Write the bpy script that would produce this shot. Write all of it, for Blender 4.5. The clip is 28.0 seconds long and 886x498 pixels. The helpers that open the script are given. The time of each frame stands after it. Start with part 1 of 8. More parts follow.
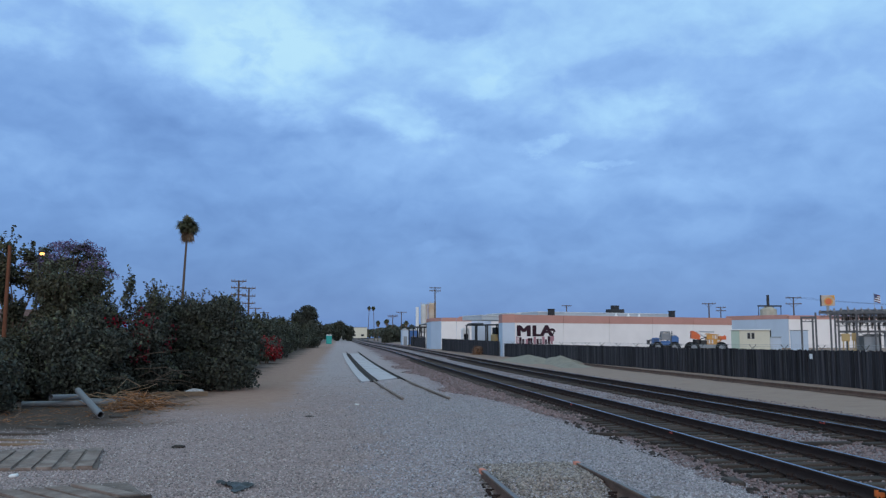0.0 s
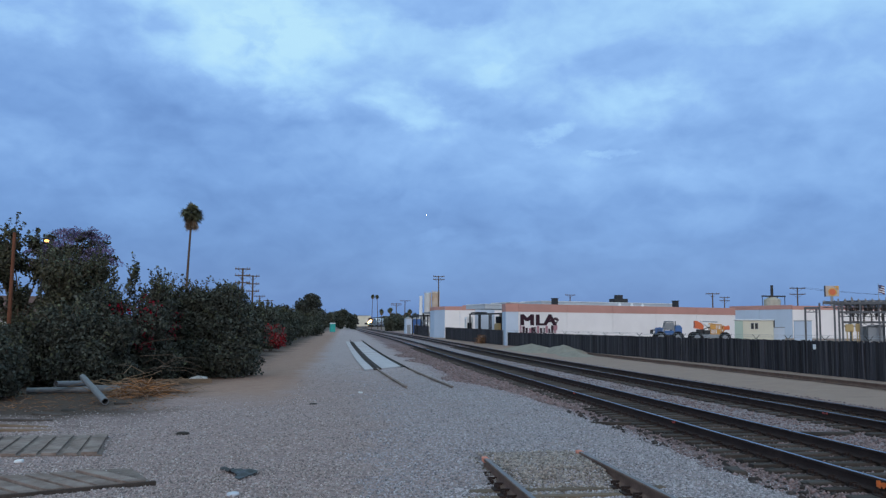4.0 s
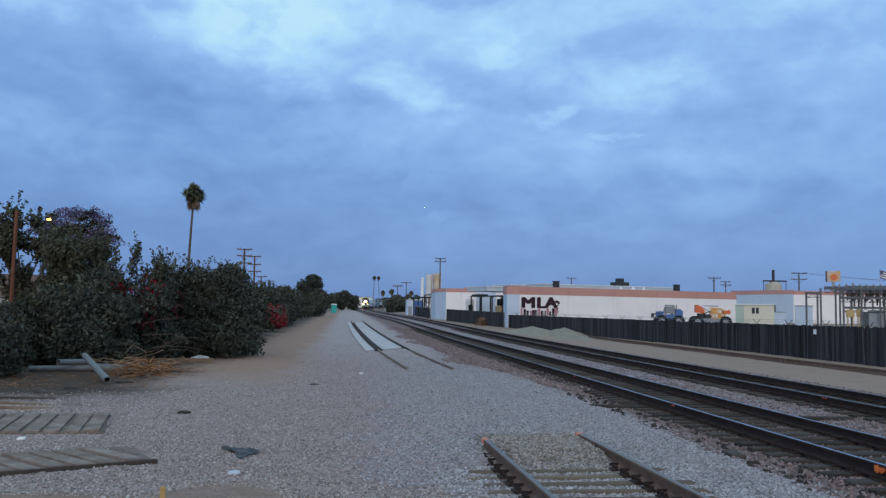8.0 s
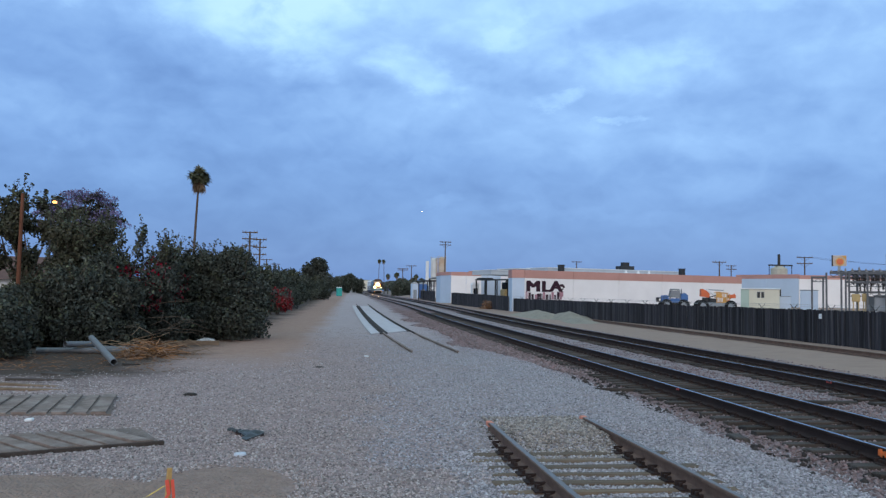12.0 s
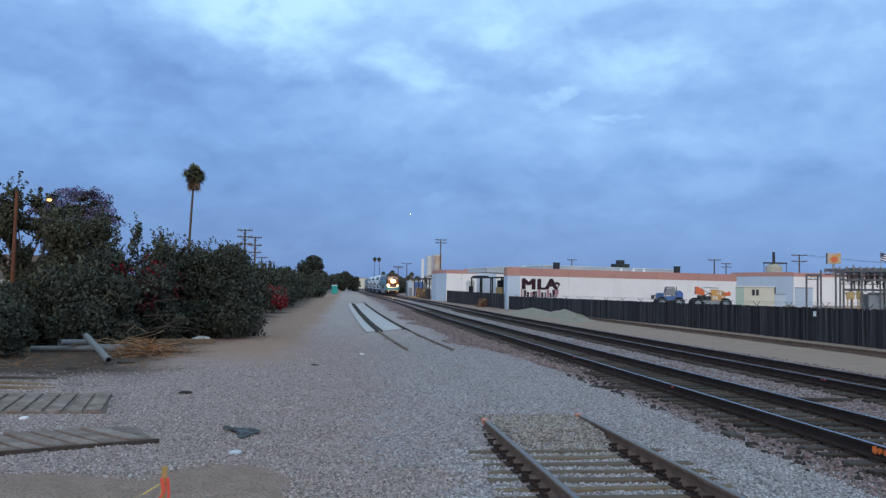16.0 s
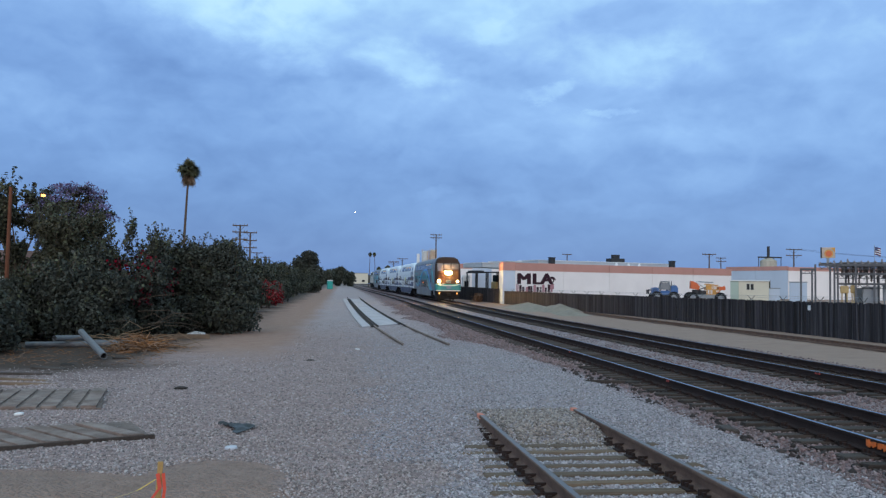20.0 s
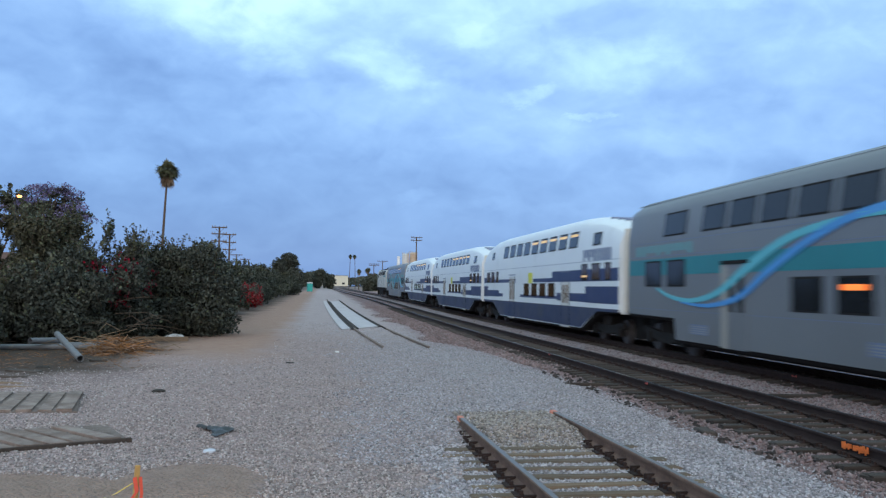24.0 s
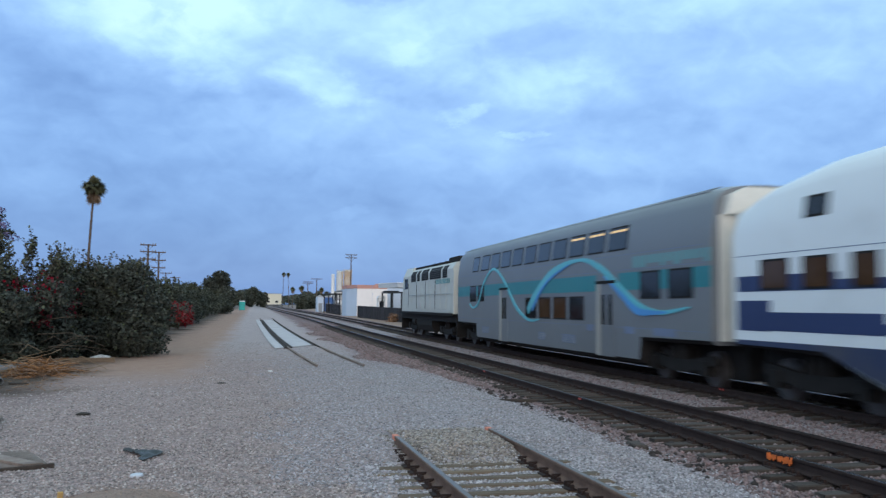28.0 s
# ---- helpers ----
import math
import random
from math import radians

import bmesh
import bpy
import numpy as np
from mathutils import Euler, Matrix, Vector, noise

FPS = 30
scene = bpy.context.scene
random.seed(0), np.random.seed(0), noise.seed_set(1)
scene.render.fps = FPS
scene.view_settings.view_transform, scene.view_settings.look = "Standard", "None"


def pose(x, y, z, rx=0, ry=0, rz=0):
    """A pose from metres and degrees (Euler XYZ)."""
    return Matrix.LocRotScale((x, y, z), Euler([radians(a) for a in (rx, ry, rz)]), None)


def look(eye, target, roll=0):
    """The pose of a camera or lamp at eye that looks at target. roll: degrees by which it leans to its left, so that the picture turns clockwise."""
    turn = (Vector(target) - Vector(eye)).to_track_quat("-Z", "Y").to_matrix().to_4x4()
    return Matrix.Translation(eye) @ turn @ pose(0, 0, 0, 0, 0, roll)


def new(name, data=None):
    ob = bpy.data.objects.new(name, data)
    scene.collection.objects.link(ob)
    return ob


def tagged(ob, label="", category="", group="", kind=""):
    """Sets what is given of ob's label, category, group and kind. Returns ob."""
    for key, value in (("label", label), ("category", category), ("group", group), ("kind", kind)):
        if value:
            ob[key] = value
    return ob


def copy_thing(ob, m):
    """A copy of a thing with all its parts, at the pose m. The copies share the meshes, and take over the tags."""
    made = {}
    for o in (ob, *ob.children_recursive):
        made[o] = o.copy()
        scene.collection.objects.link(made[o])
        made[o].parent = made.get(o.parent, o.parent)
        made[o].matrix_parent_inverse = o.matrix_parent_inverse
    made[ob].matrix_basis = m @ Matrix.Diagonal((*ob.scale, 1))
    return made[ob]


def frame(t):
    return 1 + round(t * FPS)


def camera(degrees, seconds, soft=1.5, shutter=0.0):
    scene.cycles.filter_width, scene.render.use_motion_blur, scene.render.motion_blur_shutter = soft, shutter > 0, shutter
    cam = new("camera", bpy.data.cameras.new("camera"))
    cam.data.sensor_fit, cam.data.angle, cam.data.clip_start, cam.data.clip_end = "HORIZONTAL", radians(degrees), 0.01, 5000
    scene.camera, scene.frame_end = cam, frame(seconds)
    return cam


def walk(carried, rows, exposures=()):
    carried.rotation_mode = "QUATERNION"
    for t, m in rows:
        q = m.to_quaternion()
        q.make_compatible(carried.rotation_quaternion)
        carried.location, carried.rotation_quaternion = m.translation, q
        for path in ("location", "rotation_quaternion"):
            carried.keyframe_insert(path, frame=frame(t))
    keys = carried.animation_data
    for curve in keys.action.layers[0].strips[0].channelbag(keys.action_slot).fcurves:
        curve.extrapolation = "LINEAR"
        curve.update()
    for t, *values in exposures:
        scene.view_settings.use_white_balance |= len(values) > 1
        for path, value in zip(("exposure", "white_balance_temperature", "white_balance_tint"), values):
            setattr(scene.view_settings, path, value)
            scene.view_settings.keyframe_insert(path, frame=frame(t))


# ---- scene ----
# ---- camera: hand-held on one spot beside the tracks, tilting down, then panning after the train ----
EYE = (0.0, 0.0, 1.97)
TURNS = [
    (0, 96.09, -0.04, -6.86), (0.5, 95.91, -0.11, -6.81), (1, 95.74, -0.25, -6.82), (1.5, 95.66, -0.22, -6.64),
    (2, 95.61, -0.16, -6.47), (2.5, 95.61, -0.22, -6.52), (3, 95.60, -0.26, -6.48), (3.5, 95.48, -0.29, -6.65),
    (5.5, 94.94, -0.48, -6.34), (6, 94.87, -0.49, -6.22), (6.5, 94.88, -0.57, -6.29), (7, 94.66, -0.72, -6.44),
    (7.5, 94.37, -0.75, -6.52), (8, 94.10, -0.81, -6.55), (8.5, 93.99, -0.88, -6.36), (9, 93.75, -0.95, -6.30),
    (9.5, 93.59, -0.91, -6.08), (10, 93.51, -0.93, -5.98), (10.5, 93.44, -1.02, -6.07), (11, 93.32, -1.10, -6.17),
    (11.5, 93.21, -1.02, -6.12), (12, 92.97, -0.96, -6.21), (12.5, 92.76, -0.91, -6.31), (14.5, 93.11, -0.80, -6.54),
    (15, 93.00, -0.94, -6.48), (15.5, 92.90, -0.96, -6.49), (16, 92.83, -0.93, -6.52), (16.5, 92.82, -0.93, -6.67),
    (17, 92.83, -0.96, -6.87), (17.5, 92.78, -1.04, -6.88), (18, 92.76, -0.97, -7.04), (18.5, 92.72, -0.95, -7.01),
    (19, 92.69, -0.90, -6.96), (19.5, 92.56, -0.86, -6.93), (20, 92.49, -0.81, -6.83), (20.5, 92.53, -0.77, -6.68),
    (21, 92.52, -0.80, -6.69), (21.5, 92.61, -0.67, -6.65), (23.5, 92.75, -0.87, -7.80),
    (24, 92.69, -0.93, -8.17), (24.5, 92.83, -0.92, -8.53),
    (25, 92.95, -0.92, -8.89), (25.5, 92.96, -0.92, -9.03), (26, 92.97, -0.82, -9.20), (26.5, 93.12, -0.68, -9.19),
    (27, 93.37, -0.59, -9.68), (27.5, 93.78, -0.45, -10.94), (28, 93.93, -0.56, -12.58),
]
cam = camera(55.5, 28.0, soft=1.3, shutter=0.6)
walk(cam, [(t, pose(*EYE, a, b, c)) for t, a, b, c in TURNS],
     exposures=[(0, -0.07, 6350, 10), (3, -0.06, 6350, 10), (8, -0.05, 6450, 10), (12, 0.13, 6500, 10), (17, 0.07, 6500, 10), (21.5, 0.03, 6500, 10),
                (23.5, 0.38, 6800, 9), (25, 0.38, 6800, 9), (28, 0.33, 6800, 9)])

# ---- light: overcast dusk, the last glow behind the camera ----
SUN_EL, SUN_AZ = radians(16), radians(196)     # azimuth clockwise from +Y


def build_world():
    w = bpy.data.worlds.new("dusk_sky")
    scene.world = w
    w.use_nodes = True
    nt = w.node_tree
    nt.nodes.clear()
    N, L = nt.nodes.new, nt.links.new

    def val(sock, v):
        if isinstance(v, bpy.types.NodeSocket):
            L(v, sock)
        else:
            sock.default_value = v

    def math_(op, a, b=0.0, c=0.0, clamp=False):
        n = N("ShaderNodeMath")
        n.operation, n.use_clamp = op, clamp
        for s, v in zip(n.inputs, (a, b, c)):
            val(s, v)
        return n.outputs[0]

    def ramp(x, a, b, lo=0.0, hi=1.0, kind="SMOOTHSTEP"):
        n = N("ShaderNodeMapRange")
        n.interpolation_type = kind
        for s, v in zip(n.inputs, (x, a, b, lo, hi)):
            val(s, v)
        return n.outputs[0]

    def mix(f, a, b):
        n = N("ShaderNodeMix")
        n.data_type = "RGBA"
        val(n.inputs[0], f)
        val(n.inputs[6], a)
        val(n.inputs[7], b)
        return n.outputs[2]

    geo = N("ShaderNodeTexCoord").outputs["Generated"]
    sep = N("ShaderNodeSeparateXYZ")
    L(geo, sep.inputs[0])
    x, y, z = sep.outputs
    az = math_("MULTIPLY", math_("ARCTAN2", x, y), 180 / math.pi)
    el = math_("MULTIPLY", math_("ARCSINE", z), 180 / math.pi)

    def fbm(sx, sy, off, detail, rough, dist=0.0, lift=0.0):
        c = N("ShaderNodeCombineXYZ")
        L(math_("MULTIPLY", az, sx), c.inputs[0])
        L(math_("MULTIPLY_ADD", el, sy, lift * sy), c.inputs[1])
        c.inputs[2].default_value = off
        n = N("ShaderNodeTexNoise")
        n.inputs["Scale"].default_value, n.inputs["Detail"].default_value = 1.0, detail
        n.inputs["Roughness"].default_value, n.inputs["Distortion"].default_value = rough, dist
        L(c.outputs[0], n.inputs["Vector"])
        return n.outputs[0]

    warp_a = math_("SUBTRACT", fbm(0.30, 0.52, 3.1, 6, 0.6), 0.5)
    warp_e = math_("SUBTRACT", fbm(0.34, 0.60, 9.7, 6, 0.6), 0.5)
    azw = math_("MULTIPLY_ADD", warp_a, 4.0, az)
    elw = math_("MULTIPLY_ADD", warp_e, 2.6, el)

    def patch(a0, e0, ra, re, tilt=0.0):
        """Soft oval at azimuth a0, elevation e0 (degrees): 1 inside, 0 outside, with a torn edge."""
        da, de = math_("SUBTRACT", azw, a0), math_("SUBTRACT", elw, e0)
        ct, st = math.cos(radians(tilt)), math.sin(radians(tilt))
        u = math_("ADD", math_("MULTIPLY", da, ct / ra), math_("MULTIPLY", de, st / ra))
        v = math_("ADD", math_("MULTIPLY", da, -st / re), math_("MULTIPLY", de, ct / re))
        r = math_("ADD", math_("MULTIPLY", u, u), math_("MULTIPLY", v, v))
        return ramp(r, 0.0, 2.8, 1.0, 0.0)

    # brighter gaps, faint puffs and darker banks of the cloud deck
    gaps_of = [(-8.1, 19.0, 6.7, 3.46, -12, 0.72), (-6.5, 17.5, 3.5, 1.92, -10, 0.45), (-1.5, 20.1, 5.2, 1.92, 0, 0.45), (4.2, 14.8, 2.9, 1.06, -8, 0.80), (11.5, 17.4, 4.0, 1.82, -14, 0.50), (19.6, 14.9, 5.0, 1.34, 0, 0.50), (-20.0, 22.4, 3.5, 1.34, 0, 0.60), (-19.1, 18.2, 2.3, 0.67, 0, 0.35), (-3.2, 14.5, 1.5, 0.58, 0, 0.40), (10.0, 17.0, 1.3, 0.58, -10, 0.30), (14.2, 13.1, 1.3, 0.48, 10, 0.70), (18.1, 11.6, 1.5, 0.23, 4, 0.70), (27.7, 18.7, 1.9, 0.67, 0, 0.30), (27.0, 22.4, 5.8, 1.73, 0, 0.30)]
    puffs_of = [(20.0, 11.6, 13.0, 2.8, 0, 0.55), (24.9, 7.0, 2.7, 0.86, 4, 0.42), (6.0, 6.2, 0.9, 0.35, 0, 0.40), (11.5, 5.7, 1.7, 0.38, 0, 0.32), (15.5, 5.3, 1.9, 0.42, -4, 0.30), (20.1, 5.1, 2.1, 0.46, 0, 0.28), (-13.4, 7.4, 2.5, 0.67, 4, 0.36), (-18.0, 9.1, 1.0, 0.38, 0, 0.25), (4.4, 12.7, 3.1, 1.25, 6, 0.35), (15.1, 10.5, 3.1, 0.96, 0, 0.22), (1.7, 9.6, 1.9, 0.77, 0, 0.20), (-8.1, 12.3, 1.7, 0.77, 0, 0.25), (34.7, 9.0, 2.7, 1.34, 0, 0.30), (23.3, 9.8, 2.9, 0.58, 0, 0.20), (37.3, 15.1, 5.4, 2.11, 0, 0.35)]
    banks_of = [(-11.0, 6.0, 12.0, 3.0, 0, 0.36), (-17.0, 19.6, 4.4, 1.25, -6, 0.75), (-15.5, 14.3, 8.8, 2.88, -8, 0.80), (5.6, 21.4, 3.5, 1.06, 0, 0.65), (1.9, 13.4, 2.1, 1.34, -10, 0.50), (10.9, 15.0, 4.6, 1.25, -4, 0.50), (24.8, 13.2, 2.9, 2.11, 0, 0.60), (18.8, 12.7, 4.6, 1.25, 0, 0.30), (25.6, 17.3, 11.9, 1.34, 0, 0.35), (-3.0, 14.7, 3.6, 1.34, -6, 0.45), (1.7, 9.2, 9.6, 2.30, 0, 0.16), (25.1, 8.6, 10.6, 0.96, 0, 0.12), (-0.2, 17.3, 2.3, 0.96, 0, 0.30), (32.2, 12.6, 4.2, 2.30, 0, 0.30)]
    lum = ramp(el, 0.0, 20.0, 0.19, 0.73, "LINEAR")
    overhead = ramp(el, 21.0, 34.0, 0.0, 0.25)
    lum = math_("ADD", lum, overhead)
    gaps = 0.0
    for a0, e0, ra, re, tilt, k in gaps_of:
        gaps = math_("MULTIPLY_ADD", patch(a0, e0, ra, re, tilt), 0.25 * k, gaps)
    torn = ramp(fbm(0.34, 0.55, 14.2, 6, 0.55, 0.3), 0.32, 0.60, 0.55, 1.15)
    lum = math_("MULTIPLY_ADD", gaps, torn, lum)
    for a0, e0, ra, re, tilt, k in puffs_of:
        lum = math_("MULTIPLY_ADD", patch(a0, e0, ra, re, tilt), 0.16 * k, lum)
    for a0, e0, ra, re, tilt, k in banks_of:
        lum = math_("MULTIPLY_ADD", patch(a0, e0, ra, re, tilt), -0.21 * k, lum)
    # torn cloud texture, stronger higher up
    n1 = math_("SUBTRACT", fbm(0.15, 0.24, 1.3, 8, 0.50, 0.6), 0.5)
    n2 = math_("SUBTRACT", fbm(0.40, 0.62, 6.3, 7, 0.52, 0.6), 0.5)
    amp = ramp(el, 0.5, 12.0, 0.15, 0.34)
    lum = math_("MULTIPLY_ADD", n1, amp, lum)
    lum = math_("MULTIPLY_ADD", n2, math_("MULTIPLY", amp, 0.7), lum, True)
    # paler tops and shaded undersides of the lumps in the deck
    for sx, sy, off, dz, k in ((0.13, 0.26, 21.3, 0.8, 0.26), (0.30, 0.50, 33.7, 0.4, 0.15)):
        relief = math_("SUBTRACT", fbm(sx, sy, off, 5, 0.45), fbm(sx, sy, off, 5, 0.45, 0.0, dz))
        lum = math_("MULTIPLY_ADD", relief, math_("MULTIPLY", ramp(el, 1.0, 9.0, 0.35, 1.0), k), lum, True)
    cr = N("ShaderNodeValToRGB")
    L(lum, cr.inputs[0])
    e = cr.color_ramp.elements
    e[0].position, e[0].color = 0.0, (0.100, 0.190, 0.44, 1)
    e[1].position, e[1].color = 1.0, (0.54, 0.86, 1.05, 1)
    for p, c in ((0.18, (0.121, 0.252, 0.575, 1)), (0.40, (0.202, 0.385, 0.765, 1)), (0.62, (0.298, 0.528, 0.93, 1)), (0.82, (0.425, 0.72, 1.04, 1))):
        k = e.new(p)
        k.color = c
    sky = N("ShaderNodeTexSky")
    sky.sky_type, sky.sun_disc = "NISHITA", False
    sky.sun_elevation, sky.sun_rotation = SUN_EL, SUN_AZ
    clear = N("ShaderNodeMix")
    clear.data_type, clear.blend_type = "RGBA", "MULTIPLY"
    clear.inputs[0].default_value = 1.0
    L(sky.outputs[0], clear.inputs[6])
    clear.inputs[7].default_value = (0.09, 0.09, 0.09, 1)
    deck = mix(0.90, clear.outputs[2], cr.outputs[0])
    # the paler dusk glow low in the west, behind the camera
    back = ramp(math_("MULTIPLY", y, -1.0), 0.15, 1.0)
    glow = mix(math_("MULTIPLY", back, 0.8), deck, (0.75, 0.77, 0.83, 1))
    bg = N("ShaderNodeBackground")
    L(glow, bg.inputs[0])
    bg.inputs[1].default_value = 1.0
    out = N("ShaderNodeOutputWorld")
    L(bg.outputs[0], out.inputs[0])


build_world()
sun_data = bpy.data.lights.new("sun", "SUN")
sun_data.energy, sun_data.angle, sun_data.color = 1.0, radians(50), (1.0, 0.93, 0.87)
sun = new("sun", sun_data)
sun.matrix_world = look((math.sin(SUN_AZ) * 50 * math.cos(SUN_EL), math.cos(SUN_AZ) * 50 * math.cos(SUN_EL), 50 * math.sin(SUN_EL)), (0, 0, 0))


# ---- materials ----
def mat(name, base, rough=0.7, metal=0.0, vary=0.25, scale=6.0, fine=60.0, bump=0.15, tint=None, spec=0.5, random_=0.0, stretch=(1, 1, 1), world=False, wear=None, emit=0.0, island=0.0):
    """A surface with its base colour varied at two scales, fine relief, and, where asked, a change of shade from piece to piece."""
    m = bpy.data.materials.new(name)
    m.use_nodes = True
    nt = m.node_tree
    N, L = nt.nodes.new, nt.links.new
    b = nt.nodes["Principled BSDF"]
    b.inputs["Roughness"].default_value, b.inputs["Metallic"].default_value = rough, metal
    b.inputs["Specular IOR Level"].default_value = min(spec, 0.12) if rough >= 0.64 else spec
    if world:
        src = N("ShaderNodeNewGeometry").outputs["Position"]
    else:
        src = N("ShaderNodeTexCoord").outputs["Object"]
    mp = N("ShaderNodeMapping")
    mp.inputs["Scale"].default_value = stretch
    L(src, mp.inputs[0])

    def noise_(s, detail=5.0):
        n = N("ShaderNodeTexNoise")
        n.inputs["Scale"].default_value, n.inputs["Detail"].default_value, n.inputs["Roughness"].default_value = s, detail, 0.6
        L(mp.outputs[0], n.inputs["Vector"])
        return n.outputs[0]

    def mixc(f, a, c):
        n = N("ShaderNodeMix")
        n.data_type = "RGBA"
        for s, v in ((n.inputs[0], f), (n.inputs[6], a), (n.inputs[7], c)):
            if isinstance(v, bpy.types.NodeSocket):
                L(v, s)
            else:
                s.default_value = v
        return n.outputs[2]

    def rng(x, a, c, lo, hi):
        n = N("ShaderNodeMapRange")
        for s, v in zip(n.inputs, (x, a, c, lo, hi)):
            if isinstance(v, bpy.types.NodeSocket):
                L(v, s)
            else:
                s.default_value = v
        return n.outputs[0]

    dark = tuple(c * (1 - vary) for c in base) + (1,)
    light = tuple(min(1, c * (1 + vary)) for c in (tint or base)) + (1,)
    big, small = noise_(scale), noise_(fine, 3.0)
    col = mixc(rng(big, 0.3, 0.7, 0, 1), dark, light)
    col = mixc(rng(small, 0.35, 0.7, 0.0, 0.35 if vary > 0.05 else 0.1), col, tuple(c * (1 - min(0.9, vary * 1.6)) for c in base) + (1,))
    if wear:
        wc, lo, hi, ws = wear
        col = mixc(rng(noise_(ws, 6.0), lo, hi, 0, 1), col, wc + (1,))
    if random_ or island:
        src2 = N("ShaderNodeObjectInfo").outputs["Random"] if random_ else N("ShaderNodeNewGeometry").outputs["Random Per Island"]
        k = random_ or island
        hsv = N("ShaderNodeHueSaturation")
        L(rng(src2, 0, 1, 1 - k, 1 + k), hsv.inputs["Value"])
        mulh = N("ShaderNodeMath")
        mulh.operation = "MULTIPLY"
        L(src2, mulh.inputs[0])
        mulh.inputs[1].default_value = 7.31
        fr = N("ShaderNodeMath")
        fr.operation = "FRACT"
        L(mulh.outputs[0], fr.inputs[0])
        L(rng(fr.outputs[0], 0, 1, 1 - k * 0.6, 1 + k * 0.6), hsv.inputs["Saturation"])
        L(col, hsv.inputs["Color"])
        col = hsv.outputs[0]
    L(col, b.inputs["Base Color"])
    L(rng(big, 0.2, 0.8, max(0, rough - 0.12), min(1, rough + 0.12)), b.inputs["Roughness"])
    if bump:
        bp = N("ShaderNodeBump")
        bp.inputs["Strength"].default_value, bp.inputs["Distance"].default_value = bump, 0.02
        L(small, bp.inputs["Height"])
        L(bp.outputs[0], b.inputs["Normal"])
    if emit:
        L(col, b.inputs["Emission Color"])
        b.inputs["Emission Strength"].default_value = emit
    return m


def glow_mat(name, color, strength):
    m = bpy.data.materials.new(name)
    m.use_nodes = True
    b = m.node_tree.nodes["Principled BSDF"]
    b.inputs["Base Color"].default_value = (*color, 1)
    b.inputs["Emission Color"].default_value, b.inputs["Emission Strength"].default_value = (*color, 1), strength
    return m


M_RAIL = mat("rail_steel", (0.040, 0.027, 0.025), 0.85, 0.0, 0.3, 3, 40, 0.2, world=True)
M_RAILTOP = mat("polished_railhead", (0.17, 0.165, 0.18), 0.18, 0.9, 0.12, 4, 30, 0.01, world=True)
M_RUSTRAIL = mat("rusty_rail", (0.165, 0.105, 0.083), 0.7, 0.1, 0.35, 5, 50, 0.3, world=True)
M_TIE = mat("weathered_tie_wood", (0.205, 0.152, 0.114), 0.9, 0, 0.36, 3, 30, 0.5, random_=0.25, stretch=(0.6, 8, 4))
M_DARKTIE = mat("creosoted_tie_wood", (0.075, 0.062, 0.056), 0.9, 0, 0.35, 3, 30, 0.5, random_=0.3, stretch=(0.6, 8, 4))
M_CONCRETE = mat("pale_concrete", (0.47, 0.432, 0.45), 0.85, 0, 0.16, 1.5, 25, 0.2, world=True)
M_GRAVEL = mat("pale_crushed_gravel", (0.37, 0.345, 0.368), 0.9, 0, 0.2, 20, 90, 0.3, island=0.58)
M_GRAVELWARM = mat("dusty_brown_gravel", (0.385, 0.325, 0.315), 0.9, 0, 0.2, 20, 90, 0.3, island=0.56)
M_HEAP = mat("tan_heaped_gravel", (0.295, 0.252, 0.228), 0.9, 0, 0.2, 20, 90, 0.3, island=0.55)
M_BALLAST = mat("pinkish_ballast_stone", (0.228, 0.166, 0.164), 0.9, 0, 0.25, 20, 90, 0.3, island=0.45)
M_WALL = mat("painted_tiltup_wall", (0.80, 0.765, 0.765), 0.85, 0, 0.05, 0.4, 12, 0.05, world=True)
# carries the bluish shade of white warehouses' side faces; also plain pale blue things
M_WALLBLUE = mat("pale_blue_and_shaded_wall", (0.50, 0.58, 0.70), 0.85, 0, 0.06, 0.4, 12, 0.05, world=True)
M_BAND = mat("salmon_parapet_band", (0.50, 0.27, 0.235), 0.85, 0, 0.08, 0.5, 12, 0.05, world=True)
M_ROOFGREY = mat("grey_roofing", (0.35, 0.36, 0.38), 0.8, 0, 0.15, 0.8, 15, 0.1, world=True)
M_BLACKMETAL = mat("black_equipment_metal", (0.03, 0.03, 0.034), 0.6, 0.2, 0.3, 4, 30, 0.1)
M_STEEL = mat("galvanised_steel", (0.33, 0.35, 0.38), 0.5, 0.6, 0.15, 3, 30, 0.05)
M_FENCE = mat("dark_fence_slat", (0.027, 0.027, 0.034), 0.75, 0, 0.5, 1.2, 20, 0.1, tint=(0.050, 0.046, 0.052), world=True, stretch=(11, 11, 0.22), wear=((0.12, 0.108, 0.104), 0.55, 0.80, 1.3), random_=0.45)
M_FENCEFAR = mat("dark_fence_slat_far", (0.027, 0.027, 0.034), 0.75, 0, 0.5, 1.2, 20, 0.1, tint=(0.050, 0.046, 0.052), world=True, stretch=(11, 11, 0.22), wear=((0.12, 0.108, 0.104), 0.55, 0.80, 1.3), island=0.45)
M_POLE = mat("brown_utility_pole_wood", (0.12, 0.088, 0.07), 0.9, 0, 0.25, 2, 25, 0.3, stretch=(6, 6, 0.5))
M_BARK = mat("bark", (0.12, 0.09, 0.07), 0.95, 0, 0.35, 4, 40, 0.5, stretch=(3, 3, 0.6))
M_WHITE = mat("white_paint", (0.72, 0.73, 0.75), 0.6, 0, 0.06, 1, 20, 0.03)


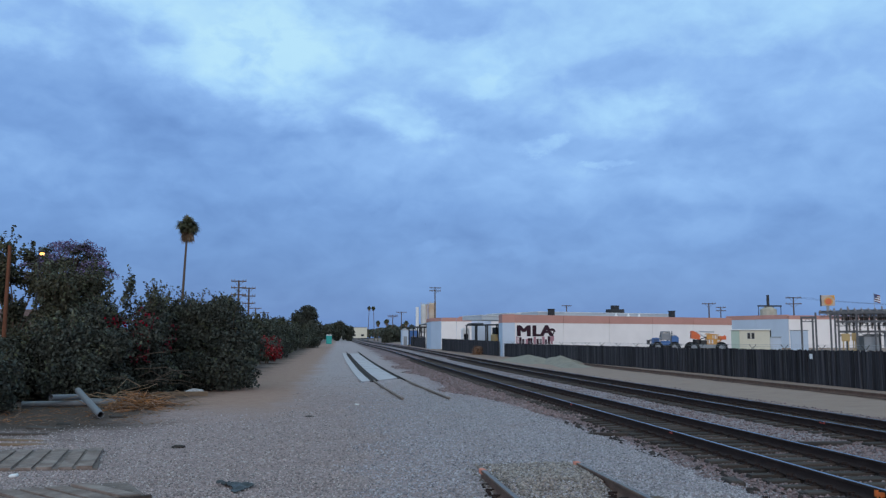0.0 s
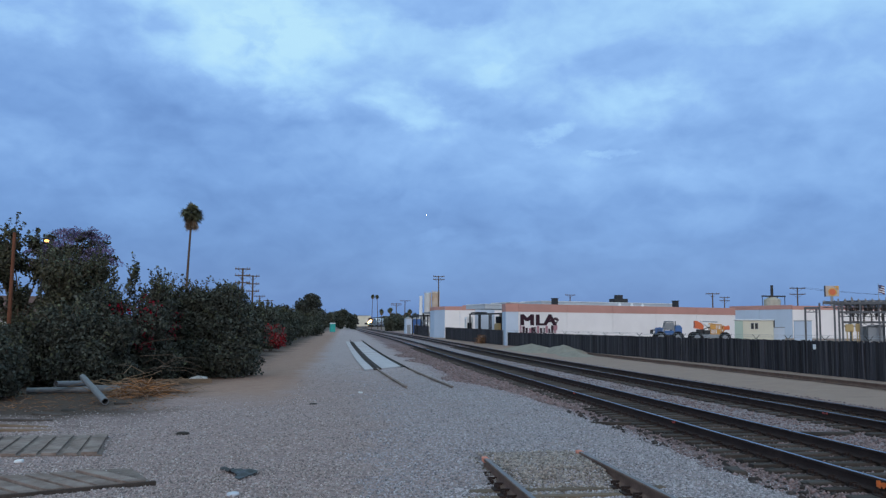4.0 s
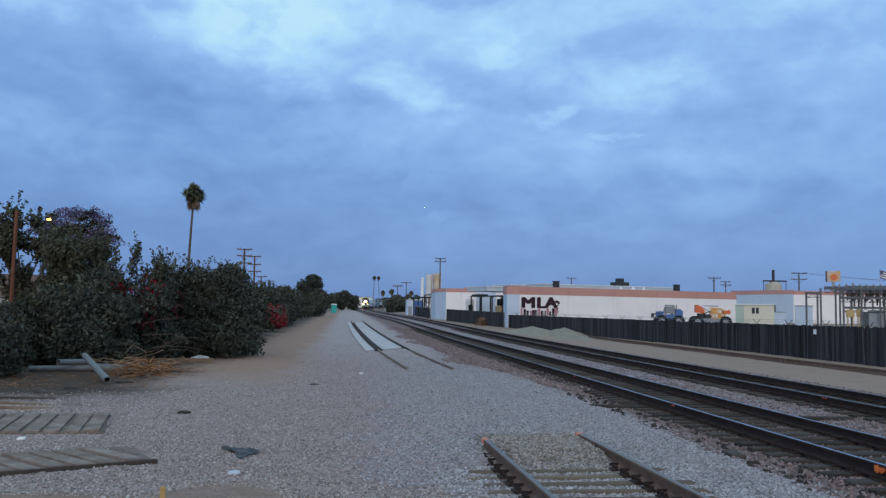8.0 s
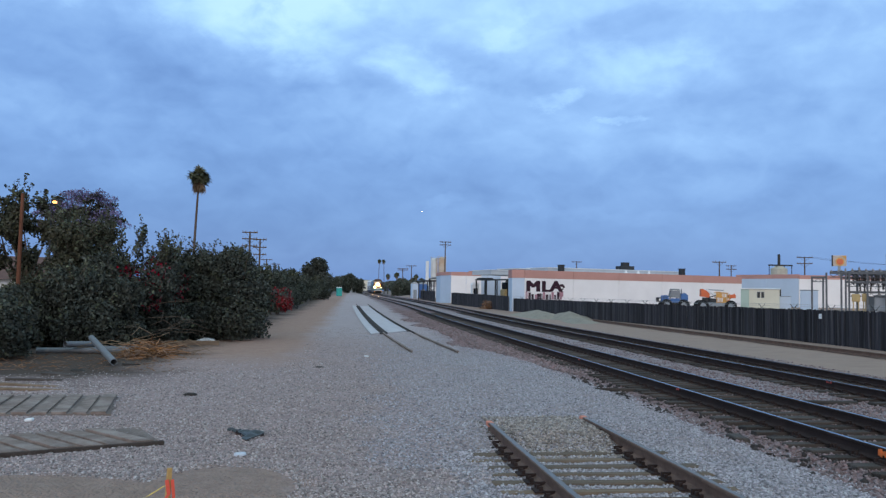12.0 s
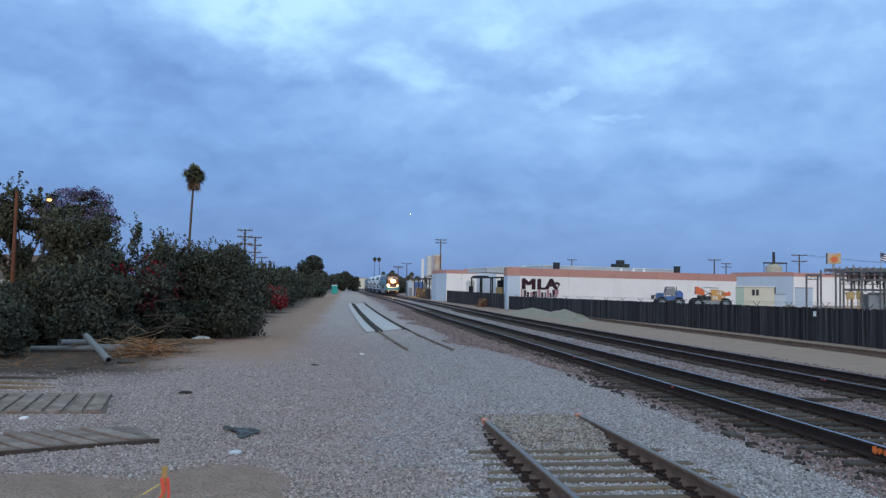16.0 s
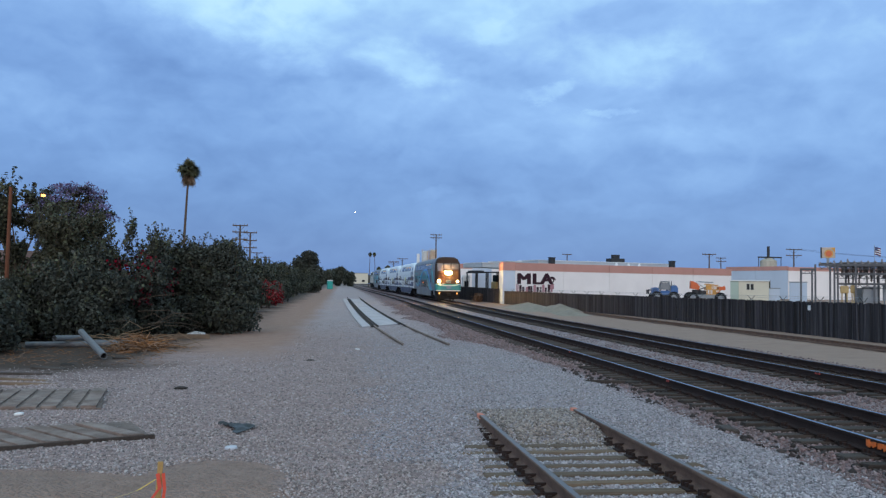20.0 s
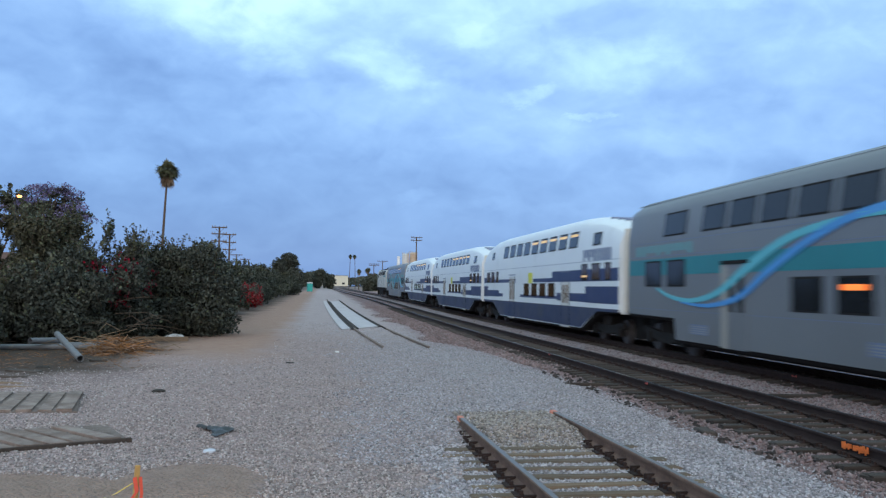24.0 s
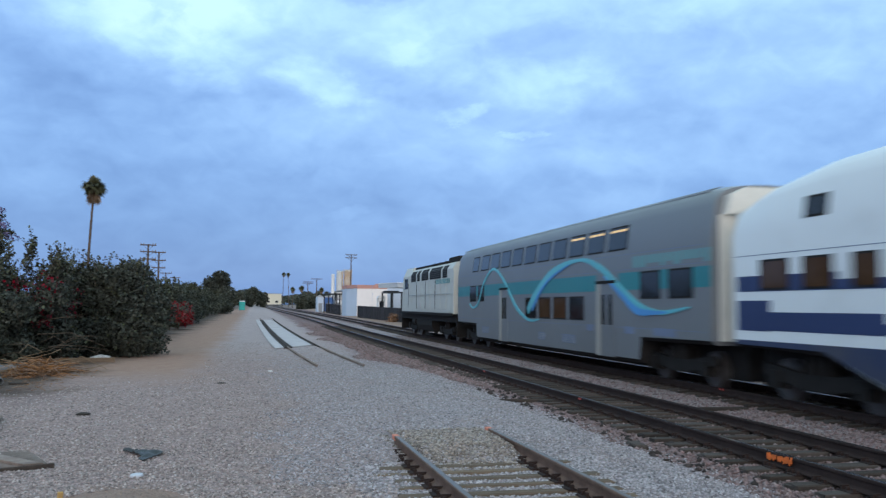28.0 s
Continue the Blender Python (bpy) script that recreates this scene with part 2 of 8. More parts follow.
# ---- building tools ----
def smooth_shell(ob):
    """Rounded shading on a body, with its corners kept."""
    ob.data.polygons.foreach_set("use_smooth", [True] * len(ob.data.polygons))
    ob.data.set_sharp_from_angle(angle=radians(24))
    return ob


def mesh_of(name, bm, material, smooth=False):
    me = bpy.data.meshes.new(name)
    bm.to_mesh(me)
    bm.free()
    for mm in (material if isinstance(material, (list, tuple)) else [material]):
        me.materials.append(mm)
    if smooth:
        for p in me.polygons:
            p.use_smooth = True
    return me


def part(name, bm, material, parent=None, label="", smooth=False, at=None):
    ob = new(name, mesh_of(name, bm, material, smooth))
    ob.parent = parent
    if at is not None:
        ob.matrix_basis = at
    if label:
        ob["label"] = label
    return ob


def share(name, me, parent, m):
    """One more piece on a mesh that alike pieces share."""
    ob = new(name, me)
    ob.parent, ob.matrix_basis = parent, m
    return ob


def thing(name, label, category, m=None, group="", kind=""):
    ob = new(name)
    ob.empty_display_size = 0.2
    if m is not None:
        ob.matrix_basis = m
    return tagged(ob, label, category, group, kind)


def raw(name, verts, faces, material, parent=None, label="", smooth=False):
    me = bpy.data.meshes.new(name)
    me.from_pydata(verts, [], faces)
    for mm in (material if isinstance(material, (list, tuple)) else [material]):
        me.materials.append(mm)
    if smooth:
        me.polygons.foreach_set("use_smooth", [True] * len(me.polygons))
    me.update()
    ob = new(name, me)
    ob.parent = parent
    if label:
        ob["label"] = label
    return ob


def box(bm, x0, x1, y0, y1, z0, z1, bev=0.0, mi=0):
    vs = [bm.verts.new(p) for p in ((x0, y0, z0), (x1, y0, z0), (x1, y1, z0), (x0, y1, z0), (x0, y0, z1), (x1, y0, z1), (x1, y1, z1), (x0, y1, z1))]
    fs = [bm.faces.new([vs[i] for i in q]) for q in ((3, 2, 1, 0), (4, 5, 6, 7), (0, 1, 5, 4), (1, 2, 6, 5), (2, 3, 7, 6), (3, 0, 4, 7))]
    for f in fs:
        f.material_index = mi
    if bev:
        r = bmesh.ops.bevel(bm, geom=list({e for f in fs for e in f.edges}), offset=bev, segments=1, affect="EDGES", profile=0.5)
        for f in r["faces"]:
            f.material_index = mi
    return bm


def tube(bm, a, b, r0, r1=None, seg=8, cap=True, mi=0):
    """A round bar from a to b, tapering from r0 to r1."""
    a, b = Vector(a), Vector(b)
    r1 = r0 if r1 is None else r1
    q = (b - a).to_track_quat("Z", "Y")
    rings = []
    for c, r in ((a, r0), (b, r1)):
        rings.append([bm.verts.new(c + q @ Vector((math.cos(i * math.tau / seg) * r, math.sin(i * math.tau / seg) * r, 0))) for i in range(seg)])
    for i in range(seg):
        j = (i + 1) % seg
        f = bm.faces.new((rings[0][i], rings[0][j], rings[1][j], rings[1][i]))
        f.material_index = mi
    if cap:
        for ring, flip in ((rings[0], True), (rings[1], False)):
            f = bm.faces.new(list(reversed(ring)) if flip else ring)
            f.material_index = mi
    return bm


def path_tube(bm, pts, radii, seg=7):
    """A bent, tapering limb through the points."""
    rings = []
    for i, p in enumerate(pts):
        p = Vector(p)
        d = Vector(pts[min(i + 1, len(pts) - 1)]) - Vector(pts[max(i - 1, 0)])
        q = d.to_track_quat("Z", "Y")
        rings.append([bm.verts.new(p + q @ Vector((math.cos(k * math.tau / seg) * radii[i], math.sin(k * math.tau / seg) * radii[i], 0))) for k in range(seg)])
    for a, b in zip(rings, rings[1:]):
        for k in range(seg):
            j = (k + 1) % seg
            bm.faces.new((a[k], a[j], b[j], b[k]))
    bm.faces.new(rings[-1])
    bm.faces.new(list(reversed(rings[0])))
    return bm


def prism(bm, outline, axis, lo, hi, mi=0):
    """A flat outline pushed through from lo to hi along an axis ('x': outline in y, z; 'y': in x, z; 'z': in x, y)."""
    def at(p, h):
        return {"x": (h, p[0], p[1]), "y": (p[0], h, p[1]), "z": (p[0], p[1], h)}[axis]
    a = [bm.verts.new(at(p, lo)) for p in outline]
    b = [bm.verts.new(at(p, hi)) for p in outline]
    fs = [bm.faces.new(a), bm.faces.new(list(reversed(b)))]
    n = len(a)
    for i in range(n):
        fs.append(bm.faces.new((a[i], b[i], b[(i + 1) % n], a[(i + 1) % n])))
    for f in fs:
        f.material_index = mi
    bmesh.ops.recalc_face_normals(bm, faces=fs)
    return bm


def new_bm():
    return bmesh.new()


# ---- the lie of the land ----
def rise(y):
    """The line climbs very gently away from the camera."""
    return 0.0 if y < 40 else 0.005 * ((y - 40) ** 2 / 80 if y < 80 else y - 60)


def bend(y):
    """Sideways shift of the railway along its length: a faint left-hand curve, then a right-hand one far off."""
    xs = (-4000, 80, 110, 143, 200, 274, 322, 370, 418, 490, 514, 562, 640, 760, 900)
    ds = (0.0, 0.0, -0.1, -0.6, -1.8, -2.9, -3.3, -3.3, -2.2, 4.2, 7.6, 16.0, 36.0, 80.0, 150.0)
    for i in range(len(xs) - 1):
        if y <= xs[i + 1]:
            u = (y - xs[i]) / (xs[i + 1] - xs[i])
            s0 = (ds[i + 1] - ds[max(i - 1, 0)]) / (xs[i + 1] - xs[max(i - 1, 0)]) * (xs[i + 1] - xs[i]) if i else 0.0
            k = min(i + 2, len(xs) - 1)
            s1 = (ds[k] - ds[i]) / (xs[k] - xs[i]) * (xs[i + 1] - xs[i])
            h = u * u * (3 - 2 * u)
            return ds[i] * (1 - h) + ds[i + 1] * h + s0 * u * (1 - u) ** 2 - s1 * u * u * (1 - u)
    return ds[-1]


# ---- ground ----
def ground_mat():
    m = bpy.data.materials.new("yard_ground")
    m.use_nodes = True
    nt = m.node_tree
    N, L = nt.nodes.new, nt.links.new
    b = nt.nodes["Principled BSDF"]
    b.inputs["Roughness"].default_value = 0.93
    b.inputs["Specular IOR Level"].default_value = 0.25
    pos = N("ShaderNodeNewGeometry").outputs["Position"]
    sep = N("ShaderNodeSeparateXYZ")
    L(pos, sep.inputs[0])

    def put(s, v):
        if isinstance(v, bpy.types.NodeSocket):
            L(v, s)
        else:
            s.default_value = v

    def mth(op, a, c=0.0, d=0.0):
        n = N("ShaderNodeMath")
        n.operation = op
        for s, v in zip(n.inputs, (a, c, d)):
            put(s, v)
        return n.outputs[0]

    def rng(x, a, c, lo=0.0, hi=1.0):
        n = N("ShaderNodeMapRange")
        n.interpolation_type = "SMOOTHSTEP"
        for s, v in zip(n.inputs, (x, a, c, lo, hi)):
            put(s, v)
        return n.outputs[0]

    def mixc(f, a, c):
        n = N("ShaderNodeMix")
        n.data_type = "RGBA"
        for s, v in ((n.inputs[0], f), (n.inputs[6], a), (n.inputs[7], c)):
            put(s, v)
        return n.outputs[2]

    def noi(s, d=5.0, r=0.6):
        n = N("ShaderNodeTexNoise")
        n.inputs["Scale"].default_value, n.inputs["Detail"].default_value, n.inputs["Roughness"].default_value = s, d, r
        L(pos, n.inputs["Vector"])
        return n.outputs[0]

    def vor(s):
        n = N("ShaderNodeTexVoronoi")
        n.inputs["Scale"].default_value = s
        L(pos, n.inputs["Vector"])
        return n.outputs["Color"], n.outputs["Distance"]

    w1 = mth("MULTIPLY", mth("SUBTRACT", noi(0.35), 0.5), 3.2)
    w2 = mth("MULTIPLY", mth("SUBTRACT", noi(1.7), 0.5), 1.6)
    x = mth("ADD", mth("ADD", sep.outputs[0], w1), w2)
    y = mth("ADD", mth("ADD", sep.outputs[1], mth("MULTIPLY", w1, -2.0)), mth("MULTIPLY", w2, 2.0))
    bx = mth("ADD", sep.outputs[0], mth("MULTIPLY", w2, 0.5))
    cellc, celld = vor(24.0)
    bw = N("ShaderNodeRGBToBW")
    L(cellc, bw.inputs[0])
    stone = bw.outputs[0]
    gravel = mixc(stone, mixc(rng(x, -1.0, 4.0), (0.225, 0.18, 0.152, 1), (0.20, 0.195, 0.18, 1)), mixc(rng(x, -1.0, 4.0), (0.54, 0.455, 0.395, 1), (0.54, 0.52, 0.48, 1)))
    gravel = mixc(rng(noi(0.9), 0.42, 0.7, 0.0, 0.45), gravel, (0.33, 0.265, 0.215, 1))
    ballast = mixc(stone, (0.105, 0.077, 0.07, 1), (0.355, 0.268, 0.24, 1))
    ballast = mixc(rng(noi(1.3), 0.45, 0.7, 0.0, 0.5), ballast, (0.32, 0.22, 0.19, 1))
    road = mixc(noi(1.1), (0.37, 0.32, 0.28, 1), (0.54, 0.49, 0.44, 1))
    earth = mixc(noi(2.3), (0.235, 0.150, 0.102, 1), (0.43, 0.302, 0.208, 1))
    sand = mixc(noi(1.4), (0.255, 0.19, 0.135, 1), (0.38, 0.29, 0.205, 1))
    dirt = mixc(noi(3.1, 8.0, 0.7), (0.22, 0.155, 0.105, 1), (0.47, 0.355, 0.255, 1))
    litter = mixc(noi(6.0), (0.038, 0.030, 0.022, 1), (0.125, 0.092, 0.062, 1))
    # the gravel gives way to a packed dirt lane, earth lies along the shrubs, sand beyond the tracks
    col = mixc(rng(mth("MULTIPLY_ADD", w1, -1.0, sep.outputs[1]), 27.0, 42.0), gravel, road)
    vx = mth("ADD", mth("MULTIPLY_ADD", w1, 0.45, sep.outputs[0]), mth("MULTIPLY", w2, 0.4))
    verge = mth("MULTIPLY", rng(vx, -0.7, -2.4), rng(y, 19.0, 28.0))
    col = mixc(verge, col, earth)
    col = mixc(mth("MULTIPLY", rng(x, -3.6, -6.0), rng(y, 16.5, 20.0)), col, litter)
    near = mth("ADD", mth("MULTIPLY", mth("ADD", sep.outputs[0], 3.3), mth("ADD", sep.outputs[0], 3.3)), mth("MULTIPLY", mth("MULTIPLY", mth("SUBTRACT", sep.outputs[1], 8.2), mth("SUBTRACT", sep.outputs[1], 8.2)), 2.6))
    near2 = mth("ADD", mth("MULTIPLY", mth("MULTIPLY", mth("ADD", sep.outputs[0], 1.25), mth("ADD", sep.outputs[0], 1.25)), 2.0), mth("MULTIPLY", mth("MULTIPLY", mth("SUBTRACT", sep.outputs[1], 8.5), mth("SUBTRACT", sep.outputs[1], 8.5)), 0.9))
    w3 = mth("MULTIPLY", mth("SUBTRACT", noi(2.2), 0.5), 2.4)
    col = mixc(rng(mth("ADD", near, w3), 1.9, 3.9, 0.95, 0.0), col, dirt)
    col = mixc(rng(mth("ADD", near2, w3), 0.7, 2.2, 0.9, 0.0), col, dirt)
    bed = mth("MULTIPLY", rng(bx, 5.3, 6.3), rng(bx, 15.2, 13.9))
    far_bed = mth("MULTIPLY", rng(x, 3.4, 4.8), rng(y, 24.0, 36.0))
    bed = mth("MAXIMUM", bed, mth("MULTIPLY", far_bed, rng(bx, 15.2, 13.9)))
    col = mixc(bed, col, ballast)
    greyrock = mth("MULTIPLY", mth("MULTIPLY", rng(bx, 9.0, 9.5), rng(bx, 11.0, 10.4)), rng(noi(0.7), 0.3, 0.6, 0.3, 0.8))
    col = mixc(greyrock, col, gravel)
    col = mixc(rng(bx, 13.9, 14.9), col, sand)
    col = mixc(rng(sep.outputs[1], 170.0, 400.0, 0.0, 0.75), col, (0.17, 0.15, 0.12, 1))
    wash = N("ShaderNodeMix")
    wash.data_type, wash.blend_type = "RGBA", "MULTIPLY"
    wash.inputs[0].default_value = 1.0
    L(col, wash.inputs[6])
    wash.inputs[7].default_value = (0.93, 0.84, 0.94, 1)
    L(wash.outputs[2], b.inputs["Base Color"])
    bp = N("ShaderNodeBump")
    bp.inputs["Strength"].default_value, bp.inputs["Distance"].default_value = 1.0, 0.05
    h = mth("ADD", mth("MULTIPLY", celld, -1.0), mth("MULTIPLY", noi(3.0), 0.5))
    soft = mth("MAXIMUM", rng(bx, 13.9, 14.9), verge)
    L(mth("MULTIPLY", h, mth("SUBTRACT", 1.0, mth("MULTIPLY", soft, 0.75))), bp.inputs["Height"])
    L(bp.outputs[0], b.inputs["Normal"])
    return m


def ground_z(x, y):
    z = rise(min(y, 560))
    u = x - bend(y) if y > 80 else x
    # the running lines lie a hand lower than the stub; their beds are crowned
    k = min(1.0, max(0.0, (u - 4.6) / 1.4))
    z -= 0.155 * k * k * (3 - 2 * k) * (1.0 if u < 16 else max(0.0, 1 - (u - 16) / 3))
    if 6 < y < 60 and -14 < x < 24:
        z += 0.022 * noise.noise((x * 0.5, y * 0.5, 0.0)) + 0.014 * noise.noise((x * 2.1, y * 2.1, 4.0))
    if x > 17 and 40 < y < 130:
        fx = 20.8 - (y - 10) * .005 if y < 50 else 20.6 - (y - 50) * .0755
        z += 0.6 * min(1.0, max(0.0, (x - fx - 1.0) / 2.0)) * min(1.0, (y - 40) / 12) * min(1.0, max(0.0, (130 - y) / 20))
    if y < 14 and 0.6 < x < 5.4:
        # the stub's bed is hollowed a little between the ties and heaped up over its end
        q = min(1.0, (x - 0.6) / 0.7, (5.4 - x) / 0.7)
        up = min(1.0, max(0.0, (y - 10.3) / 1.0))
        down = min(1.0, max(0.0, (14.0 - y) / 1.5))
        z += q * ((0.115 if 2.0 < x < 3.45 else 0.03) * up * up * (3 - 2 * up) * down - 0.03 * (1 - up))
    if y < 10.5 and x < 0:
        z += 0.10 * math.exp(-((x + 3.3) ** 2 / 2.2 + (y - 8.0) ** 2 / 0.7)) + 0.05 * math.exp(-((x + 1.2) ** 2 / 0.5 + (y - 8.5) ** 2 / 0.8))
    return z


def spread(parts):
    out = []
    for a, b, n in parts:
        out += list(np.linspace(a, b, n, endpoint=False))
    return out + [parts[-1][1]]


def build_ground():
    xs = spread([(-4000, -600, 4), (-600, -60, 10), (-60, -14, 16), (-14, 24, 190), (24, 70, 16), (70, 600, 10), (600, 4000, 4)])
    ys = spread([(-1500, -60, 5), (-60, 5, 12), (5, 30, 140), (30, 60, 90), (60, 160, 50), (160, 700, 60), (700, 4500, 8)])
    verts = [(x, y, ground_z(x, y)) for y in ys for x in xs]
    w = len(xs)
    faces = [(j * w + i, j * w + i + 1, (j + 1) * w + i + 1, (j + 1) * w + i) for j in range(len(ys) - 1) for i in range(w - 1)]
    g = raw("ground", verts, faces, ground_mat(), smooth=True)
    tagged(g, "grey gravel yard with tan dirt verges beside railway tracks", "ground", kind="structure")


build_ground()


def stones(name, label, spots, sizes, material, seed, lift=0.25):
    """Loose broken stones at the spots, each a small angular lump."""
    r = np.random.RandomState(seed)
    n = len(spots)
    base = np.array([(1, 0, 0), (0, 1, 0), (-1, 0, 0), (0, -1, 0), (0, 0, 1), (0, 0, -1)], float)
    tri = np.array([(0, 1, 4), (1, 2, 4), (2, 3, 4), (3, 0, 4), (1, 0, 5), (2, 1, 5), (3, 2, 5), (0, 3, 5)])
    v = base[None] * (sizes[:, None, None] * (0.65 + 0.7 * r.rand(n, 6, 1)))
    v += (r.rand(n, 6, 3) - 0.5) * sizes[:, None, None] * 0.6
    a, t = r.rand(n) * math.tau, (r.rand(n) - 0.5) * 1.2
    ca, sa, ct, st = np.cos(a)[:, None], np.sin(a)[:, None], np.cos(t)[:, None], np.sin(t)[:, None]
    x, y, z = v[..., 0], v[..., 1], v[..., 2] * 0.75
    y, z = y * ct - z * st, y * st + z * ct
    v = np.stack([x * ca - y * sa, x * sa + y * ca, z], -1)
    v += np.array(spots)[:, None, :]
    v[..., 2] += sizes[:, None] * lift
    me = bpy.data.meshes.new(name)
    f = (tri[None] + (np.arange(n) * 6)[:, None, None]).reshape(-1, 3)
    me.vertices.add(n * 6)
    me.vertices.foreach_set("co", v.reshape(-1))
    me.loops.add(f.size)
    me.loops.foreach_set("vertex_index", f.reshape(-1))
    me.polygons.add(len(f))
    me.polygons.foreach_set("loop_start", np.arange(0, f.size, 3))
    me.polygons.foreach_set("loop_total", np.full(len(f), 3))
    me.materials.append(material)
    me.update(calc_edges=True)
    return tagged(new(name, me), label, "gravel", kind="stuff")


def scatter(n, x0, x1, y0, y1, seed, keep=lambda x, y: True):
    """Spots that thin out with distance from the path's near end."""
    r = np.random.RandomState(seed)
    out = []
    while len(out) < n:
        u = r.rand()
        y = 1 / (1 / y0 + u * (1 / y1 - 1 / y0))
        x = x0 + r.rand() * (x1 - x0)
        if keep(x, y):
            out.append((x, y, ground_z(x, y)))
    return out


# ---- railway ----
GAUGE = 1.505                              # between the middles of the rail heads
NEAR_X, FAR_X = 6.815, 11.057              # left rail of each running line
RAIL_TOP = 0.086
STUB_TOP = 0.17


def rail_outline(s=1.0):
    h = 0.172 * s
    half = [(0.070, 0.0), (0.070, 0.012), (0.022, 0.030), (0.010, 0.045), (0.010, h - 0.045), (0.036, h - 0.036), (0.037, h - 0.008), (0.028, h)]
    return [(a, b) for a, b in half] + [(-a, b) for a, b in reversed(half)]


def rail_along(bm, pts, s=1.0):
    """A rail swept along points at its foot; its running top carries the second material."""
    prof = rail_outline(s)
    n, rings = len(prof), []
    for i, p in enumerate(pts):
        d = Vector(pts[min(i + 1, len(pts) - 1)]) - Vector(pts[max(i - 1, 0)])
        side = Vector((d.y, -d.x, 0)).normalized()
        rings.append([bm.verts.new(Vector(p) + side * a + Vector((0, 0, b))) for a, b in prof])
    for a, b in zip(rings, rings[1:]):
        for k in range(n):
            f = bm.faces.new((a[k], a[(k + 1) % n], b[(k + 1) % n], b[k]))
            f.material_index = 1 if prof[k][1] > 0.171 * s and prof[(k + 1) % n][1] > 0.171 * s else 0
    bm.faces.new(list(reversed(rings[0])))
    bm.faces.new(rings[-1])
    bmesh.ops.recalc_face_normals(bm, faces=bm.faces[:])
    return bm


def tie_mesh(name, material, length=2.55, seed=0, wide=0.22):
    bm = new_bm()
    box(bm, -length / 2, length / 2, -wide / 2, wide / 2, -0.18, 0.0, 0.014)
    r = random.Random(seed)
    for v in bm.verts:
        v.co += Vector((r.uniform(-.03, .03), r.uniform(-.008, .008), r.uniform(-.006, .006)))
    return mesh_of(name, bm, material)


def chair_mesh():
    """A tie plate with its spikes and rail anchors."""
    bm = new_bm()
    box(bm, -0.17, 0.17, -0.095, 0.095, 0.0, 0.016)
    for sx in (-0.105, 0.105):
        for sy in (-0.05, 0.05):
            box(bm, sx - 0.018, sx + 0.018, sy - 0.018, sy + 0.018, 0.016, 0.055)
    for sy in (0.13,):
        box(bm, -0.12, 0.12, sy, sy + 0.03, -0.01, 0.06)
    return mesh_of("tie_plate", bm, M_RAIL)


PLATE = chair_mesh()


def along_line(x, y0, y1, z, step):
    ys = list(np.arange(y0, y1, step)) + [y1]
    return [(x + bend(y), y, z + rise(y)) for y in ys]


def running_line(label, left, y_first):
    t = thing("railway_track", label, "railway track", pose(0, 0, 0), "running lines", "structure")
    for k in (0, 1):
        pts = along_line(left + GAUGE * k, -120, 80, RAIL_TOP - 0.172, 20) + along_line(left + GAUGE * k, 84, 820, RAIL_TOP - 0.172, 8)
        part("rail", rail_along(new_bm(), pts), [M_RAIL, M_RAILTOP], t, "dark rail with a polished running surface")
    ties = [tie_mesh("tie", M_DARKTIE, 2.6, s) for s in range(4)]
    r = random.Random(int(left * 10))
    for i in range(150):
        y = y_first + i * 0.51
        m = pose(left + GAUGE / 2 + r.uniform(-.05, .05), y, RAIL_TOP - 0.188 + rise(y), 0, 0, r.uniform(-1.2, 1.2))
        share("tie", ties[i % 4], t, m)
        if i < 60:
            for k in (0, 1):
                share("tie_plate", PLATE, t, pose(left + GAUGE * k, y, RAIL_TOP - 0.190 + rise(y)))
    return t


running_line("near running line with dark rails on creosoted ties", NEAR_X, 6.0)
running_line("far running line with dark rails on creosoted ties", FAR_X, 8.0)

STUB_DIR = pose(2.30, 0, 0, 0, 0, 0.97)    # origin of the stub's own axis: y runs along it


def stub_track():
    t = thing("stub_track", "short rusty stub track on weathered wooden ties ending in gravel", "railway track", pose(2.176 / math.cos(radians(.97)), 0, 0, 0, 0, 0.97), kind="structure")
    for k, end in ((0, 11.88), (1, 12.38)):
        pts = [(GAUGE * k, y, STUB_TOP - 0.172) for y in (-6.0, 0, 6, end)]
        part("rail", rail_along(new_bm(), pts), [M_RUSTRAIL, mat("dull_railhead", (0.16, 0.135, 0.13), 0.45, 0.6, 0.2, 4, 40, 0.05)] if k == 0 else [M_RUSTRAIL, bpy.data.materials["dull_railhead"]], t, "rust-brown rail cut off square")
    spray = mat("pink_orange_marking_paint", (0.70, 0.26, 0.18), 0.7, 0, 0.3, 12, 40, 0.0)
    for k, end in ((0, 11.88), (1, 12.38)):
        bm = box(new_bm(), GAUGE * k - .042, GAUGE * k + .042, end - .16, end + .006, STUB_TOP - .06, STUB_TOP + .004, .01)
        part("painted_end", bm, spray, t, "orange paint on the cut rail end")
    ties = [tie_mesh("tie", M_TIE, 2.5, 20 + s, 0.15) for s in range(4)]
    r = random.Random(5)
    for i in range(46):
        y = 11.2 - i * 0.395
        share("tie", ties[i % 4], t, pose(GAUGE / 2 + r.uniform(-.09, .09), y, STUB_TOP - 0.176, 0, 0, r.uniform(-1.5, 1.5)))
        for k in (0, 1):
            share("tie_plate", PLATE, t, pose(GAUGE * k, y, STUB_TOP - 0.178))


stub_track()


M_FLANGE = mat("dark_flangeway_dirt", (0.055, 0.042, 0.038), 0.9, 0, 0.35, 3, 40, 0.4, world=True)
M_PALERUST = mat("dusty_rusty_rail", (0.24, 0.185, 0.16), 0.8, 0.0, 0.35, 2, 50, 0.3, world=True)


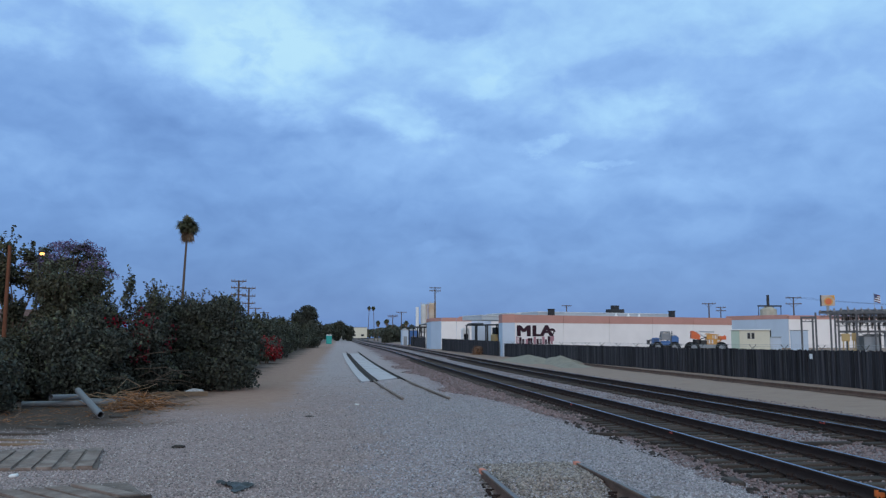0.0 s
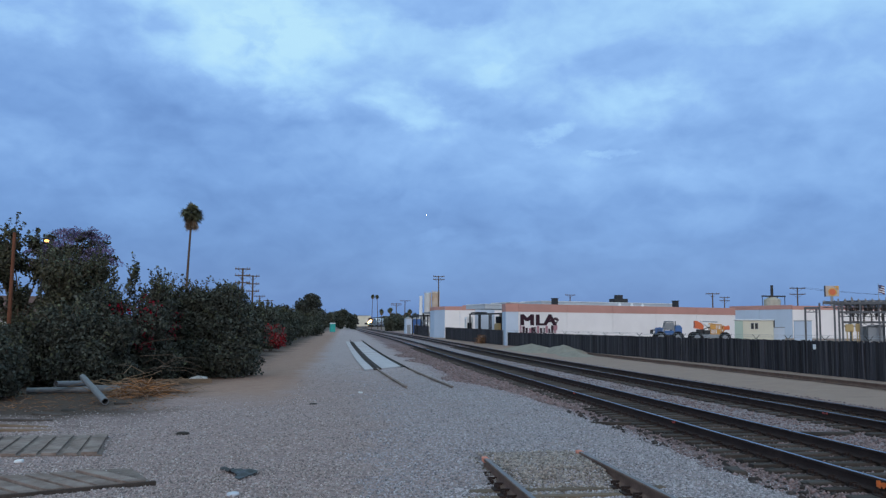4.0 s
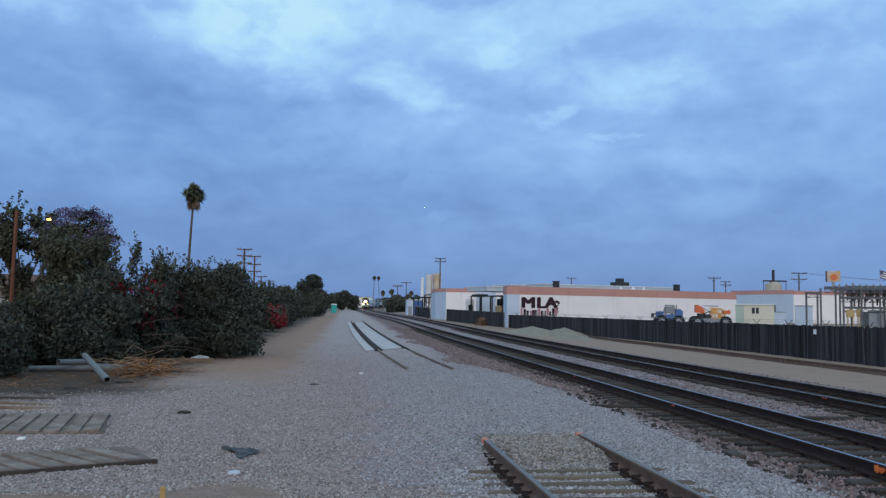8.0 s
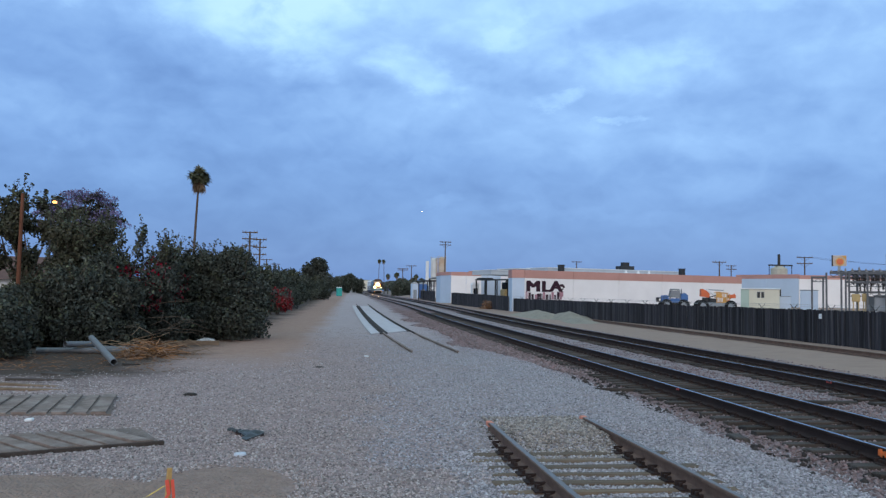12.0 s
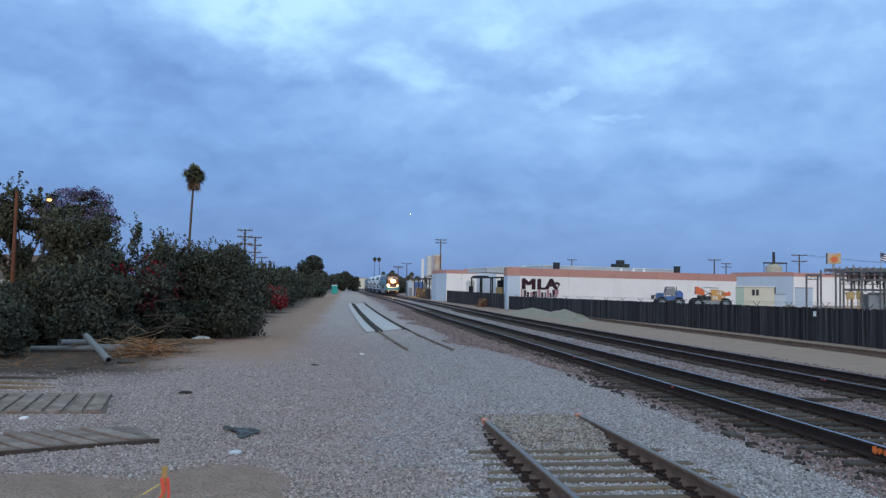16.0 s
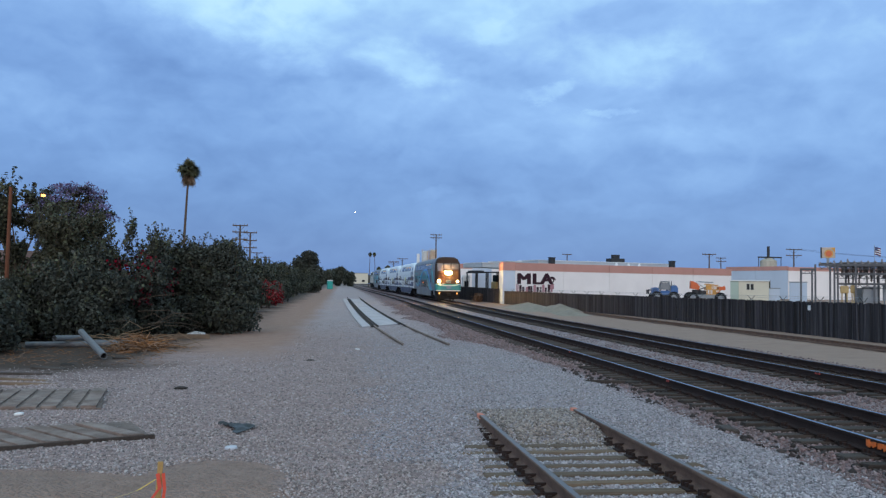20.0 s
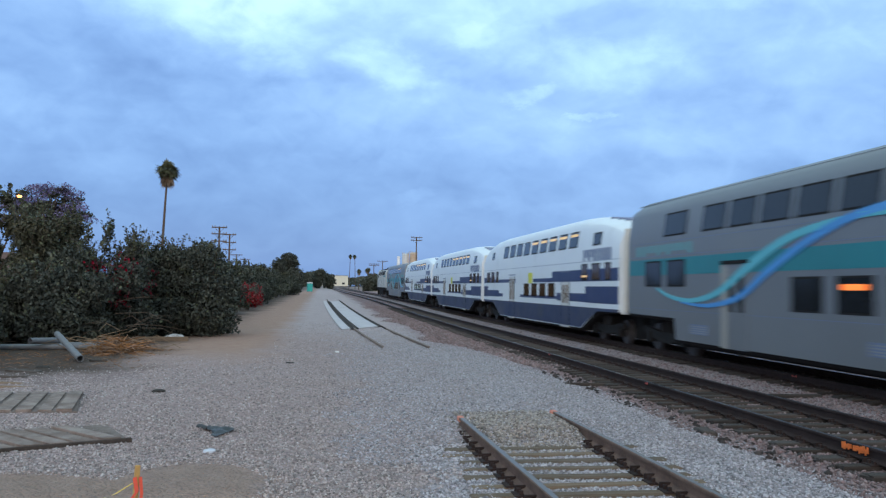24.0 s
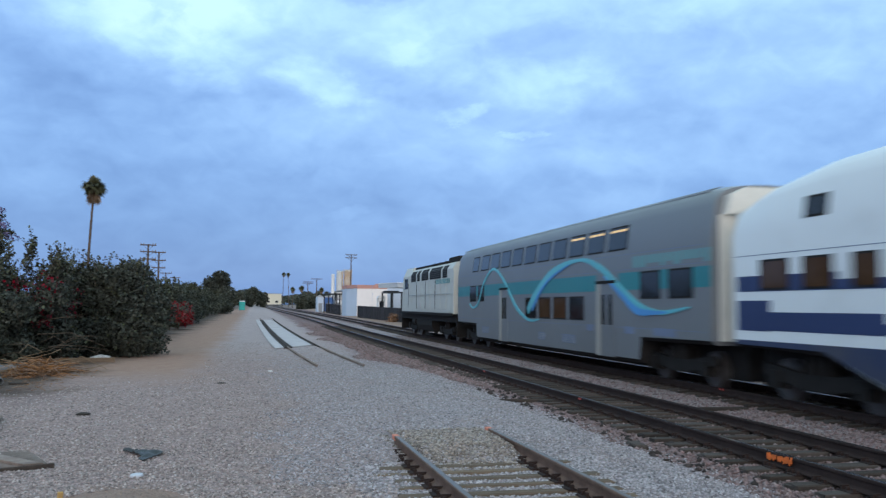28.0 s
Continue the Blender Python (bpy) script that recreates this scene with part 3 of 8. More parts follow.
def slab_track():
    """The old siding beyond the gravel: two rails, a concrete slab between them and a kerb strip beside."""
    t = thing("siding_track", "disused siding set in pale concrete slabs", "railway track", kind="structure")
    x_of = lambda y: float(np.interp(y, (27, 30, 34, 38, 44, 52, 62, 75, 90, 112), (2.02, 1.88, 1.70, 1.56, 1.42, 1.28, 1.15, 1.00, 0.86, 0.68)))
    for k in (0, 1):
        for ys, drop, mt in (((27.4, 30, 32, 34, 36, 38, 39.6), .088, M_PALERUST), ((39.6, 41, 44, 48, 52, 57, 62, 68, 75, 82, 90, 100, 110), .098, M_RAIL)):
            pts = [(x_of(y) + GAUGE * k, y, rise(y) - drop) for y in ys]
            part("rail", rail_along(new_bm(), pts), [mt, mt], t, "rusty rail sunk in the ground")
    for k in range(15):
        for a, b, nm, z, mt in ((0.24, GAUGE - 0.20, "slab", .055, M_CONCRETE), (-0.62, -0.20, "kerb_slab", .075, M_CONCRETE), (-0.195, 0.235, "flangeway", .05, M_FLANGE), (GAUGE - .195, GAUGE + .06, "flangeway", .05, M_FLANGE)):
            # the near edge of the slabs runs askew
            s0 = max(0.0, (a + .62) * 1.9) if k == 0 else 0.0
            s1 = max(0.0, (b + .62) * 1.9) if k == 0 else 0.0
            y0, y1 = 38.2 + k * 4.2, 38.2 + (k + 1) * 4.2 - (0.05 if nm != "flangeway" else 0)
            vs = [(x_of(y0 + s0) + a, y0 + s0), (x_of(y0 + s1) + b, y0 + s1), (x_of(y1) + b, y1), (x_of(y1) + a, y1)]
            part(nm, prism(new_bm(), vs, "z", rise(y0) - 0.25, rise(y0) + z), mt, t)


slab_track()


# ---- fence along the yard ----
FENCE_A, FENCE_BEND, FENCE_B = (20.8, 10.0), (20.6, 50.0), (17.55, 90.4)



def fence_run(label, a, b, top_a, top_b, arms=True, slats=True, singles=0):
    a, b = Vector(a), Vector(b)
    d = b - a
    n = max(2, round(d.length / 3.05))
    ang = math.degrees(math.atan2(d.y, d.x))
    t = thing("fence", label, "fence", pose(a.x, a.y, 0, 0, 0, ang))
    Lh = d.length
    zt = lambda u: top_a + (top_b - top_a) * u / Lh
    zb = lambda u: rise(a.y + d.y * u / Lh) - 0.25
    for i in range(n + 1):
        u = Lh * i / n
        bm = tube(new_bm(), (u, -0.075, zb(u) - 0.2), (u, -0.075, zt(u) + 0.02), 0.035, seg=6)
        p = part("post", bm, M_STEEL, t)
        if arms:
            bm = tube(new_bm(), (u, -0.06, zt(u)), (u, 0.13, zt(u) + 0.22), 0.016, seg=5)
            tube(bm, (u, -0.06, zt(u)), (u, -0.25, zt(u) + 0.22), 0.016, seg=5)
            part("barbed_wire_arm", bm, M_BLACKMETAL, p)
    bm = new_bm()
    r = random.Random(int(Lh * 7))
    u, count = 0.0, 0
    meshes = []
    if singles:
        for w in (0.09, 0.11, 0.14):
            b2 = new_bm()
            box(b2, 0, w - 0.012, -0.012, 0.012, 0, 1)
            meshes.append((w, mesh_of("slat", b2, M_FENCE)))
    near0, near1 = 10.0, 40.0
    while u < Lh:
        w, me = meshes[r.randrange(3)] if meshes else (r.choice((0.12, 0.16, 0.2)), None)
        z0, z1, dy = zb(u), zt(u) + r.uniform(-.035, .02), r.uniform(-.012, .012)
        if me and near0 < u < near1 and count < singles:
            m = Matrix.LocRotScale((u, dy, z0), Euler((r.uniform(-.012, .012), r.uniform(-.01, .01), r.uniform(-.12, .12))), (1, 1, z1 - z0))
            share("slat", me, t, m)
            count += 1
        else:
            box(bm, u, u + w - 0.012, -0.012 + dy, 0.012 + dy, z0, z1)
        u += w
    # backing sheet added to stop lit ground showing between the slats
    bk = new_bm()
    for i in range(n):
        u0, u1 = Lh * i / n, Lh * (i + 1) / n
        box(bk, u0, u1, -0.034, -0.026, zb(u0), min(zt(u0), zt(u1)) - 0.05)
    part("windbreak_sheet", bk, M_FENCE, t, "dark backing sheet added behind the slats to close lit gaps")
    s = part("slats", bm, M_FENCEFAR, t)
    s["kind"] = "stuff"
    bm = new_bm()
    tube(bm, (0, -0.05, zt(0) - 0.06), (Lh, -0.05, zt(Lh) - 0.06), 0.022, seg=6)
    part("top_rail", bm, M_STEEL, t)
    if singles:
        part("notice", box(new_bm(), 25.2, 25.42, .03, .045, 1.1, 1.32), M_WHITE, t, "small white notice")
    if arms:
        for k, (oy, oz) in enumerate(((0.12, 0.21), (0.05, 0.12), (-0.24, 0.21))):
            part("barbed_wire", tube(new_bm(), (0, oy, zt(0) + oz), (Lh, oy, zt(Lh) + oz), 0.005, seg=4), M_STEEL, t)
    return t


fence_run("long dark slatted yard fence with angled barbed wire arms", FENCE_A, FENCE_BEND, 1.58, 1.45, True, True, 300)
fence_run("dark slatted yard fence running on to the warehouse corner", (20.585, 50.2), FENCE_B, 1.45, 1.50, True, True, 0)
fence_run("dark slatted fence before the farther warehouse", (17.3, 92.0), (15.6, 131.0), 1.72, 2.02, False)
fence_run("dark slatted fence beside the blue sheds", (15.05, 152.0), (14.9, 182.0), 2.2, 2.4, False)


# ---- warehouses ----
def wall_run(name, pts, z0, z1, material, parent, thick=0.3, label="", bev=0.0):
    bm = new_bm()
    for (xa, ya), (xb, yb) in zip(pts, pts[1:]):
        d = Vector((xb - xa, yb - ya, 0))
        nrm = Vector((-d.y, d.x, 0)).normalized() * thick
        prism(bm, [(xa, ya), (xb, yb), (xb + nrm.x, yb + nrm.y), (xa + nrm.x, ya + nrm.y)], "z", z0, z1)
    return part(name, bm, material, parent, label)


def panelled_wall(parent, a, b, z0, z1, band, n, material, gap=0.035):
    """Tilt-up panels side by side with open joints, and the parapet band of each standing a little proud."""
    a, b = Vector((*a, 0)), Vector((*b, 0))
    d = (b - a) / n
    u = d.normalized()
    back = Vector((-u.y, u.x, 0))
    for i in range(n):
        p, q = a + d * i + u * gap / 2, a + d * (i + 1) - u * gap / 2
        bm = new_bm()
        prism(bm, [tuple((p)[:2]), tuple((q)[:2]), tuple((q + back * 0.25)[:2]), tuple((p + back * 0.25)[:2])], "z", z0, z1 - band)
        w = part("wall_panel", bm, material, parent)
        bm = new_bm()
        o = back * -0.03
        prism(bm, [tuple((p + o)[:2]), tuple((q + o)[:2]), tuple((q + back * 0.25)[:2]), tuple((p + back * 0.25)[:2])], "z", z1 - band + 0.003, z1)
        part("parapet_band", bm, M_BAND, parent, "salmon painted parapet band")


def solid(name, outline, z0, z1, material, parent, label=""):
    return part(name, prism(new_bm(), outline, "z", z0, z1), material, parent, label)


def warehouse_a():
    t = thing("warehouse", "long white warehouse with salmon parapet band and dark spray-painted lettering", "warehouse")
    a, b = (18.7, 90.1), (48.6, 100.9)
    panelled_wall(t, a, b, -0.3, 4.58, 0.86, 5, M_WALL)
    u = (Vector(b) - Vector(a)).normalized()
    k = Vector((-u.y, u.x))
    # pale blue end wall towards the tracks
    solid("end_wall", [(18.69, 90.12), (17.36, 90.3), (17.5, 93.2), (18.6, 93.2)], -0.3, 3.72, M_WALLBLUE, t, "pale blue end pier")
    solid("parapet_band", [(18.69, 90.09), (17.33, 90.27), (17.48, 93.2), (18.6, 93.2)], 3.723, 4.62, M_BAND, t)
    c, d = Vector(a) + k * 0.3, Vector(b) + k * 0.3
    solid("roof", [tuple(c), tuple(d), tuple(d + k * 22), (19.5, 99.5)], 4.1, 4.3, M_ROOFGREY, t)
    solid("back_wall", [(19.5, 99.5), tuple(d + k * 22), tuple(d + k * 22.3), (19.5, 99.8)], -0.3, 4.1, M_WALL, t)
    for hx, hy, w, h in ((25.7, 101.8, .62, .95), (43.2, 106.8, .62, .95)):
        bm = new_bm()
        box(bm, -w / 2, w / 2, -w / 2, w / 2, 0, h, 0.02)
        box(bm, -w / 2 - .06, w / 2 + .06, -w / 2 - .06, w / 2 + .06, h, h + 0.06)
        part("roof_hood", bm, M_BLACKMETAL, t, "dark roof hood", at=pose(hx, hy, 4.65, 0, 0, 15))
        part("hood_curb", box(new_bm(), -.5, .5, -.5, .5, 0, .36), M_ROOFGREY, t, at=pose(hx, hy, 4.3))
    for sx, w, h, dp in ((6.0, 4.2, .55, 9), (15.5, 4.0, .7, 14), (22.0, 3.2, .75, 14), (27.5, 2.6, .6, 10)):
        p = Vector(a) + u * sx + k * dp
        bm = new_bm()
        box(bm, -w / 2, w / 2, -.6, .6, 0, h, 0.05)
        part("skylight", bm, M_STEEL, t, "pale grey roof unit", at=pose(p.x, p.y, 4.3, 0, 0, 20))
    # the pale raised roof behind the parapet, and the vents along its foot
    sheet = mat("pale_roof_sheet", (0.50, 0.53, 0.57), 0.6, 0.1, 0.1, 0.6, 15, 0.05, world=True)
    for s0, s1, dp, h, nm in ((9.5, 31.0, 10.0, .98, "raised_roof"), (2.6, 6.2, 12.0, .52, "raised_roof"), (7.4, 11.0, 14.0, .88, "raised_roof"), (20.5, 22.0, 15.5, .98, "raised_roof"), (28.2, 31.4, 15.5, 1.02, "raised_roof")):
        p, q = Vector(a) + u * s0 + k * dp, Vector(a) + u * s1 + k * dp
        bm = new_bm()
        prism(bm, [tuple(p), tuple(q), tuple(q + k * 5), tuple(p + k * 5)], "z", 4.3, 4.3 + h)
        ln = (q - p).length
        for j in range(int(ln / 1.2)):
            e = p + u * (j * 1.2 + .5) - k * .03
            prism(bm, [tuple(e), tuple(e + u * .06), tuple(e + u * .06 + k * .04), tuple(e + k * .04)], "z", 4.3, 4.3 + h)
        part(nm, bm, sheet, t, "pale metal raised roof")
        part("roof_edge", prism(new_bm(), [tuple(p - k * .1 - u * .1), tuple(q - k * .1 + u * .1), tuple(q + k * 5), tuple(p + k * 5)], "z", 4.303 + h, 4.38 + h), M_WHITE, t)
    for s0 in (14.2, 16.0, 17.6):
        p = Vector(a) + u * s0 + k * .6
        part("roof_vent", tube(new_bm(), (p.x, p.y, 4.3), (p.x, p.y, 4.98), .34, .05, 8), M_WHITE, t, "small white cone vent")
    p = Vector((39.4, 118.6))
    bm = new_bm()
    box(bm, -1.1, 1.1, -0.8, 0.8, 1.3, 1.95, 0.04)
    for sx in (-.9, .9):
        for sy in (-.6, .6):
            tube(bm, (sx, sy, 0), (sx, sy, 1.3), 0.06, seg=5)
    box(bm, -0.5, 0.5, -0.4, 0.4, 1.95, 2.5, 0.03)
    tube(bm, (-2.6, 0, 0.5), (2.6, 0, 0.5), 0.25, seg=7)
    part("roof_cooler", bm, M_BLACKMETAL, t, "dark rooftop cooler on legs", at=pose(p.x, p.y, 4.3, 0, 0, 10))
    return t, Vector(a), u, k


WH, WA, WU, WK = warehouse_a()


def far_warehouses():
    t = thing("warehouse", "white warehouse block with salmon band beside the tracks", "warehouse", group="far warehouses")
    panelled_wall(t, (16.4, 138.8), (21.4, 138.2), 0.0, 5.46, 0.62, 2, M_WALL)
    solid("side_wall", [(16.4, 138.85), (16.4, 150), (15.1, 150), (15.1, 143)], 0.0, 4.9, M_WALLBLUE, t, "side wall coloured pale blue for shade")
    solid("parapet_band", [(16.38, 138.8), (16.4, 150), (15.05, 150), (15.05, 142.9)], 4.903, 5.46, M_BAND, t)
    solid("roof", [(16.5, 139.2), (21.4, 138.6), (24, 175), (16, 175)], 4.8, 5.0, M_ROOFGREY, t)
    t2 = thing("warehouse", "set-back pale warehouse wall with salmon band", "warehouse", group="far warehouses")
    panelled_wall(t2, (21.2, 152.0), (28.0, 151.0), 0.0, 6.0, 0.5, 2, M_WALLBLUE)
    panelled_wall(t2, (26.6, 149.0), (34.0, 149.0), 0.0, 6.25, 0.75, 2, M_WALL)
    solid("roof", [(21.4, 152.4), (34, 151.0), (34, 180), (21.4, 180)], 5.2, 5.4, M_ROOFGREY, t2)


far_warehouses()


def warehouse_d():
    t = thing("warehouse", "white warehouse, shaded side coloured pale blue, behind the electrical yard", "warehouse")
    # the side turned from the glow has its shade put into the wall colour
    panelled_wall(t, (53.6, 113.0), (57.95, 104.25), -0.3, 5.15, 0.55, 2, M_WALLBLUE)
    panelled_wall(t, (58.0, 104.15), (90, 104.0), -0.3, 5.05, 0.5, 5, M_WALL)
    solid("roof", [(54.8, 113.2), (58.4, 104.7), (90, 104.4), (90, 135), (54.8, 135)], 4.3, 4.5, M_ROOFGREY, t)
    p = (61.1, 115.2)
    bm = new_bm()
    tube(bm, (0, 0, 0), (0, 0, 1.7), 1.15, 1.15, 14)
    tube(bm, (0, 0, 1.7), (0, 0, 2.1), 1.15, 0.5, 14)
    part("roof_tank", bm, mat("beige_tank_paint", (0.45, 0.40, 0.33), 0.7, 0, .1, 2, 20, .05), t, "beige rooftop tank", at=pose(*p, 4.5))
    bm = tube(new_bm(), (0, 0, 0), (0, 0, 3.8), 0.22, 0.2, 8)
    box(bm, -1.8, 1.8, -0.5, -0.35, 2.1, 2.3)
    for sx in (-1.7, -.6, .6, 1.7):
        tube(bm, (sx, -.42, 0), (sx, -.42, 2.1), 0.05, seg=5)
    part("roof_stack", bm, M_BLACKMETAL, t, "dark exhaust stack and frame", at=pose(*p, 4.5))


warehouse_d()


# ---- plants ----
def leaf_mat(name, base, tip, k=0.52):
    m = mat(name, base, 0.65, 0, 0.3, 0.8, 30, 0.0, tint=tip, island=k, world=True, spec=0.3)
    return m


M_LEAF = leaf_mat("dark_shrub_leaf", (0.045, 0.050, 0.044), (0.072, 0.077, 0.062))
M_LEAF2 = leaf_mat("olive_shrub_leaf", (0.055, 0.056, 0.038), (0.082, 0.078, 0.052))
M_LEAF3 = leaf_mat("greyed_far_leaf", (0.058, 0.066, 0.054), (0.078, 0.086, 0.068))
M_OUTERLEAF = leaf_mat("pale_olive_outer_leaf", (0.06, 0.068, 0.045), (0.085, 0.09, 0.06))
M_RED = leaf_mat("crimson_bougainvillea_bract", (0.125, 0.013, 0.022), (0.17, 0.022, 0.032))
M_BRACT = leaf_mat("bright_crimson_bract", (0.21, 0.026, 0.032), (0.28, 0.045, 0.05))
M_PURPLE = leaf_mat("violet_jacaranda_bloom", (0.14, 0.115, 0.21), (0.19, 0.155, 0.285))
M_DRY = leaf_mat("dry_straw", (0.19, 0.098, 0.056), (0.28, 0.155, 0.092))
M_FROND = leaf_mat("palm_frond", (0.10, 0.105, 0.065), (0.15, 0.15, 0.09))
M_DEADFROND = leaf_mat("dead_frond", (0.20, 0.145, 0.105), (0.28, 0.205, 0.15))


def leaf_mesh(name, centres, normals, sizes, material, seed, long=1.7):
    """Many small folded leaves, each of two facets."""
    r = np.random.RandomState(seed)
    n = len(centres)
    d = r.randn(n, 3)
    d /= np.linalg.norm(d, axis=1, keepdims=True)
    nr = normals + 0.9 * r.randn(n, 3)
    nr /= np.linalg.norm(nr, axis=1, keepdims=True) + 1e-9
    side = np.cross(nr, d)
    side /= np.linalg.norm(side, axis=1, keepdims=True) + 1e-9
    ax = np.cross(side, nr)
    s = sizes[:, None]
    v = np.stack([centres - ax * s * long / 2, centres + side * s / 2 + nr * s * 0.12, centres + ax * s * long / 2, centres - side * s / 2 + nr * s * 0.12], 1)
    f = np.array([(0, 1, 2), (0, 2, 3)])
    f = (f[None] + (np.arange(n) * 4)[:, None, None]).reshape(-1, 3)
    me = bpy.data.meshes.new(name)
    me.vertices.add(n * 4)
    me.vertices.foreach_set("co", v.reshape(-1))
    me.loops.add(f.size)
    me.loops.foreach_set("vertex_index", f.reshape(-1))
    me.polygons.add(len(f))
    me.polygons.foreach_set("loop_start", np.arange(0, f.size, 3))
    me.polygons.foreach_set("loop_total", np.full(len(f), 3))
    me.materials.append(material)
    me.update(calc_edges=True)
    return me


def blob_points(blobs, count, seed, shell=0.55):
    """Points in lumpy clumps: denser towards the outside of each."""
    r = np.random.RandomState(seed)
    vol = np.array([b[3] * b[4] + b[4] * b[5] + b[3] * b[5] for b in blobs])
    pick = r.choice(len(blobs), count, p=vol / vol.sum())
    B = np.array(blobs)[pick]
    d = r.randn(count, 3)
    d /= np.linalg.norm(d, axis=1, keepdims=True)
    rad = shell + (1 - shell) * r.rand(count) ** 0.6
    ph = pick * 1.7
    lump = 1 + 0.16 * np.sin(d[:, 0] * 6 + ph) * np.sin(d[:, 1] * 7 + ph * 2) + 0.14 * np.sin(d[:, 2] * 9 + ph * 3 + d[:, 0] * 5)
    p = B[:, :3] + d * B[:, 3:6] * (rad * lump)[:, None]
    return p, d


def plant(name, label, category, base, blobs, count, size, material, seed, stems=5, stem_r=0.05, extra=None, group="", shell=0.5, trunk=None, shoots=0):
    """A shrub or tree: tapered stems and limbs, and a crown of clumps of small leaves. Blobs are in the plant's own space."""
    z = ground_z(base[0], base[1])
    t = thing(name, label, category, pose(base[0], base[1], z), group)
    r = random.Random(seed)
    bm = new_bm()
    if trunk:
        h, rad = trunk
        pts = [(0, 0, -0.15), (r.uniform(-.1, .1), r.uniform(-.1, .1), h * 0.5), (r.uniform(-.15, .15), r.uniform(-.15, .15), h)]
        path_tube(bm, pts, [rad, rad * 0.8, rad * 0.65], 8)
        root, rr = Vector(pts[-1]), rad * 0.5
    else:
        root, rr = None, stem_r
    order = sorted(blobs, key=lambda b: -b[3] * b[5])[:max(stems, 1)] if stems < len(blobs) else blobs
    for b in order:
        tip = Vector(b[:3]) + Vector((0, 0, b[5] * 0.4))
        a = root if root is not None else Vector((b[0] * 0.55 + r.uniform(-.2, .2), b[1] * 0.55 + r.uniform(-.2, .2), -0.1))
        mid = a.lerp(tip, 0.5) + Vector((r.uniform(-.2, .2), r.uniform(-.2, .2), r.uniform(0, .2)))
        path_tube(bm, [a, mid, tip], [rr, rr * 0.7, rr * 0.25], 6)
    stem = part("trunk" if trunk else "stem_growth", bm, M_BARK, t)
    if not trunk:
        stem["kind"] = "stuff"
    p, d = blob_points(blobs, count, seed, shell)
    keep = p[:, 2] > 0.03
    p, d = p[keep], d[keep]
    rs = np.random.RandomState(seed + 1)
    c = new("crown", leaf_mesh("crown", p, d, size * (0.6 + 0.8 * rs.rand(len(p))), material, seed))
    c.parent = t
    if shoots:
        # upright whips that leave the crown, with leaves along them, and paler leaves over the outside
        bm = new_bm()
        pts, nrm = [], []
        for _ in range(shoots):
            b = r.choice(blobs)
            a, e = r.uniform(0, math.tau), r.uniform(.25, 1.4)
            d0 = Vector((math.cos(a) * math.cos(e), math.sin(a) * math.cos(e), math.sin(e)))
            p0 = Vector(b[:3]) + Vector((d0.x * b[3], d0.y * b[4], d0.z * b[5])) * .7
            L0 = r.uniform(.35, .95) * (1.0 if b[2] > 1.5 else .6)
            p1 = p0 + (d0 + Vector((r.uniform(-.3, .3), r.uniform(-.3, .3), .7))).normalized() * L0
            tube(bm, p0, p1, .011, .005, 4, False)
            for k in range(16):
                f = .2 + .8 * k / 15
                pts.append(tuple(p0.lerp(p1, f) + Vector((r.uniform(-.07, .07), r.uniform(-.07, .07), r.uniform(-.05, .05)))))
                nrm.append((d0.x, d0.y, d0.z))
        part("twig_growth", bm, M_BARK, t)["kind"] = "stuff"
        p, d = blob_points(blobs, int(count * .05), seed + 5, .92)
        keep = p[:, 2] > 0.1
        pa, da = np.concatenate([np.array(pts), p[keep]]), np.concatenate([np.array(nrm), d[keep]])
        o = new("young_leaves", leaf_mesh("young_leaves", pa, da, size * (.7 + .8 * rs.rand(len(pa))), M_OUTERLEAF, seed + 9))
        o.parent = t
        o["label"] = "paler outer leaves"
    for nm, bl, ct, sz, mt, lab in extra or ():
        p, d = blob_points(bl, ct, seed + 7, 0.6)
        o = new(nm, leaf_mesh(nm, p, d, sz * (0.6 + 0.8 * rs.rand(len(p))), mt, seed + 3, 1.2))
        o.parent = t
        o["label"] = lab
    return t


def clumps(seed, n, cx, cy, cz, sx, sy, sz, r0, r1, squash=0.9):
    """n clumps spread over a box-shaped region."""
    r = random.Random(seed)
    out = []
    for _ in range(n):
        q = r.uniform(r0, r1)
        out.append((cx + r.uniform(-sx, sx), cy + r.uniform(-sy, sy), cz + r.uniform(-sz, sz), q, q, q * squash))
    return out


def dome(seed, n, cx, cy, cz, rx, ry, rz, r0, r1, squash):
    """n flat clumps filling an umbrella-shaped crown, thicker towards its outside."""
    r = random.Random(seed)
    out = []
    for _ in range(n):
        a, f = r.uniform(0, math.tau), r.uniform(0, 1) ** .5
        e = r.uniform(.45, 1.0)
        q = r.uniform(r0, r1)
        out.append((cx + rx * f * math.cos(a), cy + ry * f * math.sin(a), cz + rz * e * math.sqrt(max(0, 1 - (f * .96) ** 2)), q, q, q * squash))
    return out


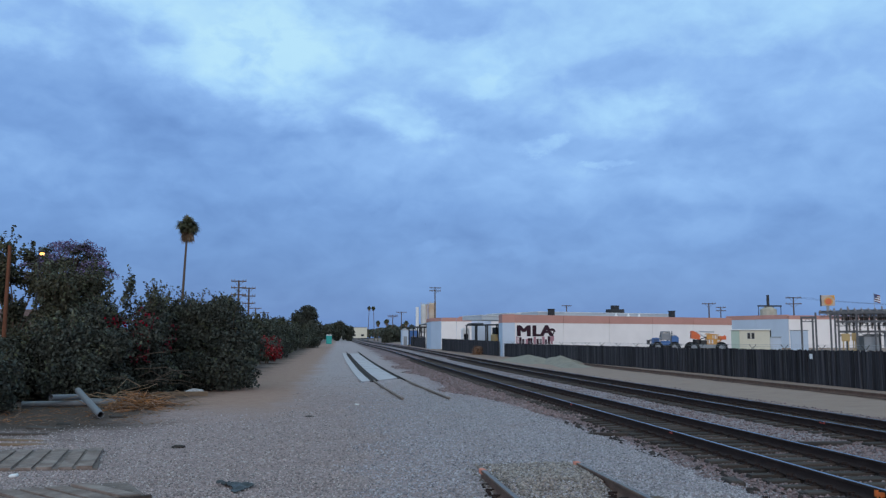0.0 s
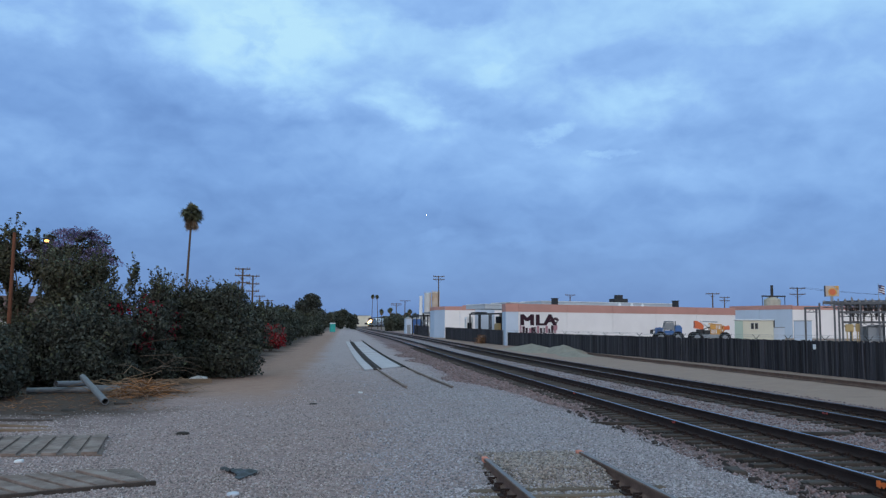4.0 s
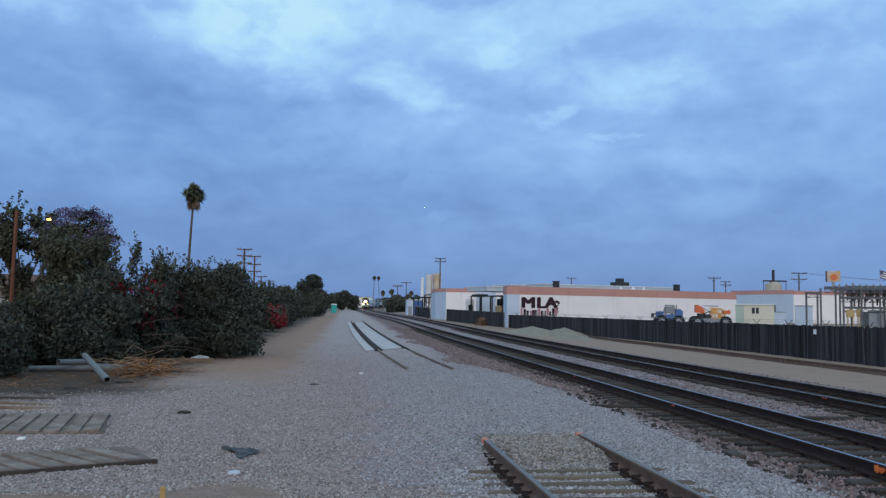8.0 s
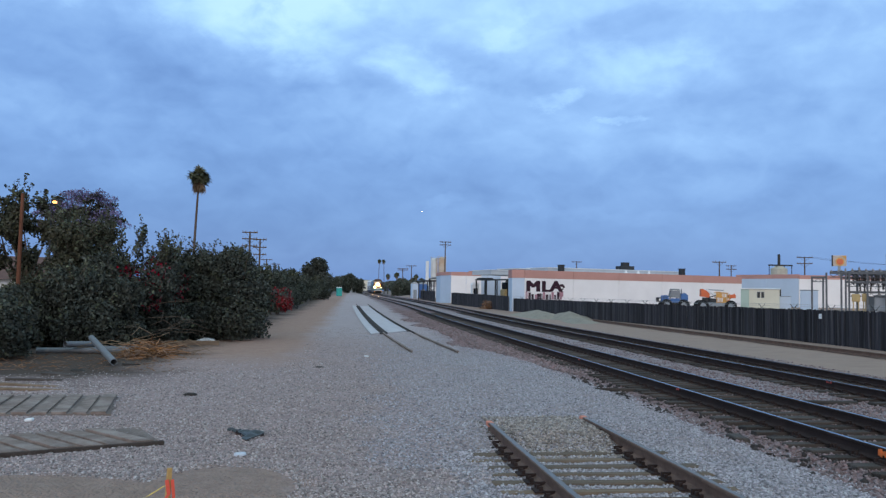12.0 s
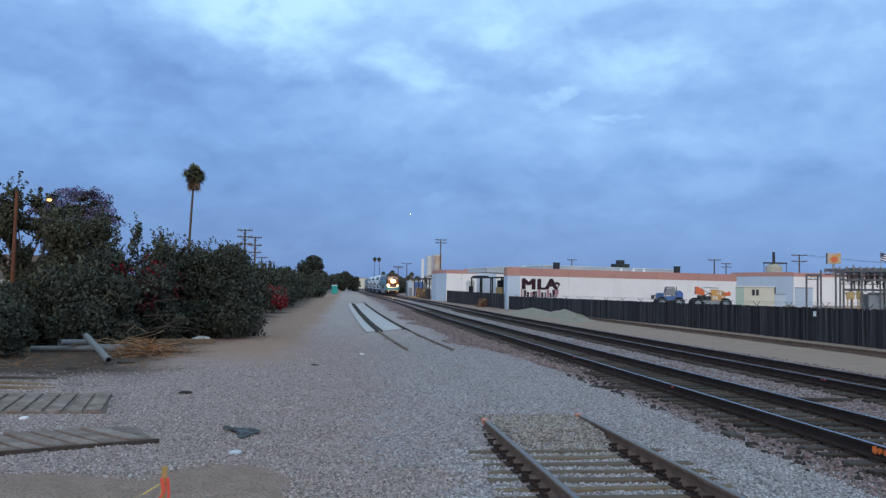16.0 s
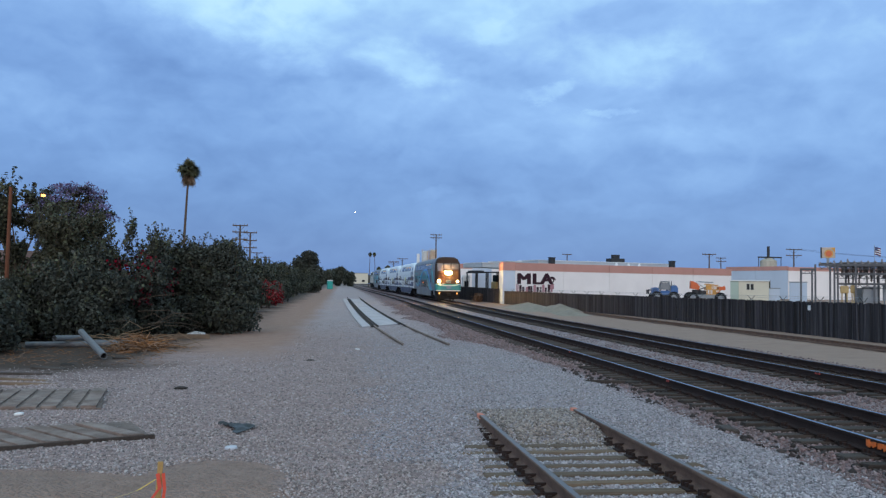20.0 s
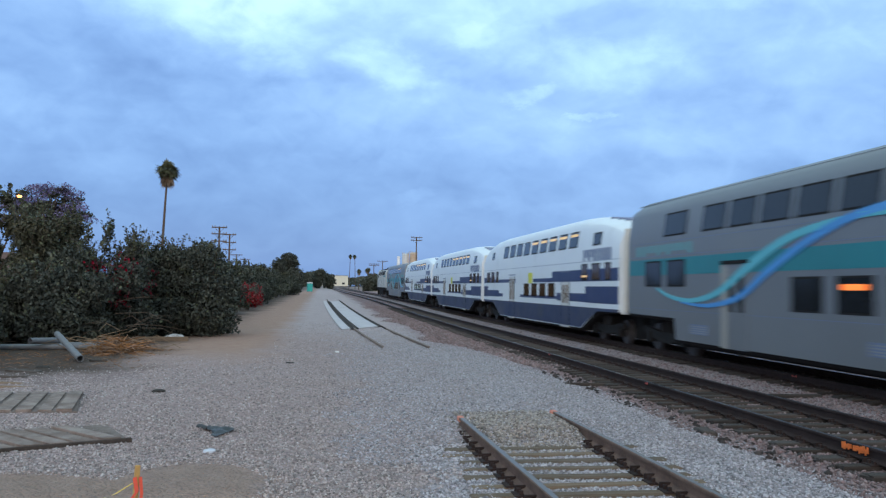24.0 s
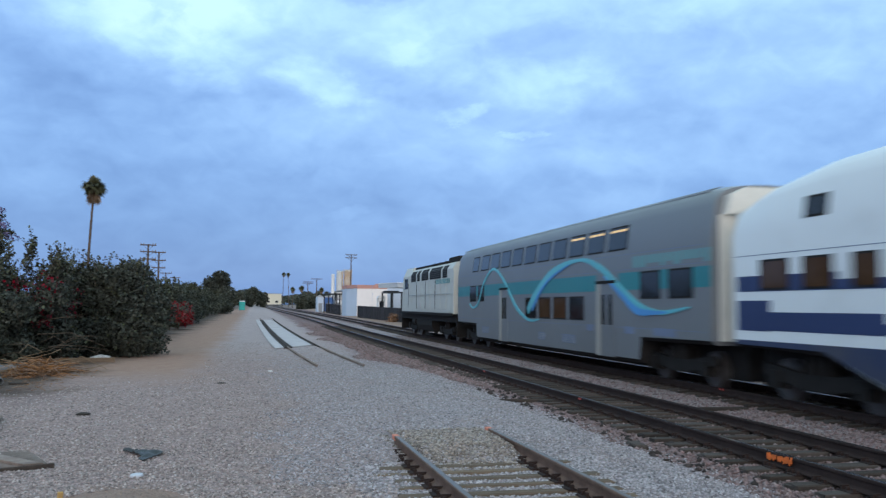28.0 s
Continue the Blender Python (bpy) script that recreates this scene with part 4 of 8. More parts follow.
def plants():
    # the big shrub mass beside the lane
    plant("shrub", "large dense dark green shrub at the edge of the lane", "shrub", (-5.6, 34.2),
          clumps(1, 12, 0, 0, 1.0, 1.7, 1.2, 0.6, 0.7, 1.1) + clumps(2, 12, 0, 0.2, 2.3, 1.5, 1.0, 0.6, 0.6, 0.95) + clumps(3, 7, -0.2, 0.2, 3.0, 1.5, .8, .25, .35, .55),
          52000, 0.066, M_LEAF, 11, 8, shoots=90, extra=[("blossom", [(-1.0, -1.3, 2.1, .5, .3, .7), (-1.4, -1.2, 1.5, .4, .3, .6)], 200, 0.08, M_RED, "crimson blossom")])
    plant("shrub", "tall ragged dark green shrub with upright shoots", "shrub", (-7.7, 31.0),
          clumps(4, 11, 0, 0, 1.0, 1.3, 1.2, .6, .6, 1.0) + clumps(5, 11, 0, 0, 2.1, 1.2, 1.0, .6, .5, .75) + [(0.15, 0, 3.35, .18, .18, .4), (0.25, .1, 3.7, .13, .13, .22), (-.7, 0, 3.1, .3, .3, .4), (1.1, 0, 3.1, .25, .25, .3)],
          38000, 0.066, M_LEAF, 21, 8, shoots=110, extra=[("blossom", [(1.0, -1.2, 2.4, .5, .3, .6), (0.1, -1.25, 2.2, .5, .3, .5), (0.9, -1.3, 1.6, .4, .3, .5)], 300, 0.08, M_RED, "crimson blossom")])
    plant("tree", "tall narrow dark evergreen tree among the shrubs", "tree", (-9.6, 30.6),
          clumps(6, 9, 0, 0, 1.1, 1.1, 1.0, .8, .6, .9) + clumps(7, 9, -.1, 0, 2.3, .6, .6, .6, .4, .65) + clumps(8, 15, -.2, 0, 3.3, .55, .5, .5, .25, .42) + [(-.55, 0, 3.9, .14, .14, .3), (-.2, 0, 3.75, .14, .14, .25), (.2, 0, 3.6, .2, .2, .25)],
          28000, 0.066, M_LEAF2, 31, 8, shoots=70, trunk=(1.6, 0.12))
    plant("tree", "thin open tree with sparse foliage", "tree", (-12.2, 33.5),
          clumps(9, 24, -.1, 0, 3.3, 1.5, .9, 1.1, .3, .5) + clumps(10, 20, .2, 0, 4.6, 1.3, .8, .8, .2, .36) + clumps(11, 6, 0, 0, 1.8, 1.2, 1, .8, .5, .8),
          21000, 0.075, M_LEAF2, 41, 14, stem_r=0.05, shell=0.1, shoots=80, trunk=(1.6, 0.10))
    plant("shrub", "low dark shrub in the shade beside the mats", "shrub", (-10.2, 24.4),
          clumps(12, 12, 0, 0, .8, 1.1, 1.0, .5, .5, .85) + clumps(13, 7, -.2, .2, 1.25, .9, .8, .25, .35, .55), 24000, 0.064, M_LEAF, 51, 6, shoots=40)
    plant("shrub", "leafy dark green shrub behind the plastic pipes", "shrub", (-8.3, 28.2),
          clumps(14, 12, 0, 0, .9, 1.3, .9, .5, .5, .9) + clumps(15, 7, 0, .2, 1.9, 1.1, .7, .4, .4, .7), 25000, 0.064, M_LEAF, 61, 6, shoots=50)
    plant("shrub", "dense dark shrub behind the wooden pole", "shrub", (-11.2, 29.0),
          clumps(24, 12, 0, 0, .7, 1.3, .9, .35, .45, .75) + clumps(25, 8, .4, .2, 1.35, .9, .7, .25, .35, .55), 25000, 0.064, M_LEAF, 63, 6, shoots=50)
    plant("tree", "leafy young tree between the jacaranda and the shrubs", "tree", (-10.9, 38.0),
          clumps(26, 16, 0, 0, 3.6, 1.2, .8, .7, .3, .55) + clumps(27, 12, -.2, 0, 4.5, .8, .6, .5, .2, .4) + clumps(28, 10, 0, 0, 2.0, 1.3, .9, .9, .5, .8),
          15000, 0.07, M_LEAF2, 66, 14, shell=0.2, shoots=70, trunk=(1.8, 0.1))
    # jacaranda and street trees behind
    plant("jacaranda_tree", "jacaranda tree in violet bloom behind the shrubs", "tree", (-14.7, 46.5),
          clumps(16, 14, .2, 0, 4.0, 1.5, 1.0, .6, .25, .45, .5) + dome(17, 60, .35, 0, 4.75, 2.2, 1.5, 2.3, .2, .42, .5), 5500, 0.08, M_LEAF2, 71, 74, trunk=(2.4, 0.16), shell=0.0,
          extra=[("blossom", dome(18, 80, .35, 0, 4.85, 2.3, 1.6, 2.4, .25, .45, .55), 6500, 0.075, M_PURPLE, "violet blossom")])
    # hedge that runs on along the lane
    for i, (x, y, h, w) in enumerate(((-6.9, 42, 2.9, 1.6), (-7.2, 50, 3.1, 1.7), (-6.9, 58, 3.0, 1.6), (-7.1, 75, 3.2, 1.7), (-6.8, 84, 3.1, 1.6), (-7.1, 94, 3.4, 1.7), (-7.6, 106, 3.6, 1.8), (-7.6, 118, 3.4, 1.8), (-6.9, 132, 3.4, 1.8), (-5.6, 145, 3.2, 1.8))):
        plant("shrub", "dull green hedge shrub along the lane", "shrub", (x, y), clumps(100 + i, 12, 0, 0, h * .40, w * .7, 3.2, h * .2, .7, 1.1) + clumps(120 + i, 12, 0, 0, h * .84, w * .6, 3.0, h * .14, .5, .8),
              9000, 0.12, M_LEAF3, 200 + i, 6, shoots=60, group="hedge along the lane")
    plant("bougainvillea", "bougainvillea covered in crimson bracts", "shrub", (-6.0, 67.5), clumps(140, 10, 0, 0, 1.0, .8, .9, .5, .5, .8), 3500, 0.12, M_LEAF3, 301, 6,
          extra=[("bract_mass", clumps(141, 14, 0.2, -.2, 1.2, .8, .9, .7, .5, .75), 9000, 0.12, M_BRACT, "crimson bracts")])
    plant("tree", "large round dark evergreen tree at the bend of the lane", "tree", (-6.3, 150), clumps(150, 16, 0, 0, 4.2, 1.7, 1.6, 1.6, 1.0, 1.5) + clumps(152, 10, 0, 0, 1.5, 2.0, 1.8, .8, .9, 1.4) + clumps(151, 8, .2, 0, 6.3, 1.0, 1.0, .5, .7, 1.0), 12000, 0.22, M_LEAF, 311, 8, trunk=(2.2, .3))


plants()


def palm(base, height, crown, label, seed, lean=(0, 0), r0=0.2):
    """A fan palm: bare ringed trunk, a skirt of dead fronds and a round head of fans."""
    z = ground_z(base[0], base[1])
    t = thing("palm_tree", label, "palm tree", pose(base[0], base[1], z), "palm trees")
    bm = new_bm()
    n = 9
    pts = [(lean[0] * (i / n) ** 1.6, lean[1] * (i / n) ** 1.6, -0.2 + (height + .2) * i / n) for i in range(n + 1)]
    path_tube(bm, pts, [r0 * (1.25 if i == 0 else 1 - 0.45 * i / n) for i in range(n + 1)], 8)
    part("trunk", bm, M_POLE, t)
    r = random.Random(seed)
    top = Vector(pts[-1])
    for nm, count, lo, hi, mt, ln in (("fronds", 90, -0.55, 1.4, M_FROND, 1.0), ("dead_fronds", 44, -1.56, -1.25, M_DEADFROND, .95)):
        verts, faces = [], []
        for k in range(count):
            a, el = r.uniform(0, math.tau), r.uniform(lo, hi)
            d = Vector((math.cos(a) * math.cos(el), math.sin(a) * math.cos(el), math.sin(el)))
            side = d.cross(Vector((0, 0, 1))).normalized()
            up = side.cross(d)
            L0 = crown * ln * r.uniform(.75, 1.05)
            hub = top + d * L0 * r.uniform(.12, .5)
            for j in range(9):
                f = -1.15 + 2.3 * j / 8
                tip = hub + (d * math.cos(f) + side * math.sin(f)) * L0 * 0.58 - Vector((0, 0, 1)) * L0 * 0.24 * (1 + abs(f)) + up * r.uniform(-.06, .06)
                w = (side * math.cos(f) - d * math.sin(f)) * L0 * 0.055
                i0 = len(verts)
                verts += [hub, hub.lerp(tip, .55) + w, tip, hub.lerp(tip, .55) - w]
                faces.append((i0, i0 + 1, i0 + 2, i0 + 3))
            i0 = len(verts)
            verts += [top, hub + side * .012, hub - side * .012]
            faces.append((i0, i0 + 1, i0 + 2))
        raw(nm, [tuple(v) for v in verts], faces, mt, t, "brown hanging dead fronds" if nm == "dead_fronds" else "")
    return t


palm((-13.55, 73.8), 11.55, 1.28, "tall slim fan palm with a small round head", 3, (0.35, 0), 0.14)
palm((10.4, 330), 12.8, 1.0, "distant fan palm against the sky", 4, (0.3, 0), 0.14)
palm((12.8, 331), 12.8, 1.0, "distant fan palm against the sky", 5, (-0.4, 0), 0.14)
palm((12.9, 300), 6.6, 1.2, "low distant palm above the treetops", 6, (0, 0), 0.16)
palm((16.0, 301), 7.0, 1.25, "low distant palm above the treetops", 8, (0, 0), 0.16)
palm((22.9, 300), 6.5, 1.2, "low distant palm above the treetops", 7, (0, 0), 0.16)


# ---- train: a cab car, three white double-deck coaches, a silver coach and a locomotive at the tail ----
def train_front(t):
    """How far along the line the leading end stands."""
    if t <= 20:
        return 93.6 + 23.6 * (20 - t)
    return 93.6 - 24.2 * (t - 20) if t <= 21.5 else 57.3 - 22.1 * (t - 21.5)


M_SILVER = mat("silver_car_paint", (0.185, 0.192, 0.207), 0.45, 0.25, 0.09, 0.35, 14, 0.02, wear=((0.19, 0.195, 0.205), 0.55, 0.8, 0.8))
# the body's silver made paler, with the roof's sky reflection in the colour
M_SILVERROOF = mat("silver_roof_sky_sheen", (0.27, 0.28, 0.30), 0.5, 0.2, 0.12, 0.5, 14, 0.03)
M_SKIRT = mat("grimy_dark_blue_skirt", (0.022, 0.034, 0.088), 0.5, 0, 0.15, 0.6, 14, 0.03, wear=((0.055, 0.056, 0.075), 0.45, 0.75, 0.9))
# tan base colour stands in for the lit interior behind the door glass
M_DOORGLASS = mat("tan_lit_door_glass", (0.26, 0.20, 0.155), 0.3, 0, 0.2, 2, 14, 0.0)
G_SIGN = glow_mat("orange_sign_glow", (1.0, 0.22, 0.04), 0.8)
M_CARWHITE = mat("white_car_paint", (0.70, 0.725, 0.75), 0.38, 0, 0.03, 0.35, 14, 0.02, wear=((0.62, 0.64, 0.66), 0.55, 0.8, 0.9))
M_LOCOWHITE = mat("grubby_white_loco_paint", (0.50, 0.50, 0.475), 0.5, 0, 0.10, 0.6, 14, 0.03, wear=((0.40, 0.36, 0.31), 0.55, 0.8, 1.1))
M_BLUE = mat("dark_blue_livery", (0.018, 0.034, 0.112), 0.42, 0, 0.10, 0.5, 14, 0.02)
M_TEAL = mat("teal_livery", (0.015, 0.19, 0.22), 0.4, 0, 0.10, 0.5, 14, 0.02)
M_CYAN = mat("cyan_ribbon_livery", (0.10, 0.44, 0.52), 0.4, 0, 0.08, 0.5, 14, 0.02)
M_AZURE = mat("azure_ribbon_livery", (0.06, 0.27, 0.60), 0.4, 0, 0.08, 0.5, 14, 0.02)
M_MASK = mat("dark_cab_mask", (0.060, 0.034, 0.024), 0.64, 0, 0.2, 1, 14, 0.02)
M_GLASS = mat("tinted_glass", (0.016, 0.018, 0.022), 0.10, 0, 0.2, 1, 10, 0.0, spec=0.3)
M_BROWNGLASS = mat("window_with_warm_interior", (0.050, 0.027, 0.015), 0.10, 0, 0.3, 2, 10, 0.0, spec=0.3, emit=0.14)
M_DOOR = mat("cream_car_door", (0.33, 0.31, 0.28), 0.45, 0, 0.10, 1.5, 14, 0.02)
M_PALEDOOR = mat("pale_grey_car_door", (0.62, 0.61, 0.59), 0.45, 0, 0.10, 1.5, 14, 0.02)
M_GANGWAY = mat("cream_gangway", (0.68, 0.65, 0.60), 0.6, 0, 0.10, 1.5, 14, 0.05)
M_UNDER = mat("sooty_underframe_and_shade", (0.022, 0.020, 0.020), 0.8, 0.1, 0.35, 3, 20, 0.2)
M_WHEEL = mat("wheel_steel", (0.10, 0.09, 0.09), 0.5, 0.5, 0.3, 3, 20, 0.1)
M_LETTER = mat("grey_blue_lettering", (0.15, 0.185, 0.28), 0.5, 0, 0.08, 1, 14, 0.0)
M_TEALLETTER = mat("faded_teal_lettering", (0.13, 0.29, 0.31), 0.5, 0, 0.08, 1, 14, 0.0)
M_YELLOW = mat("yellow_door_notice", (0.62, 0.60, 0.05), 0.5, 0, 0.1, 3, 14, 0.0)
M_STEP = mat("bright_step_edge", (0.55, 0.55, 0.55), 0.4, 0.3, 0.1, 3, 14, 0.0)
G_LAMP = glow_mat("warm_headlamp_lens", (1.0, 0.60, 0.20), 26.0)
G_BULB = glow_mat("warm_headlamp_bulb", (1.0, 0.56, 0.16), 1500.0)
G_BEAM = glow_mat("warm_headlamp_beam", (1.0, 0.60, 0.20), 5200.0)
G_SMALL = glow_mat("amber_marker_glow", (1.0, 0.42, 0.10), 4.0)
G_CEIL = glow_mat("warm_saloon_light", (1.0, 0.60, 0.26), 0.28)
G_DIM = glow_mat("marker_light", (1.0, 0.62, 0.28), 1.3)
G_DITCH = glow_mat("ditch_lamp_lens", (1.0, 0.62, 0.24), 12.0)
CARS = []
TRACK_MID = FAR_X + GAUGE / 2
LEN = 25.9


def side_x(z):
    """Half-width of a car's shell at a height: upright to the upper deck, then leaning in."""
    return 1.48 if z < 3.5 else 1.48 - 0.14 * (z - 3.5)


def shell(stations, roof_mat=1):
    """A car body lofted through stations (u, underside, roof top)."""
    bm = new_bm()
    rings = []
    for u, zb, zr in stations:
        y = u - LEN / 2
        z4 = min(4.35, zr - 0.4)
        half = [(1.38, zb), (1.48, zb + 0.10), (1.48, 2.4), (1.48, 3.5), (side_x(4.35), z4), (1.29, z4 + (zr - .17 - z4) * .55), (1.21, z4 + (zr - .17 - z4) * .8), (1.12, zr - 0.17), (0.95, zr - 0.105), (0.70, zr - 0.05), (0.35, zr - .012), (0.0, zr)]
        ring = [bm.verts.new((-x, y, z)) for x, z in half] + [bm.verts.new((x, y, z)) for x, z in reversed(half[:-1])]
        rings.append(ring)
    n = len(rings[0])
    for a, b in zip(rings, rings[1:]):
        for k in range(n):
            f = bm.faces.new((a[k], a[(k + 1) % n], b[(k + 1) % n], b[k]))
            # underside and lower chamfers take the near-black slot, shade put into their colour
            f.material_index = 2 if k in (0, n - 2, n - 1) else roof_mat if 7 <= k <= n - 9 else 0
    bm.faces.new(list(reversed(rings[0])))
    bm.faces.new(rings[-1])
    bmesh.ops.recalc_face_normals(bm, faces=bm.faces[:])
    return bm


def side_plate(u0, u1, z0, z1, s, proud, depth=0.02):
    """A plate on the shell's side s (-1 or 1), from u0 to u1 along the car."""
    bm = new_bm()
    cuts = [z0] + ([3.5] if z0 < 3.5 < z1 else []) + [z1]
    pts = [(s * (side_x(z) + proud), z) for z in cuts] + [(s * (side_x(z) - depth), z) for z in reversed(cuts)]
    prism(bm, pts, "y", u0 - LEN / 2, u1 - LEN / 2)
    return bm


def window(car, u0, u1, z0, z1, s, glass=None, lit=None):
    w = part("window", side_plate(u0 - .05, u1 + .05, z0 - .05, z1 + .05, s, 0.006), M_UNDER, car)
    part("pane", side_plate(u0, u1, z0, z1, s, 0.012), glass or M_GLASS, w)
    if lit:
        part("saloon_light", side_plate(u0 + .06, u1 - .06, z1 - lit - 0.10, z1 - 0.05, s, 0.015), G_CEIL, w, "warm ceiling light seen through glass")
    return w


def ribbon(car, pts, widths, s, material, proud, name="livery_ribbon", label=""):
    """A curved painted stripe along the side, smooth through the points (u, z)."""
    out = []
    P = [pts[0]] + list(pts) + [pts[-1]]
    W = [widths[0]] + list(widths) + [widths[-1]]
    for i in range(1, len(P) - 2):
        for k in range(8):
            f = k / 8
            c = []
            for a in (0, 1):
                p0, p1, p2, p3 = P[i - 1][a], P[i][a], P[i + 1][a], P[i + 2][a]
                c.append(0.5 * (2 * p1 + (p2 - p0) * f + (2 * p0 - 5 * p1 + 4 * p2 - p3) * f * f + (3 * p1 - p0 - 3 * p2 + p3) * f ** 3))
            out.append((c[0], c[1], W[i] + (W[i + 1] - W[i]) * f))
    out.append((*P[-1], W[-1]))
    bm = new_bm()
    rows = []
    for i, (u, z, w) in enumerate(out):
        a, b = out[max(i - 1, 0)], out[min(i + 1, len(out) - 1)]
        du, dz = b[0] - a[0], b[1] - a[1]
        ln = math.hypot(du, dz) or 1
        nu, nz = -dz / ln * w / 2, du / ln * w / 2
        row = []
        for sg in (1, -1):
            zz = z + nz * sg
            for pr in (proud, -0.01):
                row.append(bm.verts.new((s * (side_x(zz) + pr), u + nu * sg - LEN / 2, zz)))
        rows.append(row)
    for a, b in zip(rows, rows[1:]):
        for p, q in ((0, 2), (2, 3), (3, 1), (1, 0)):
            bm.faces.new((a[p], a[q], b[q], b[p]))
    bm.faces.new([rows[0][i] for i in (0, 1, 3, 2)])
    bm.faces.new([rows[-1][i] for i in (2, 3, 1, 0)])
    bmesh.ops.recalc_face_normals(bm, faces=bm.faces[:])
    part(name, bm, material, car, label)


def bogie(car, u, half=1.3, r=0.43):
    y = u - LEN / 2
    bm = new_bm()
    for s in (-1, 1):
        prism(bm, [(y - half - .45, .55), (y - half + .2, .42), (y - .4, .30), (y + .4, .30), (y + half - .2, .42), (y + half + .45, .55), (y + half + .4, .78), (y + .5, .62), (y - .5, .62), (y - half - .4, .78)], "x", s * 1.06 - .07, s * 1.06 + .07)
        for d in (-.28, 0, .28):
            tube(bm, (s * 1.06, y + d, .62), (s * 1.06, y + d, 1.0), 0.10, seg=7)
        for sy in (-half, half):
            box(bm, s * 1.06 - .12, s * 1.06 + .12, y + sy - .17, y + sy + .17, r - .16, r + .2)
    box(bm, -1.0, 1.0, y - .3, y + .3, .45, .95)
    # filler block added to keep lit ground from showing through between the wheels
    box(bm, -.64, .64, y - half - 1.1, y + half + 1.1, .22, 1.04)
    b = part("bogie", bm, M_UNDER, car, "sooty black bogie with an added dark filler block")
    for sy in (-half, half):
        for s in (-1, 1):
            bm = tube(new_bm(), (s * 0.70, y + sy, r), (s * 0.84, y + sy, r), r, r, 20)
            tube(bm, (s * 0.66, y + sy, r), (s * 0.70, y + sy, r), r + .025, r + .025, 20)
            tube(bm, (s * 0.84, y + sy, r), (s * 0.90, y + sy, r), 0.13, 0.10, 10)
            part("wheel", bm, M_WHEEL, b)


def gangway(car, u, outward):
    y = u - LEN / 2
    bm = new_bm()
    for a, b, c, d in ((-.62, -.5, 1.2, 3.5), (.5, .62, 1.2, 3.5), (-.62, .62, 3.4, 3.55), (-.62, .62, 1.1, 1.2)):
        box(bm, a, b, min(y, y + outward * .42), max(y, y + outward * .42), c, d)
    box(bm, -1.30, 1.30, min(y, y + outward * .10), max(y, y + outward * .10), 1.15, 4.1)
    part("gangway", bm, M_GANGWAY, car, "cream gangway between cars")
    part("coupler", box(new_bm(), -.18, .18, min(y - .3 * outward, y + outward * .5), max(y - .3 * outward, y + outward * .5), .62, .98, .02), M_UNDER, car)


def underframe(car, u0, u1, zt):
    bm = new_bm()
    box(bm, -1.2, 1.2, u0 - LEN / 2, u1 - LEN / 2, zt - .14, zt)
    part("underframe", bm, M_UNDER, car)


def letters(car, s, u0, u1, z0, z1, material, seed, name="lettering"):
    """Plain bars in place of a painted name."""
    r = random.Random(seed)
    bm = new_bm()
    u = u0
    while u < u1:
        w = (u1 - u0) * r.uniform(.05, .085)
        k = r.choice((0, 0, 1))
        pts = [(s * (side_x(z) + 0.008), z) for z in (z0 + k * (z1 - z0) * .3, z1)] + [(s * (side_x(z) - 0.01), z) for z in (z1, z0 + k * (z1 - z0) * .3)]
        prism(bm, pts, "y", u - LEN / 2, min(u + w, u1) - LEN / 2)
        u += w + (u1 - u0) * r.uniform(.018, .03)
    part(name, bm, material, car)


